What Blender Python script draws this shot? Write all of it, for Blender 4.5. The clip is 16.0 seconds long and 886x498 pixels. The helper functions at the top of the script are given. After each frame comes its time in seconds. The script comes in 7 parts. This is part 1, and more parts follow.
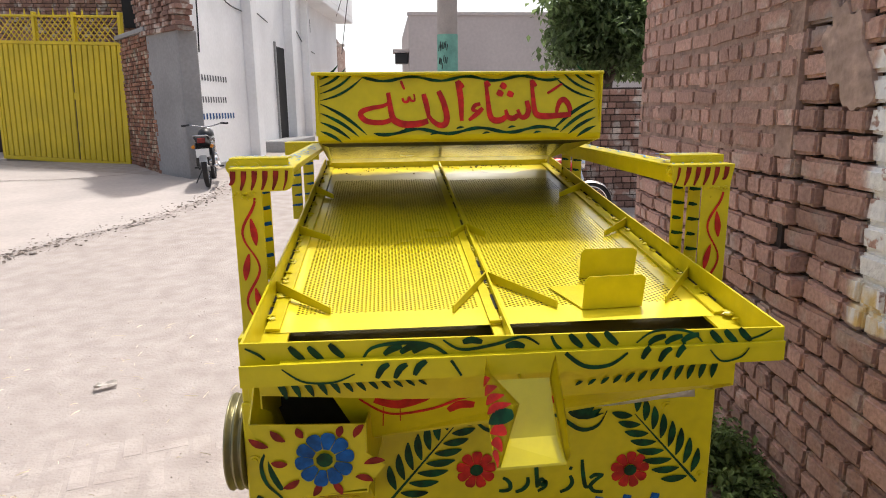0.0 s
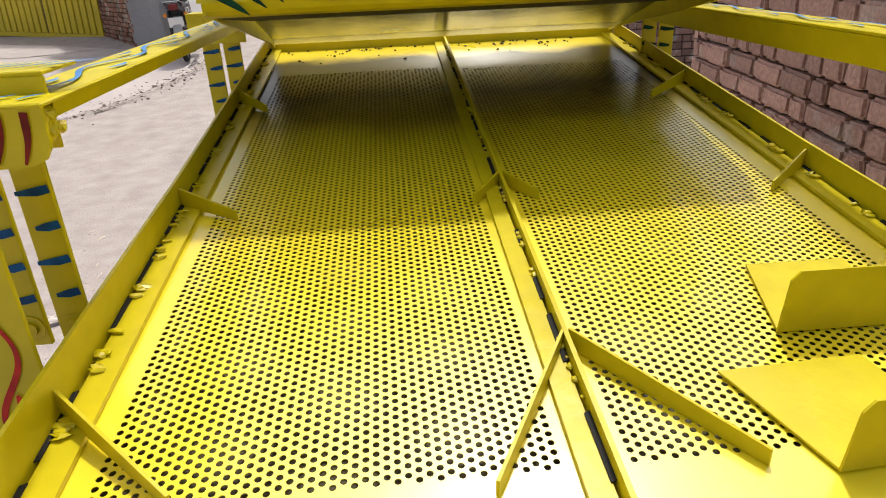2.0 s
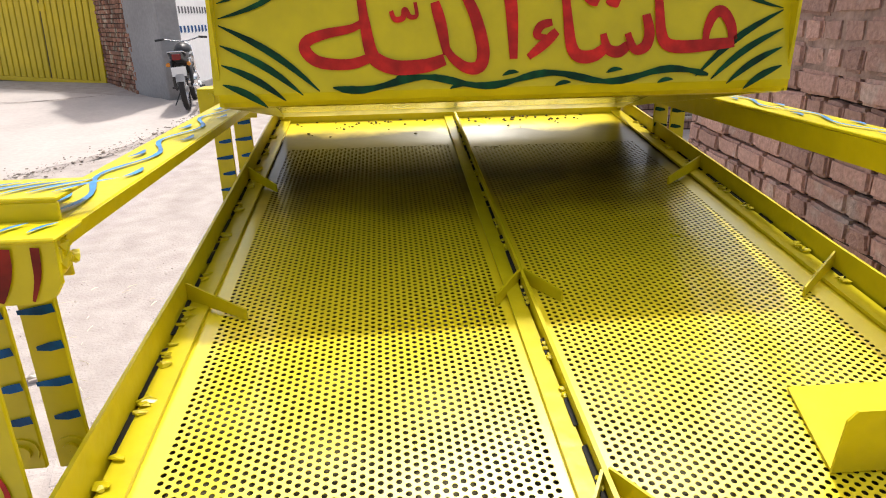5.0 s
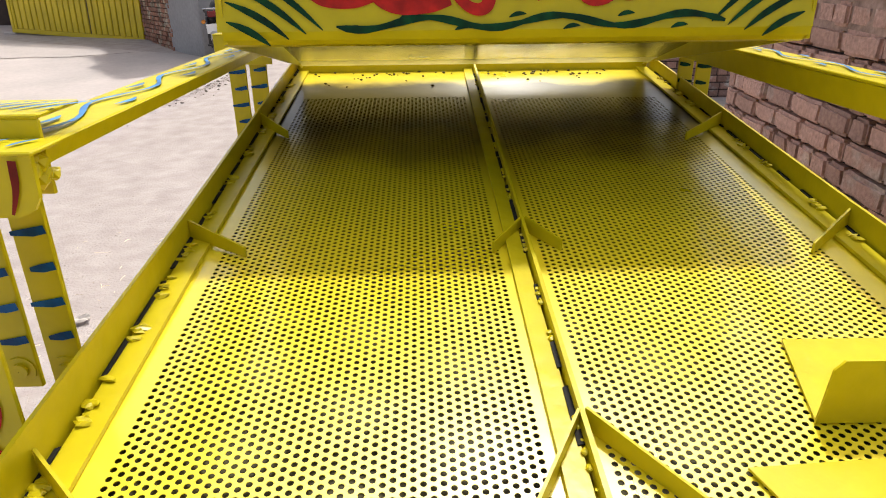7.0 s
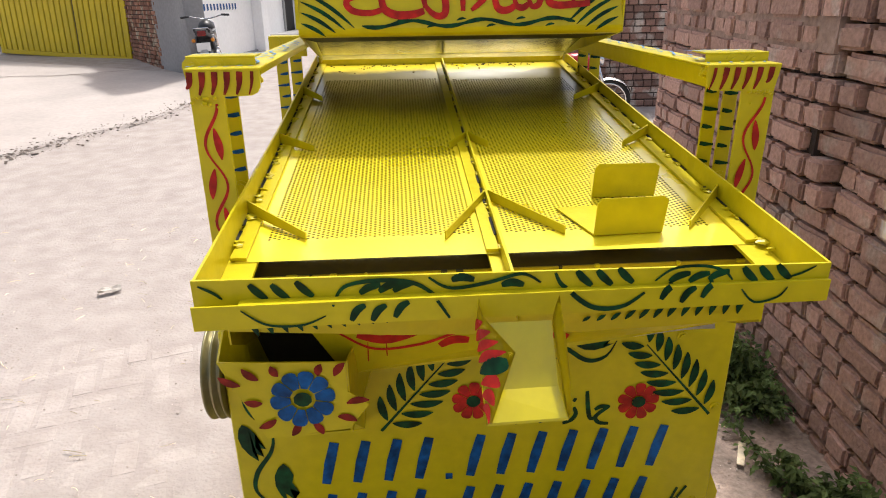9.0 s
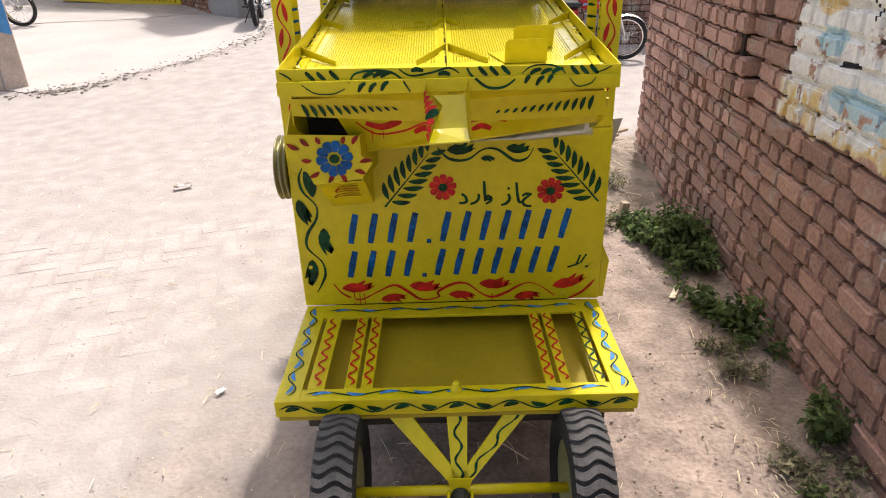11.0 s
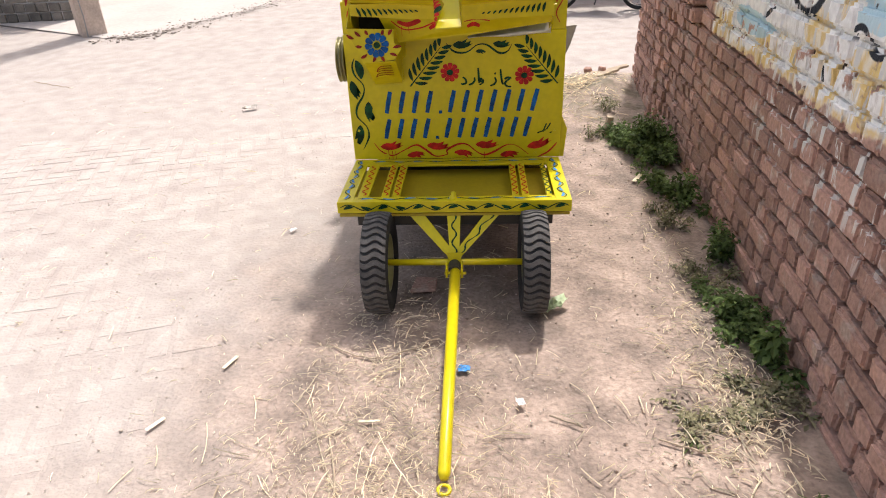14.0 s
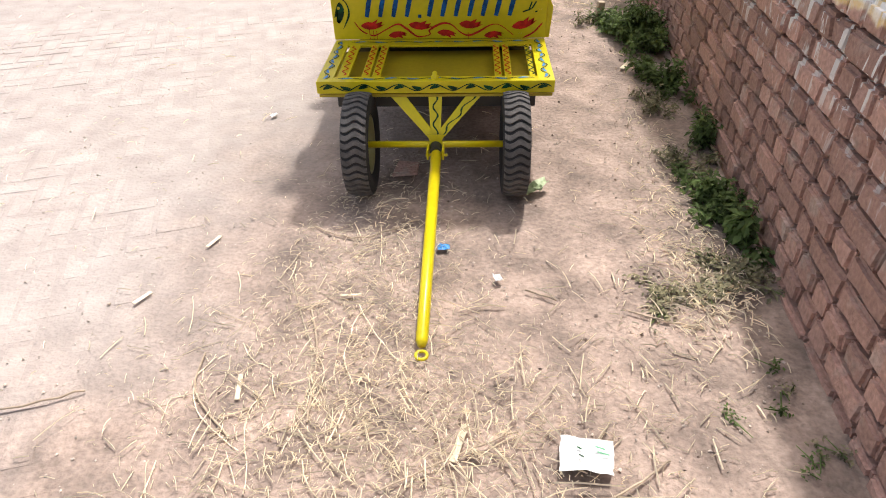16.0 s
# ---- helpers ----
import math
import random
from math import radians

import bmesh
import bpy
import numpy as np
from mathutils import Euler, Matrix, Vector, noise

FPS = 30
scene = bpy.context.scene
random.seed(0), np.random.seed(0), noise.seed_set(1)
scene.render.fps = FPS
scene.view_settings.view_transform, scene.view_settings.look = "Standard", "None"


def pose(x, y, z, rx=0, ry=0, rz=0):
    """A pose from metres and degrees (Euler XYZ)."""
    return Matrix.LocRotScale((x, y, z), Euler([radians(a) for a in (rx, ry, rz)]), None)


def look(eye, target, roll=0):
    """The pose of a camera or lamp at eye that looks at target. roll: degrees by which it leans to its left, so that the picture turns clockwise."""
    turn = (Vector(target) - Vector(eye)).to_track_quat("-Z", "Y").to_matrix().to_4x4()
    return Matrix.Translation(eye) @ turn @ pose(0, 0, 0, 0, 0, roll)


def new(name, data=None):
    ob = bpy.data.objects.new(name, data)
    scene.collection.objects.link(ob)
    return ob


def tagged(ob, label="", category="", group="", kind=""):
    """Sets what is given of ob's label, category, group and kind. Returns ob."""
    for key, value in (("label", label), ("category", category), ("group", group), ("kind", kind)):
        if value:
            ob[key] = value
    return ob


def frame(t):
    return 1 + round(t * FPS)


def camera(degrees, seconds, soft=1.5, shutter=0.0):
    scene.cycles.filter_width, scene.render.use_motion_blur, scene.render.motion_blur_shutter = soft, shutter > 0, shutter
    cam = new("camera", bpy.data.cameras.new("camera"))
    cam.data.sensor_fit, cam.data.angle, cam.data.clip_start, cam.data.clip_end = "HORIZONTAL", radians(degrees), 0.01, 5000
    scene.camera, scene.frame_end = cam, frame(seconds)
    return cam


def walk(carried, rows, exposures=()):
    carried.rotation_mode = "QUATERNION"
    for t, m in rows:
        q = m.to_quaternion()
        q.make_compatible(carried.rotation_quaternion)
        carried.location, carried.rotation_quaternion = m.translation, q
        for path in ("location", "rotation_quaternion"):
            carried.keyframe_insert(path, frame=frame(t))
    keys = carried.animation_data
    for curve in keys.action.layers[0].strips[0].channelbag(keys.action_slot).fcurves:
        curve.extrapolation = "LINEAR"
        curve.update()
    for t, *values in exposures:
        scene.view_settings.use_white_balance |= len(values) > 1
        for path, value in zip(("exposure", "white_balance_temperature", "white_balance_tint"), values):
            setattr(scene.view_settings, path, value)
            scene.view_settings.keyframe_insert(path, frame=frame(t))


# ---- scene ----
cam = camera(69.1, 16.0, 1.0)
PATH = [
    (0, (0.772, 0.517, 1.539), (0.943, 2.462, 1.107), -0.6),
    (0.5, (0.769, 0.756, 1.538), (1.009, 2.683, 1.06), 0.2),
    (1, (0.746, 0.943, 1.546), (0.948, 2.817, 0.879), -0.2),
    (1.5, (0.78, 1.105, 1.542), (0.921, 2.979, 0.858), -2.1),
    (2, (0.83, 1.248, 1.509), (0.956, 3.068, 0.69), -2.5),
    (2.5, (0.822, 1.306, 1.54), (0.957, 3.176, 0.843), -3.6),
    (3, (0.8, 1.315, 1.551), (0.949, 3.188, 0.867), -2.6),
    (3.5, (0.798, 1.303, 1.551), (1.005, 3.164, 0.848), -1.8),
    (3.7, (0.799, 1.299, 1.551), (1.014, 3.158, 0.847), -1.6),
    (5.8, (0.815, 1.314, 1.557), (0.943, 3.192, 0.882), -0.9),
    (6, (0.819, 1.318, 1.557), (0.964, 3.192, 0.873), -0.8),
    (6.5, (0.832, 1.311, 1.545), (0.917, 3.165, 0.8), -1.0),
    (7, (0.842, 1.295, 1.531), (0.898, 3.135, 0.749), -0.5),
    (7.5, (0.837, 1.214, 1.533), (0.872, 3.065, 0.776), -0.9),
    (8, (0.808, 1.026, 1.532), (0.939, 2.876, 0.782), -0.5),
    (8.5, (0.792, 0.831, 1.533), (0.975, 2.66, 0.746), -0.2),
    (9, (0.817, 0.659, 1.533), (0.938, 2.517, 0.803), -0.7),
    (9.5, (0.872, 0.441, 1.498), (0.937, 2.264, 0.679), 0.2),
    (9.7, (0.874, 0.366, 1.501), (0.882, 2.187, 0.674), -0.4),
    (11.8, (0.963, -0.504, 1.463), (0.973, 1.296, 0.591), -2.1),
    (12, (0.958, -0.612, 1.478), (0.983, 1.211, 0.656), -1.8),
    (12.5, (0.905, -0.815, 1.474), (0.912, 0.955, 0.544), -1.6),
    (13, (0.913, -0.959, 1.515), (0.896, 0.834, 0.63), -0.7),
    (13.5, (0.983, -1.039, 1.5), (0.967, 0.763, 0.634), -0.8),
    (14, (1.06, -1.128, 1.47), (0.946, 0.629, 0.522), -2.2),
    (14.5, (1.083, -1.158, 1.481), (0.983, 0.614, 0.559), -2.5),
    (15, (1.086, -1.181, 1.463), (1.005, 0.571, 0.503), -1.9),
    (15.5, (1.085, -1.194, 1.422), (0.998, 0.47, 0.316), -1.5),
    (16, (1.097, -1.189, 1.408), (1.013, 0.408, 0.208), -1.6),
]
walk(cam, [(t, look(eye, target, roll)) for t, eye, target, roll in PATH], [(0, 0.36), (0.6, 0.47), (1.2, 0.46), (2.0, 0.14), (2.6, 0.35), (3.5, 0.47), (6.0, 0.62), (7.0, 0.37), (8.0, 0.16), (8.6, 0.31), (9.2, 0.48), (9.8, 0.48), (12.0, 0.74), (13.0, 0.67), (16, 0.66)])

# ---- light ----
SUN = Vector((0.148, 0.435, 1.0)).normalized()
world = bpy.data.worlds.new("world")
scene.world = world
world.use_nodes = True
wn = world.node_tree
sky = wn.nodes.new("ShaderNodeTexSky")
sky.sky_type, sky.sun_disc = "NISHITA", False
sky.sun_elevation = math.asin(SUN.z)
sky.sun_rotation = math.atan2(SUN.x, SUN.y)
sky.air_density, sky.dust_density, sky.ozone_density = 1.0, 7.0, 1.0
haze = wn.nodes.new("ShaderNodeMix")
haze.data_type = "RGBA"
haze.inputs[0].default_value = 0.22
haze.inputs[7].default_value = (6.2, 6.35, 6.6, 1)
wn.links.new(sky.outputs[0], haze.inputs[6])
wn.links.new(haze.outputs[2], wn.nodes["Background"].inputs[0])
wn.nodes["Background"].inputs[1].default_value = 0.13
sun = new("sun", bpy.data.lights.new("sun", "SUN"))
sun.data.energy, sun.data.angle, sun.data.color = 2.7, radians(2.5), (1.0, 0.97, 0.93)
sun.matrix_world = look((3, 8, 20), Vector((3, 8, 20)) - SUN)

# ---- materials ----
def mat(name, base, rough=0.7, metal=0.0, vary=0.15, scale=6.0, bump=0.0, bscale=60.0, second=None, amount=0.5, spec=0.5, island=0.0):
    """Paint, earth or metal: a base colour, mottled at two scales, with an optional second colour in patches and a fine relief."""
    m = bpy.data.materials.new(name)
    m.use_nodes = True
    nt = m.node_tree
    b = nt.nodes["Principled BSDF"]
    b.inputs["Metallic"].default_value = metal
    b.inputs["Specular IOR Level"].default_value = spec
    geo = nt.nodes.new("ShaderNodeNewGeometry")
    n1 = nt.nodes.new("ShaderNodeTexNoise")
    n1.inputs["Scale"].default_value, n1.inputs["Detail"].default_value = scale, 5
    n2 = nt.nodes.new("ShaderNodeTexNoise")
    n2.inputs["Scale"].default_value, n2.inputs["Detail"].default_value = bscale, 4
    for n in (n1, n2):
        nt.links.new(geo.outputs["Position"], n.inputs["Vector"])
    mix = nt.nodes.new("ShaderNodeMix")
    mix.data_type = "RGBA"
    ramp = nt.nodes.new("ShaderNodeMapRange")
    ramp.inputs["From Min"].default_value, ramp.inputs["From Max"].default_value = (0.62 - 0.3 * amount, 0.72 - 0.3 * amount) if second else (0.3, 0.7)
    nt.links.new(n1.outputs["Fac"], ramp.inputs["Value"])
    nt.links.new(ramp.outputs[0], mix.inputs[0])
    mix.inputs[6].default_value = (*[c * (1 - (0 if second else vary)) for c in base], 1)
    mix.inputs[7].default_value = (*(second or [min(1, c * (1 + vary)) for c in base]), 1)
    fine = nt.nodes.new("ShaderNodeMapRange")
    fine.inputs["From Min"].default_value, fine.inputs["From Max"].default_value = 0.25, 0.75
    fine.inputs["To Min"].default_value, fine.inputs["To Max"].default_value = 1 - vary * 0.7, 1 + vary * 0.7
    nt.links.new(n2.outputs["Fac"], fine.inputs["Value"])
    mul = nt.nodes.new("ShaderNodeVectorMath")
    mul.operation = "SCALE"
    nt.links.new(mix.outputs[2], mul.inputs[0])
    nt.links.new(fine.outputs[0], mul.inputs["Scale"])
    last = mul.outputs[0]
    if island:
        info = nt.nodes.new("ShaderNodeObjectInfo")
        add = nt.nodes.new("ShaderNodeMath")
        add.operation = "ADD"
        nt.links.new(info.outputs["Random"], add.inputs[0])
        nt.links.new(geo.outputs["Random Per Island"], add.inputs[1])
        fr = nt.nodes.new("ShaderNodeMath")
        fr.operation = "FRACT"
        nt.links.new(add.outputs[0], fr.inputs[0])
        rg = nt.nodes.new("ShaderNodeMapRange")
        rg.inputs["To Min"].default_value, rg.inputs["To Max"].default_value = 1 - island, 1 + island
        nt.links.new(fr.outputs[0], rg.inputs["Value"])
        m2 = nt.nodes.new("ShaderNodeVectorMath")
        m2.operation = "SCALE"
        nt.links.new(last, m2.inputs[0])
        nt.links.new(rg.outputs[0], m2.inputs["Scale"])
        last = m2.outputs[0]
    nt.links.new(last, b.inputs["Base Color"])
    rr = nt.nodes.new("ShaderNodeMapRange")
    rr.inputs["To Min"].default_value, rr.inputs["To Max"].default_value = max(0.02, rough - 0.1), min(1, rough + 0.1)
    nt.links.new(n1.outputs["Fac"], rr.inputs["Value"])
    nt.links.new(rr.outputs[0], b.inputs["Roughness"])
    if bump:
        bp = nt.nodes.new("ShaderNodeBump")
        bp.inputs["Strength"].default_value, bp.inputs["Distance"].default_value = 0.6, bump
        nt.links.new(n2.outputs["Fac"], bp.inputs["Height"])
        nt.links.new(bp.outputs[0], b.inputs["Normal"])
    return m


YELLOW = mat("yellow_enamel", (0.585, 0.48, 0.006), 0.34, vary=0.09, scale=5, bump=0.0015, bscale=40, spec=0.35)
# darker copy of the yellow, with the shade of recesses in its colour
RECESSYELLOW = mat("dull_yellow_paint", (0.37, 0.275, 0.01), 0.5, vary=0.12, scale=4)
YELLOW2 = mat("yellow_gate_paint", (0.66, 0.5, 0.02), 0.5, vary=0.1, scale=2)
GREEN_P = mat("green_brush_paint", (0.0025, 0.042, 0.014), 0.45, vary=0.5, scale=30, spec=0.2)
RED_P = mat("red_brush_paint", (0.46, 0.016, 0.01), 0.45, vary=0.3, scale=30, spec=0.25)
DKRED_P = mat("dark_red_brush_paint", (0.2, 0.014, 0.008), 0.45, vary=0.35, scale=30, spec=0.2)
BLUE_P = mat("blue_brush_paint", (0.003, 0.07, 0.23), 0.45, vary=0.45, scale=30, spec=0.2)
LBLUE_P = mat("light_blue_brush_paint", (0.03, 0.2, 0.5), 0.4, vary=0.3, scale=30)
SIEVE = mat("glossy_sieve_enamel", (0.86, 0.69, 0.012), 0.3, 0.0, vary=0.08, scale=4, bump=0.0006, bscale=25, spec=1.0)
SIEVE.node_tree.nodes["Principled BSDF"].inputs["Coat Roughness"].default_value = 0.12


def worn_and_shaded_band(m, bands, steel):
    """Bare, rubbed steel across a band of the sheet, blackened for the hopper's shade and reflection, with a soft
    sprayed edge of paint.
    """
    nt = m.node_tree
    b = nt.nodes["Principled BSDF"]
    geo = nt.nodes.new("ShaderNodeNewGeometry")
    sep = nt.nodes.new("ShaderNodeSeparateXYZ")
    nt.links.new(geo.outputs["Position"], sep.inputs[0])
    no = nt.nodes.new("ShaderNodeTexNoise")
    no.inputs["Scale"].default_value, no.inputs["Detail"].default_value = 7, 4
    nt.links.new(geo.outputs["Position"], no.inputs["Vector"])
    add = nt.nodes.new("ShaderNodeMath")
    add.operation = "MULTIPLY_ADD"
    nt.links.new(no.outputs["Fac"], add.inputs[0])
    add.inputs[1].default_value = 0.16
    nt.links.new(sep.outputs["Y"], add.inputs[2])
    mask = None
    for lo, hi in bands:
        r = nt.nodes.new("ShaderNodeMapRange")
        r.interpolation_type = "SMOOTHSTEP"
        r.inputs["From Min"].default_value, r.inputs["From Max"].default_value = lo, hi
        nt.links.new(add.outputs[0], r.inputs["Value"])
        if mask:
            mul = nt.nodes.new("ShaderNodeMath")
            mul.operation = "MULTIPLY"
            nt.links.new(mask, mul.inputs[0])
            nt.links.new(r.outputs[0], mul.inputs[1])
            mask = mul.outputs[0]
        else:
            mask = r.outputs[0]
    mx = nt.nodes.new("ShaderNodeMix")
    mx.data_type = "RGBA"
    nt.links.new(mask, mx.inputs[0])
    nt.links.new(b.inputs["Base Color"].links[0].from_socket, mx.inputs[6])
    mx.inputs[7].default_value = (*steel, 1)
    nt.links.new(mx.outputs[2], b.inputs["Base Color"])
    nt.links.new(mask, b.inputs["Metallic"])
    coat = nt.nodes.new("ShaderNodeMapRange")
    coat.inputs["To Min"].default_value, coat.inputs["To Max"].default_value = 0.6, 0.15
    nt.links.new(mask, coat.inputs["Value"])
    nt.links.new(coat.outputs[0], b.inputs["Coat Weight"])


# steel colour near black: the hopper's dark reflection is painted into the band
worn_and_shaded_band(SIEVE, ((2.24, 2.5), (2.76, 2.7)), (0.03, 0.026, 0.016))
# near-black brown: dark steel, and painted shade in the pan and funnel mouth
GRIMESHADE = mat("grimy_unpainted_steel", (0.03, 0.025, 0.016), 0.7, vary=0.3, scale=10)
SHEETMETAL = mat("bright_sheet_metal", (0.82, 0.82, 0.8), 0.38, 0.85, vary=0.08, scale=9, bump=0.001)
WORNLIP = mat("worn_metal_lip", (0.5, 0.48, 0.4), 0.5, 0.8, vary=0.2, scale=10)
# yellow with the shade under the hopper and sieve put into its colour
DEEPSHADE = mat("sooty_yellow_paint", (0.06, 0.048, 0.01), 0.75, vary=0.25, scale=6)
RUBBER = mat("tyre_rubber", (0.017, 0.016, 0.016), 0.8, vary=0.25, scale=20, bump=0.002, bscale=150)
TREADTOP = mat("dusty_tread", (0.085, 0.078, 0.074), 0.9, vary=0.3, scale=25, bump=0.002, bscale=150)
DIRT = mat("dusty_earth", (0.3, 0.228, 0.188), 0.95, vary=0.42, scale=5.5, bump=0.014, bscale=60)
BRICK = mat("weathered_brick", (0.425, 0.266, 0.217), 0.95, vary=0.34, scale=8, bump=0.012, bscale=65, island=0.24, second=(0.44, 0.33, 0.28), amount=0.15, spec=0.2)
MORTAR = mat("mud_mortar", (0.055, 0.038, 0.032), 0.95, vary=0.2, scale=12, bump=0.01)
WHITEWALL = mat("whitewashed_plaster", (0.85, 0.85, 0.85), 0.85, vary=0.06, scale=0.8, bump=0.003, bscale=15)
GREYPLASTER = mat("grey_cement_plaster", (0.3, 0.295, 0.295), 0.9, vary=0.15, scale=1.0, bump=0.004, bscale=20)
FARWALL = mat("grey_brown_render", (0.56, 0.505, 0.485), 0.9, vary=0.1, scale=0.6, bump=0.004, bscale=12)
CONCRETE = mat("pole_concrete", (0.42, 0.38, 0.35), 0.9, vary=0.12, scale=5, bump=0.004)
DARK = mat("dark_doorway", (0.015, 0.015, 0.016), 0.8)
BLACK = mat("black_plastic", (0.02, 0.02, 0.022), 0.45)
LEAF = mat("weed_leaves", (0.13, 0.185, 0.06), 0.6, vary=0.4, scale=10, island=0.5, spec=0.25)
TREELEAF = mat("tree_leaves", (0.16, 0.22, 0.09), 0.55, vary=0.4, scale=4, island=0.45)
BARK = mat("bark", (0.12, 0.09, 0.07), 0.9, vary=0.3, bump=0.01)
STRAW = mat("dry_straw", (0.74, 0.63, 0.46), 0.8, vary=0.25, scale=20, island=0.35)
PAPER = mat("white_paper", (0.78, 0.78, 0.76), 0.7, vary=0.05)

def translucent(m, amount):
    """Lets part of the light through thin leaves."""
    nt = m.node_tree
    b = nt.nodes["Principled BSDF"]
    t = nt.nodes.new("ShaderNodeBsdfTranslucent")
    nt.links.new(b.inputs["Base Color"].links[0].from_socket, t.inputs["Color"])
    mx = nt.nodes.new("ShaderNodeMixShader")
    mx.inputs[0].default_value = amount
    nt.links.new(b.outputs[0], mx.inputs[1])
    nt.links.new(t.outputs[0], mx.inputs[2])
    nt.links.new(mx.outputs[0], nt.nodes["Material Output"].inputs["Surface"])


translucent(LEAF, 0.35)
translucent(TREELEAF, 0.6)

# ---- builders ----
def mesh_of(bm, name):
    me = bpy.data.meshes.new(name)
    bmesh.ops.recalc_face_normals(bm, faces=bm.faces)
    bm.to_mesh(me)
    bm.free()
    return me


def thing(name, label, category, at=(0, 0, 0), turn=0, group="", kind=""):
    ob = new(name)
    ob.matrix_world = pose(*at, 0, 0, turn)
    return tagged(ob, label, category, group, kind)


def part(name, bm, material, parent=None, label="", smooth=False):
    me = bm if isinstance(bm, bpy.types.Mesh) else mesh_of(bm, name)
    if not me.materials:
        me.materials.append(material)
    if smooth:
        for p in me.polygons:
            p.use_smooth = True
    ob = new(name, me)
    ob.parent = parent
    return tagged(ob, label)


def box(x0, x1, y0, y1, z0, z1, bevel=0.002, bm=None):
    own = bm is None
    bm = bm or bmesh.new()
    r = bmesh.ops.create_cube(bm, size=1)
    for v in r["verts"]:
        v.co = Vector(((x0 + x1) / 2 + v.co.x * (x1 - x0), (y0 + y1) / 2 + v.co.y * (y1 - y0), (z0 + z1) / 2 + v.co.z * (z1 - z0)))
    if bevel and own:
        bmesh.ops.bevel(bm, geom=bm.edges[:], offset=bevel, segments=1, affect="EDGES")
    return bm


def prism(pts, thick, bevel=0.0, bm=None):
    """A solid plate: the flat outline pts (3D) pushed along thick."""
    bm = bm or bmesh.new()
    t = Vector(thick)
    a = [bm.verts.new(Vector(p)) for p in pts]
    b = [bm.verts.new(Vector(p) + t) for p in pts]
    bm.faces.new(a)
    bm.faces.new(b[::-1])
    for i in range(len(pts)):
        j = (i + 1) % len(pts)
        bm.faces.new((a[i], a[j], b[j], b[i]))
    if bevel:
        bmesh.ops.bevel(bm, geom=bm.edges[:], offset=bevel, segments=1, affect="EDGES")
    return bm


def tube(pts, radius, sides=10, bm=None, cap=True, taper=None):
    bm = bm or bmesh.new()
    pts = [Vector(p) for p in pts]
    rings = []
    for i, p in enumerate(pts):
        d = (pts[min(i + 1, len(pts) - 1)] - pts[max(i - 1, 0)]).normalized()
        u = d.cross(Vector((0, 0, 1)) if abs(d.z) < 0.9 else Vector((1, 0, 0))).normalized()
        v = d.cross(u)
        r = taper[i] if taper else radius
        rings.append([bm.verts.new(p + r * (math.cos(a) * u + math.sin(a) * v)) for a in (2 * math.pi * k / sides for k in range(sides))])
    for a, b in zip(rings, rings[1:]):
        for k in range(sides):
            bm.faces.new((a[k], a[(k + 1) % sides], b[(k + 1) % sides], b[k]))
    if cap:
        bm.faces.new(rings[0][::-1])
        bm.faces.new(rings[-1])
    return bm


def lathe(profile, axis="x", sides=40, bm=None, centre=(0, 0, 0), closed=False):
    """profile: (along, radius) pairs turned round an axis."""
    bm = bm or bmesh.new()
    rings = []
    for a, r in profile:
        ring = []
        for k in range(sides):
            c, s = math.cos(2 * math.pi * k / sides) * r, math.sin(2 * math.pi * k / sides) * r
            p = {"x": (a, c, s), "y": (c, a, s), "z": (c, s, a)}[axis]
            ring.append(bm.verts.new(Vector(p) + Vector(centre)))
        rings.append(ring)
    pairs = list(zip(rings, rings[1:])) + ([(rings[-1], rings[0])] if closed else [])
    for a, b in pairs:
        for k in range(sides):
            bm.faces.new((a[k], a[(k + 1) % sides], b[(k + 1) % sides], b[k]))
    return bm


# brush strokes: lists of (points, widths) in a face's own u, v metres
def smooth_line(pts, n=8):
    out = []
    p = [pts[0], *pts, pts[-1]]
    for i in range(1, len(p) - 2):
        for k in range(n):
            t = k / n
            q = []
            for c in range(len(pts[0])):
                a, b, d, e = p[i - 1][c], p[i][c], p[i + 1][c], p[i + 2][c]
                q.append(0.5 * (2 * b + (d - a) * t + (2 * a - 5 * b + 4 * d - e) * t * t + (3 * b - a - 3 * d + e) * t ** 3))
            out.append(tuple(q))
    return out + [tuple(pts[-1])]


def leaf(u, v, ang, length, width, bend=0.0):
    a = radians(ang)
    pts = []
    for i in range(8):
        t = i / 7
        off = bend * math.sin(math.pi * t) * length
        w = max(0.0006, width * math.sin(math.pi * min(1, t * 0.94 + 0.03)) ** 0.8)
        pts.append((u + math.cos(a) * length * t - math.sin(a) * off, v + math.sin(a) * length * t + math.cos(a) * off, w))
    return [pts]


def wave(u0, u1, v, amp, waves, width, phase=0.0, v1=None):
    n = int(waves * 12) + 2
    v1 = v if v1 is None else v1
    return [[(u0 + (u1 - u0) * i / n, v + (v1 - v) * i / n + amp * math.sin(2 * math.pi * waves * i / n + phase), width * (0.75 + 0.5 * abs(math.sin(i * 0.7))) * (0.35 if i in (0, n) else 1)) for i in range(n + 1)]]


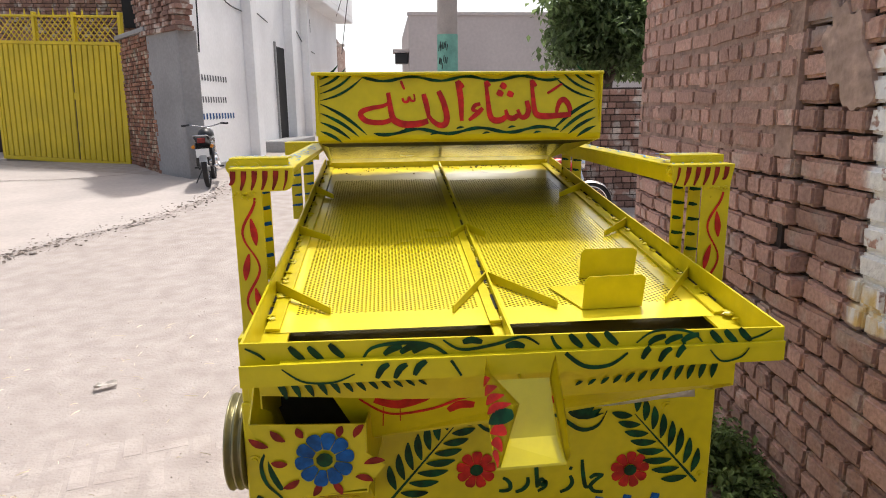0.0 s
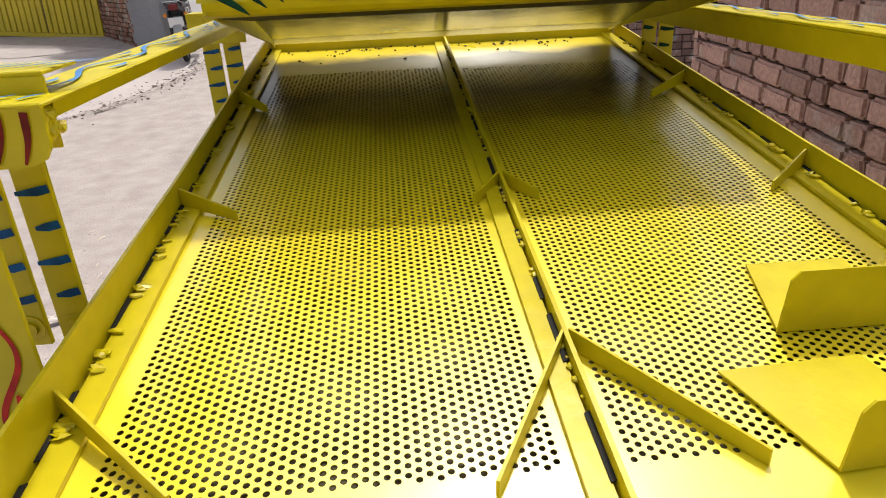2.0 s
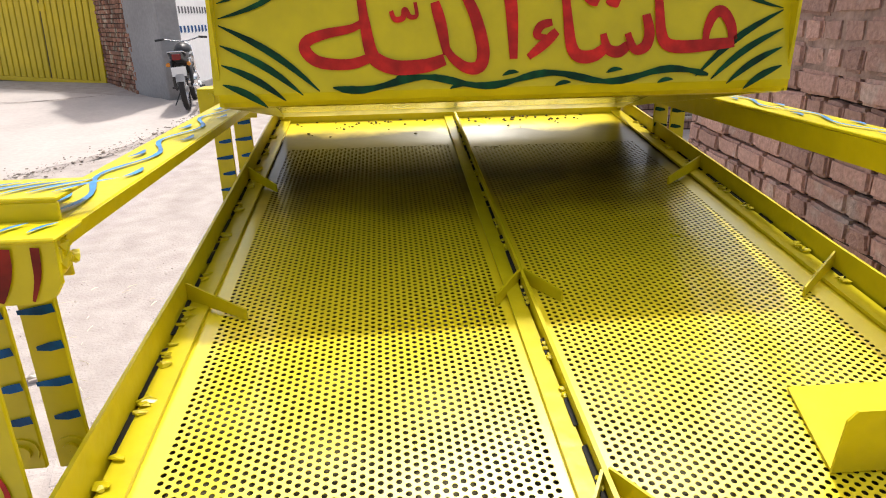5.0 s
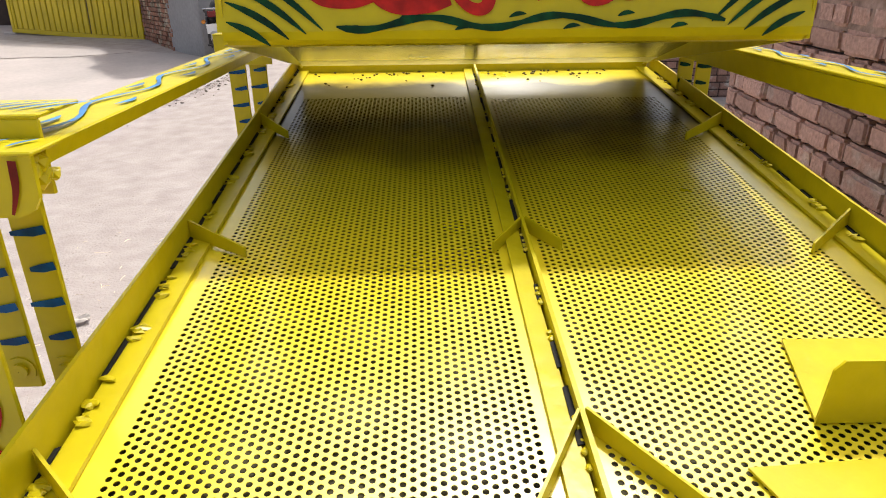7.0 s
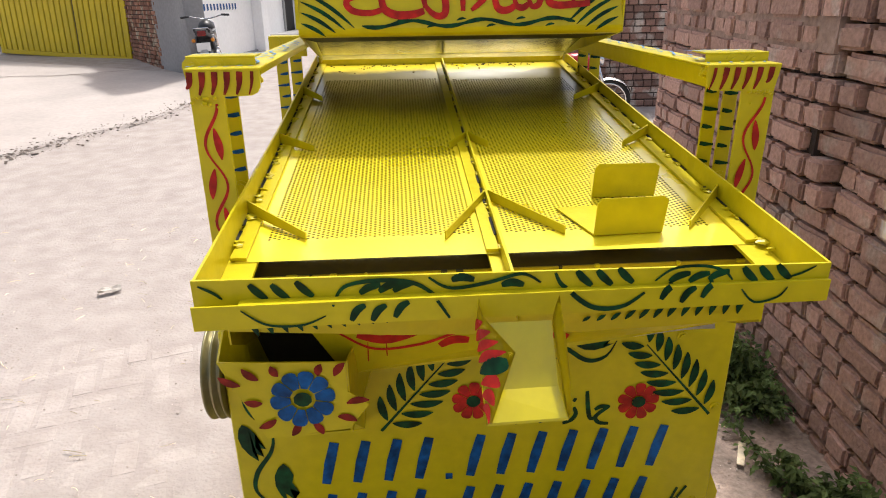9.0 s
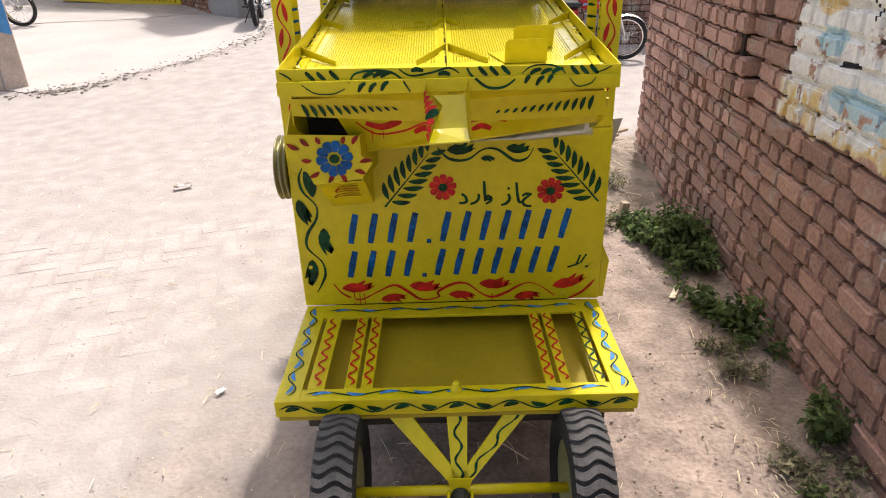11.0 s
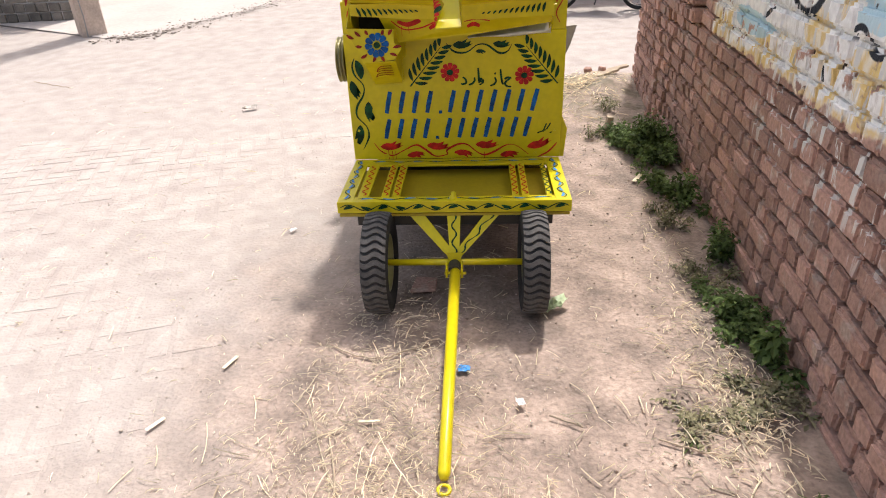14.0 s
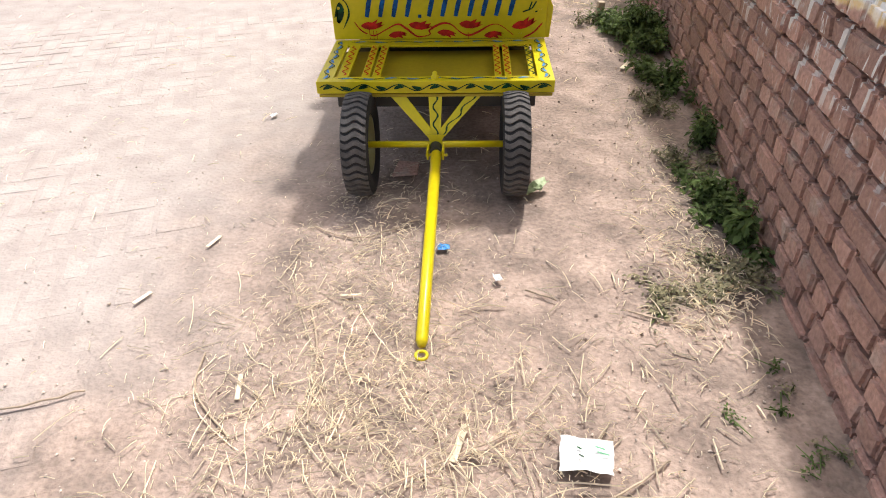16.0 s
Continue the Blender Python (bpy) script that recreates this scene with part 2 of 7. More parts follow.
def vine(u0, u1, v, amp, waves, width, leaf_len, leaf_w, tilt=20, v1=None, phase=0.0):
    """A wavy stem and one leaf in each hollow. Returns stem, leaves."""
    stem = wave(u0, u1, v, amp, waves, width, phase, v1)
    leaves = []
    n = int(waves * 2)
    v1 = v if v1 is None else v1
    d = math.degrees(math.atan2(v1 - v, u1 - u0))
    for i in range(n):
        t = (i + 0.5) / n
        s = 1 if math.sin(2 * math.pi * waves * t + phase) > 0 else -1
        px, py = -math.sin(radians(d)), math.cos(radians(d))
        c = -s * amp * 0.15
        u, w = u0 + (u1 - u0) * t + px * c, v + (v1 - v) * t + py * c
        ca, sa = math.cos(radians(d + tilt * s)), math.sin(radians(d + tilt * s))
        leaves += leaf(u - ca * leaf_len / 2, w - sa * leaf_len / 2, d + tilt * s, leaf_len, leaf_w, 0.12 * s)
    return stem, leaves


def fern(u, v, ang, length, n, leaf_len, leaf_w, spread=55):
    out = [[(u + math.cos(radians(ang)) * length * t, v + math.sin(radians(ang)) * length * t, 0.006 - 0.004 * t) for t in (0, 0.5, 1)]]
    for i in range(n):
        t = 0.12 + 0.88 * i / (n - 1)
        for s in (-1, 1):
            c = 1 - 0.45 * abs(t - 0.35)
            pu = u + math.cos(radians(ang)) * length * t + math.cos(radians(ang + s * 80)) * 0.006
            pv = v + math.sin(radians(ang)) * length * t + math.sin(radians(ang + s * 80)) * 0.006
            out += leaf(pu, pv, ang + s * (spread - 18 * t), leaf_len * c, leaf_w, 0.06 * s)
    return out


def flower(u, v, r, n, w, r0=0.35):
    """Broad petals that widen towards a blunt tip, round a bare ring."""
    out = []
    for i in range(n):
        a = radians(360 * i / n + 7)
        out.append([(u + math.cos(a) * r * (r0 + (1 - r0) * t), v + math.sin(a) * r * (r0 + (1 - r0) * t), w * k) for t, k in ((0, 0.42), (0.3, 0.7), (0.6, 0.98), (0.82, 0.96), (0.95, 0.66), (1.0, 0.3))])
    return out


def disc(u, v, r, n=14):
    return [[(u - r, v, r * 0.7), (u - r * 0.55, v, r * 1.65), (u, v, r * 1.95), (u + r * 0.55, v, r * 1.65), (u + r, v, r * 0.7)]]


LAYER = [0]


def paint(strokes, place):
    """Thin raised films of paint: place maps u, v onto a face."""
    bm = bmesh.new()
    LAYER[0] = (LAYER[0] + 1) % 7
    for row, line in enumerate(strokes):
        prev = None
        lift = (place(0.01, 0) - place(0, 0)).cross(place(0, 0.01) - place(0, 0)).normalized() * (0.0003 * (row * 2 % 5) + 0.00012 * LAYER[0])
        for i, (u, v, w) in enumerate(line):
            a, b = line[max(0, i - 1)], line[min(len(line) - 1, i + 1)]
            du, dv = b[0] - a[0], b[1] - a[1]
            l = math.hypot(du, dv) or 1
            nu, nv = -dv / l * w / 2, du / l * w / 2
            cur = [bm.verts.new(place(u + nu, v + nv) + lift), bm.verts.new(place(u - nu, v - nv) + lift)]
            if prev:
                bm.faces.new((prev[0], prev[1], cur[1], cur[0]))
            prev = cur
    return bm


def shape(outlines, place):
    """Flat fills of paint, each from a closed outline in u, v."""
    bm = bmesh.new()
    lift = (place(0.01, 0) - place(0, 0)).cross(place(0, 0.01) - place(0, 0)).normalized() * 0.0009
    for line in outlines:
        bm.faces.new([bm.verts.new(place(u, v) + lift) for u, v in line])
    bmesh.ops.triangulate(bm, faces=bm.faces[:])
    return bm


FEATHER = [(0, 0), (0.1, -0.11), (0.3, -0.2), (0.55, -0.2), (0.78, -0.12), (1.0, 0.02), (0.74, -0.02), (0.92, 0.16), (0.63, 0.07), (0.74, 0.27), (0.48, 0.14), (0.3, 0.18), (0.1, 0.1)]


def feather(a, b, side=1, fat=1.0):
    """The outline of a fat brush leaf from a to b that ends in three pointed tips, feathered on one side."""
    du, dv = b[0] - a[0], b[1] - a[1]
    return [(a[0] + du * x - dv * y * side * fat, a[1] + dv * x + du * y * side * fat) for x, y in FEATHER]


def stem(pts, w):
    line = smooth_line(pts, 7)
    n = len(line) - 1
    return [[(u, v, w * (0.35 + 0.65 * min(1, 6 * i / n, 6 * (n - i) / n)) * (0.85 + 0.3 * math.sin(i * 0.23))) for i, (u, v) in enumerate(line)]]


def on_front(y, x=0.0, z=0.0):
    return lambda u, v: Vector((x + u, y - 0.0012, z + v))


def on_top(z, slope=0.0, y0=0.0):
    return lambda u, v: Vector((u, v, z + slope * (v - y0) + 0.0012))



def mix_lane(m):
    """Earth on the verge, pale dust on the lane: blended across the lane's edge."""
    nt = m.node_tree
    b = nt.nodes["Principled BSDF"]
    base = b.inputs["Base Color"].links[0].from_socket
    geo = nt.nodes.new("ShaderNodeNewGeometry")
    sep = nt.nodes.new("ShaderNodeSeparateXYZ")
    nt.links.new(geo.outputs["Position"], sep.inputs[0])
    no = nt.nodes.new("ShaderNodeTexNoise")
    no.inputs["Scale"].default_value, no.inputs["Detail"].default_value = 1.1, 6
    nt.links.new(geo.outputs["Position"], no.inputs["Vector"])
    a = nt.nodes.new("ShaderNodeMath")
    a.operation = "MULTIPLY_ADD"
    nt.links.new(no.outputs["Fac"], a.inputs[0])
    a.inputs[1].default_value = 1.6
    nt.links.new(sep.outputs["X"], a.inputs[2])
    c = nt.nodes.new("ShaderNodeMath")
    c.operation = "MULTIPLY_ADD"
    nt.links.new(sep.outputs["Y"], c.inputs[0])
    c.inputs[1].default_value = -0.22
    nt.links.new(a.outputs[0], c.inputs[2])
    r = nt.nodes.new("ShaderNodeMapRange")
    r.inputs["From Min"].default_value, r.inputs["From Max"].default_value = 1.1, 0.35
    nt.links.new(c.outputs[0], r.inputs["Value"])
    mx = nt.nodes.new("ShaderNodeMix")
    mx.data_type = "RGBA"
    yy = nt.nodes.new("ShaderNodeMath")
    yy.operation = "MULTIPLY_ADD"
    nt.links.new(no.outputs["Fac"], yy.inputs[0])
    yy.inputs[1].default_value = 0.9
    nt.links.new(sep.outputs["Y"], yy.inputs[2])
    r2 = nt.nodes.new("ShaderNodeMapRange")
    r2.inputs["From Min"].default_value, r2.inputs["From Max"].default_value = 5.35, 5.6
    nt.links.new(yy.outputs[0], r2.inputs["Value"])
    top = nt.nodes.new("ShaderNodeMath")
    top.operation = "MAXIMUM"
    nt.links.new(r.outputs[0], top.inputs[0])
    nt.links.new(r2.outputs[0], top.inputs[1])
    nt.links.new(top.outputs[0], mx.inputs[0])
    nt.links.new(base, mx.inputs[6])
    n2 = nt.nodes.new("ShaderNodeTexNoise")
    n2.inputs["Scale"].default_value, n2.inputs["Detail"].default_value = 6.0, 6
    nt.links.new(geo.outputs["Position"], n2.inputs["Vector"])
    rp = nt.nodes.new("ShaderNodeMix")
    rp.data_type = "RGBA"
    nt.links.new(n2.outputs["Fac"], rp.inputs[0])
    rp.inputs[6].default_value, rp.inputs[7].default_value = (0.26, 0.216, 0.19, 1), (0.49, 0.437, 0.406, 1)
    nt.links.new(rp.outputs[2], mx.inputs[7])
    nt.links.new(mx.outputs[2], b.inputs["Base Color"])


mix_lane(DIRT)
PAVING = DIRT.copy()
PAVING.name = "dusty_paving_brick"
_b = PAVING.node_tree.nodes["Principled BSDF"].inputs["Base Color"]
_g = PAVING.node_tree.nodes.new("ShaderNodeVectorMath")
_g.operation = "SCALE"
_g.inputs["Scale"].default_value = 1.09
PAVING.node_tree.links.new(_b.links[0].from_socket, _g.inputs[0])
PAVING.node_tree.links.new(_g.outputs[0], _b)

# ---- the ground ----
def ground_z(x, y):
    return max(0.0, 0.045 * (y - 5.0)) if y < 40 else 1.575


def build_ground():
    xs = [-400, -150, -60] + [-30 + i for i in range(27)] + [-3 + 0.06 * i for i in range(103)] + [3.2 + 0.6 * i for i in range(1, 40)] + [60, 150, 400]
    ys = [-400, -120, -40, -12, -6] + [-3 + 0.06 * i for i in range(134)] + [5.1 + 0.5 * i for i in range(60)] + [40, 60, 150, 400]
    verts = []
    for y in ys:
        for x in xs:
            z = ground_z(x, y)
            if abs(x) < 30 and -6 < y < 36:
                z += (0.003 if x < 0.1 else 0.012) * (noise.noise((x * 1.3, y * 1.3, 0)) + 0.5 * noise.noise((x * 4, y * 4, 3)) + 0.3 * noise.noise((x * 11, y * 11, 7)))
            verts.append((x, y, z - 0.006))
    n = len(xs)
    faces = [(j * n + i, j * n + i + 1, (j + 1) * n + i + 1, (j + 1) * n + i) for j in range(len(ys) - 1) for i in range(n - 1)]
    me = bpy.data.meshes.new("ground")
    me.from_pydata(verts, [], faces)
    ob = part("ground", me, DIRT, None, "dusty bare earth of a village lane, strewn with straw", True)
    tagged(ob, category="ground", kind="structure")


build_ground()

# ---- the machine ----
CX, Y0 = 0.957, 1.9
machine = thing("grain_cleaner", "bright yellow hand-painted grain cleaning machine on a wheeled drawbar trailer", "farm machine", (CX, Y0, 0))
SLOPE = 0.118


def zt(y):
    return 1.191 + SLOPE * (y - 1.505)


def m_part(name, bm, material, label="", smooth=False):
    ob = part(name, bm, material, machine, label, smooth)
    ob.location = (0, -Y0, 0)
    return ob


def sloped(x0, x1, y0, y1, d0, d1):
    """A bar that follows the slope of the sieve, between d0 and d1 above it."""
    return prism([(x0, y0, zt(y0) + d0), (x0, y1, zt(y1) + d0), (x0, y1, zt(y1) + d1), (x0, y0, zt(y0) + d1)], (x1 - x0, 0, 0))


for s, d0, d1 in ((-1, 0.052, 0.031), (1, 0.046, 0.03)):
    rail = m_part("side_rail", prism([(s * 0.388 - 0.0018, y, zt(y) + d) for y, d in ((1.363, -0.004), (1.5, -0.02), (2.765, -0.03), (2.765, d1), (2.0, d1 + 0.004), (1.363, d0))], (0.0036, 0, 0)), YELLOW)
    part("rail_ledge", sloped(*sorted((s * 0.36, s * 0.3825)), 1.508, 2.75, 0.001, 0.0055), YELLOW, rail)
    m_part("frame_bar", sloped(*sorted((s * 0.345, s * 0.386)), 1.366, 2.75, -0.006, -0.0012), YELLOW)
m_part("centre_rib", sloped(-0.0015, 0.0025, 1.367, 2.75, -0.02, 0.0175), YELLOW)
m_part("centre_strip", sloped(-0.0225, -0.0045, 1.508, 2.75, 0.001, 0.0055), YELLOW)
m_part("centre_bar", sloped(-0.02, 0.004, 1.367, 2.74, -0.009, -0.0035), YELLOW)
front_board = m_part("front_board", prism([(-0.39, 1.361, 1.168), (0.389, 1.361, 1.168), (0.389, 1.361, 1.22), (-0.39, 1.361, 1.228)], (0, 0.004, 0)), YELLOW)
front_rail = m_part("front_rail", prism([(-0.388, 1.342, 1.172), (0.388, 1.354, 1.172), (0.388, 1.354, 1.2005), (-0.388, 1.342, 1.2025)], (0, 0.003, 0)), YELLOW)
part("rail_flange", prism([(-0.335, 1.3452, 1.2022), (0.388, 1.357, 1.2002), (0.388, 1.3605, 1.2002), (-0.335, 1.3605, 1.2022)], (0, 0, -0.003)), YELLOW, front_rail)
part("rail_foot", prism([(-0.388, 1.3452, 1.175), (0.388, 1.357, 1.175), (0.388, 1.3605, 1.175), (-0.388, 1.3605, 1.175)], (0, 0, -0.003)), YELLOW, front_rail)
m_part("back_lip", box(-0.384, 0.384, 2.75, 2.755, 1.28, 1.364, 0.001), YELLOW)
# pan coloured near-black to stand for the shade below the holes
m_part("lower_pan", prism([(-0.38, 1.52, 1.095), (-0.38, 2.75, 1.2), (-0.38, 2.75, 1.196), (-0.38, 1.52, 1.091)], (0.76, 0, 0)), GRIMESHADE)
m_part("pan_end", box(-0.38, 0.38, 2.746, 2.749, 1.16, 1.30, 0), GRIMESHADE)
for s in (-1, 1):
    m_part("trough_floor", prism([(0.0, 1.367, 1.172), (s * 0.38, 1.367, 1.174), (s * 0.38, 1.505, 1.137)], (0, 0, -0.003)), YELLOW)
    m_part("trough_floor", prism([(0.0, 1.367, 1.172), (s * 0.38, 1.505, 1.137), (0.0, 1.509, 1.112)], (0, 0, -0.003)), YELLOW)
# lip in the darkened yellow, for its shade under the sieve
m_part("lower_screen_lip", box(-0.375, 0.375, 1.511, 1.515, 1.10, 1.164, 0), RECESSYELLOW)
# darkened yellow, so the shaded screen shows dark through the holes
m_part("lower_screen", prism([(-0.384, 1.515, 1.162), (-0.384, 2.745, 1.305), (-0.384, 2.745, 1.302), (-0.384, 1.515, 1.159)], (0.768, 0, 0)), DEEPSHADE)
rw = random.Random(44)
for i in range(11):
    x = rw.uniform(-0.36, 0.36)
    m_part("weld_bead", box(x, x + rw.uniform(0.004, 0.016), 1.508, 1.514, 1.1605, 1.166, 0.001), YELLOW if i % 3 else GRIMESHADE)


def perforated(x0, x1, y0, y1, hx0, hx1, hy0, hy1):
    """Sheet steel with staggered round holes, cell by cell."""
    px, py, r = 0.0071, 0.0082, 0.0026
    verts, faces = [], []

    def quad(a, b, c, d):
        i = len(verts)
        for q in (a, b, c, d):
            verts.append((q[0], q[1], zt(q[1])))
        faces.append((i, i + 1, i + 2, i + 3))

    cols = int((hx1 - hx0) / px)
    rows = int((hy1 - hy0) / py)
    e = hx0 + cols * px
    quad((x0, y0), (hx0, y0), (hx0, y1), (x0, y1))
    quad((e, y0), (x1, y0), (x1, y1), (e, y1))
    oct8 = [(math.cos(q * math.pi / 4), math.sin(q * math.pi / 4)) for q in range(8)]
    for i in range(cols):
        a, b = hx0 + i * px, hx0 + (i + 1) * px
        sy = hy0 + (py / 2 if i % 2 else 0)
        quad((a, y0), (b, y0), (b, sy), (a, sy))
        quad((a, sy + rows * py), (b, sy + rows * py), (b, y1), (a, y1))
        for j in range(rows):
            cx, cy = (a + b) / 2, sy + (j + 0.5) * py
            k = len(verts)
            for c, s in oct8:
                f = 1 / max(abs(c), abs(s))
                yy = cy + s * f * py / 2
                verts.append((cx + c * f * px / 2, yy, zt(yy)))
            for dz in (0, -0.0006):
                for c, s in oct8:
                    yy = cy + s * r
                    verts.append((cx + c * r, yy, zt(yy) + dz))
            for q in range(8):
                n = (q + 1) % 8
                faces.append((k + q, k + n, k + 8 + n, k + 8 + q))
                faces.append((k + 8 + q, k + 8 + n, k + 16 + n, k + 16 + q))
    me = bpy.data.meshes.new("perforated_sheet")
    me.from_pydata(verts, [], faces)
    return me


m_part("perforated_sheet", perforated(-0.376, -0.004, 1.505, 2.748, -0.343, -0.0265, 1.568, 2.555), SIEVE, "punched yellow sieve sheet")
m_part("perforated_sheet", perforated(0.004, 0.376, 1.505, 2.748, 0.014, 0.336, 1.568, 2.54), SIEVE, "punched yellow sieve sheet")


def strut(a, b, h0=0.025, h1=0.014, foot=0.001):
    """A thin strip on edge from a to b on the sieve."""
    (ax, ay), (bx, by) = a, b
    d = Vector((bx - ax, by - ay, 0)).normalized()
    t = Vector((-d.y, d.x, 0)) * 0.0025
    m_part("deflector", prism([(ax, ay, zt(ay) + foot), (bx, by, zt(by) + 0.0008), (bx, by, zt(by) + h1), (ax, ay, zt(ay) + h0)], t), YELLOW)


for a, b in (((-0.386, 1.655), (-0.285, 1.565)), ((-0.386, 1.995), (-0.314, 1.955)), ((-0.386, 2.385), (-0.334, 2.335)),
             ((0.386, 1.665), (0.297, 1.562)), ((0.386, 1.995), (0.315, 1.94)), ((0.386, 2.36), (0.305, 2.3))):
    strut(a, b, 0.027, 0.013, 0.006)
for a, b in (((-0.003, 1.69), (-0.079, 1.553)), ((0.003, 1.69), (0.102, 1.556)), ((-0.003, 2.005), (-0.04, 1.955)), ((0.003, 2.005), (0.037, 1.956))):
    strut(a, b, 0.0185, 0.014)

# two folded spare deflector plates lying on the sieve
for at, turn, back in (((0.144, 1.545), 3, -0.03), ((0.18, 1.685), -1, 0.022)):
    ob = thing("angle_plate", "folded yellow sheet-metal plate lying on the sieve", "metal plate", (CX + at[0], at[1], zt(at[1]) + 0.002), turn, "loose plates on the sieve")
    part("base_leaf", prism([(0, 0, 0), (0.107, 0, 0), (0.107 + back * 0.6, 0.10, 0.0118), (back, 0.10, 0.0118)], (0, 0, 0.002)), YELLOW, ob)
    part("upright_leaf", prism([(0, 0, 0), (0.107, 0, 0), (0.11, -0.004, 0.052), (0.102, -0.004, 0.058), (0.008, -0.004, 0.058), (0.001, -0.004, 0.05)], (0, 0.002, 0)), YELLOW, ob)

# ---- hopper with its painted front ----
hopper = m_part("hopper", prism([(-0.344, 2.066, 1.474), (0.339, 2.066, 1.474), (0.339, 2.096, 1.612), (-0.345, 2.096, 1.614)], (0, 0.004, 0)), YELLOW)
part("hopper_lip", box(-0.351, 0.347, 2.078, 2.108, 1.612, 1.62, 0.002), YELLOW, hopper)
FEED = mat("rubbed_feed_sheet", (0.13, 0.115, 0.06), 0.24, 1.0, vary=0.2, scale=8, bump=0.0015, bscale=12)
HOP = [(2.066, 1.474, 0.338), (2.069, 1.4645, 0.338), (2.076, 1.459, 0.338), (2.09, 1.4555, 0.339), (2.42, 1.4275, 0.347), (2.6, 1.38, 0.354), (2.67, 1.362, 0.36)]
# the underside's colour carries its shade; feed sheet and lip are bare metal
for k, (nm, mt, lb) in enumerate([("hopper_bend", YELLOW, "")] * 3 + [("hopper_underside", DEEPSHADE, "sooty yellow underside"), ("feed_sheet", FEED, "bare rubbed metal sheet"), ("feed_lip", WORNLIP, "bare worn metal lip")]):
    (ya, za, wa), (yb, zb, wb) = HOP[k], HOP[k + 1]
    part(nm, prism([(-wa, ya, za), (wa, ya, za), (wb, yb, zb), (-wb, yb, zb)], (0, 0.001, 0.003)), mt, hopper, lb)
part("feed_plate", prism([(-0.375, 2.765, 1.34), (0.375, 2.765, 1.34), (0.4, 3.02, 1.612), (-0.4, 3.02, 1.612)], (0, 0.004, 0)), YELLOW, hopper)
for s in (-1, 1):
    part("hopper_side", prism([(s * 0.336, 2.07, 1.46), (s * 0.36, 2.67, 1.362), (s * 0.376, 2.765, 1.345), (s * 0.4, 3.02, 1.612), (s * 0.336, 2.066, 1.612)], (s * 0.004, 0, 0)), YELLOW, hopper)
face = lambda u, v: Vector((u, 2.066 + 0.216 * (v - 1.474) - 0.0014, v))
LETTER_U, LETTER_V, UNIT = -0.0003, 1.621, 0.00132


def letter(pts, w):
    """A broad brush stroke of the hand lettering, on a grid of 1.3 mm from the panel's top middle."""
    line = smooth_line([(LETTER_U + x * UNIT, LETTER_V - y * UNIT * 0.965) for x, y in pts], 6)
    n = len(line)
    return [[(u, v, 1.25 * w * UNIT * (0.62 + 0.38 * math.sin(math.pi * min(1, 0.12 + i / n))))for i, (u, v) in enumerate(line)]]


MIM_ALIF = [
    ([(201, 82), (199, 66), (191, 54), (183, 56), (177, 68), (175, 80)], 8), ([(202, 81), (177, 83), (152, 84), (139, 81), (134, 71), (132, 46), (130, 17)], 9), ([(130, 17), (138, 29)], 6),
    ([(159, 42), (187, 24)], 4),
]
SHIN_ALIF = [
    ([(120, 55), (123, 71), (119, 83), (109, 85), (103, 71)], 8), ([(104, 81), (95, 87), (85, 84), (81, 71)], 8),
    ([(83, 83), (72, 90), (59, 90), (52, 81), (49, 56), (46, 19)], 9), ([(46, 19), (53, 28)], 6), ([(73, 24), (83, 31)], 9), ([(66, 38), (77, 44)], 9), ([(85, 40), (96, 45)], 9),
    ([(35, 60), (25, 63), (21, 71), (29, 73)], 6), ([(39, 68), (27, 79), (13, 90)], 7),
]
FIRST_WORD = MIM_ALIF + SHIN_ALIF
ALIF_LAM = [
    ([(-6, 18), (-1, 46), (0, 91)], 9), ([(-6, 18), (5, 30)], 7), ([(-41, 36), (-33, 54), (-27, 81), (-30, 96), (-41, 98), (-53, 90), (-60, 80)], 9), ([(-68, 41), (-63, 61), (-59, 86)], 8),
]
LAM_HA = [
    ([(-61, 90), (-78, 95), (-103, 96), (-119, 90), (-125, 81), (-129, 56), (-131, 38)], 10), ([(-123, 86), (-143, 92), (-168, 90), (-180, 81), (-179, 72), (-163, 66), (-141, 62), (-129, 56)], 8),
    ([(-106, 48), (-103, 55), (-96, 54), (-94, 47), (-90, 53), (-84, 52), (-85, 41)], 4), ([(-108, 17), (-102, 33)], 4),
]
SECOND_WORD = ALIF_LAM + LAM_HA
for word in (FIRST_WORD, SECOND_WORD):
    part("painted_lettering", paint([q for pts, w in word for q in letter(pts, w)], face), RED_P, hopper, "red hand-painted Arabic script")
part("painted_wave", paint(wave(-0.235, 0.24, 1.604, 0.005, 3.6, 0.006, 2.2), face), GREEN_P, hopper)
part("painted_wave", paint(wave(-0.21, 0.235, 1.481, 0.006, 3.0, 0.007, 3.5, 1.484), face), GREEN_P, hopper)
for i in range(7):
    part("painted_leaf", paint(leaf(-0.2 + 0.062 * i, 1.487 if i % 2 else 1.474, 10, 0.02, 0.005, 0.1), face), GREEN_P, hopper)
for i in range(4):
    for s, u in ((1, -0.333), (-1, 0.327)):
        part("painted_leaf", paint(leaf(u, 1.555 + 0.016 * i, 90 - s * (62 - 3 * i), 0.115 - 0.02 * i, 0.006, -0.08 * s), face), GREEN_P, hopper)
        part("painted_leaf", paint(leaf(u, (1.548 if s > 0 else 1.553) - 0.021 * i, 90 - s * (124 - 2 * i), 0.13 - 0.025 * i, 0.008, 0.05 * s), face), GREEN_P, hopper)

# ---- front boards of the sieve box ----
fb = on_front(1.361)
fr_ = lambda u, v: Vector((u, 1.348 + 0.0155 * u - 0.0012, v))
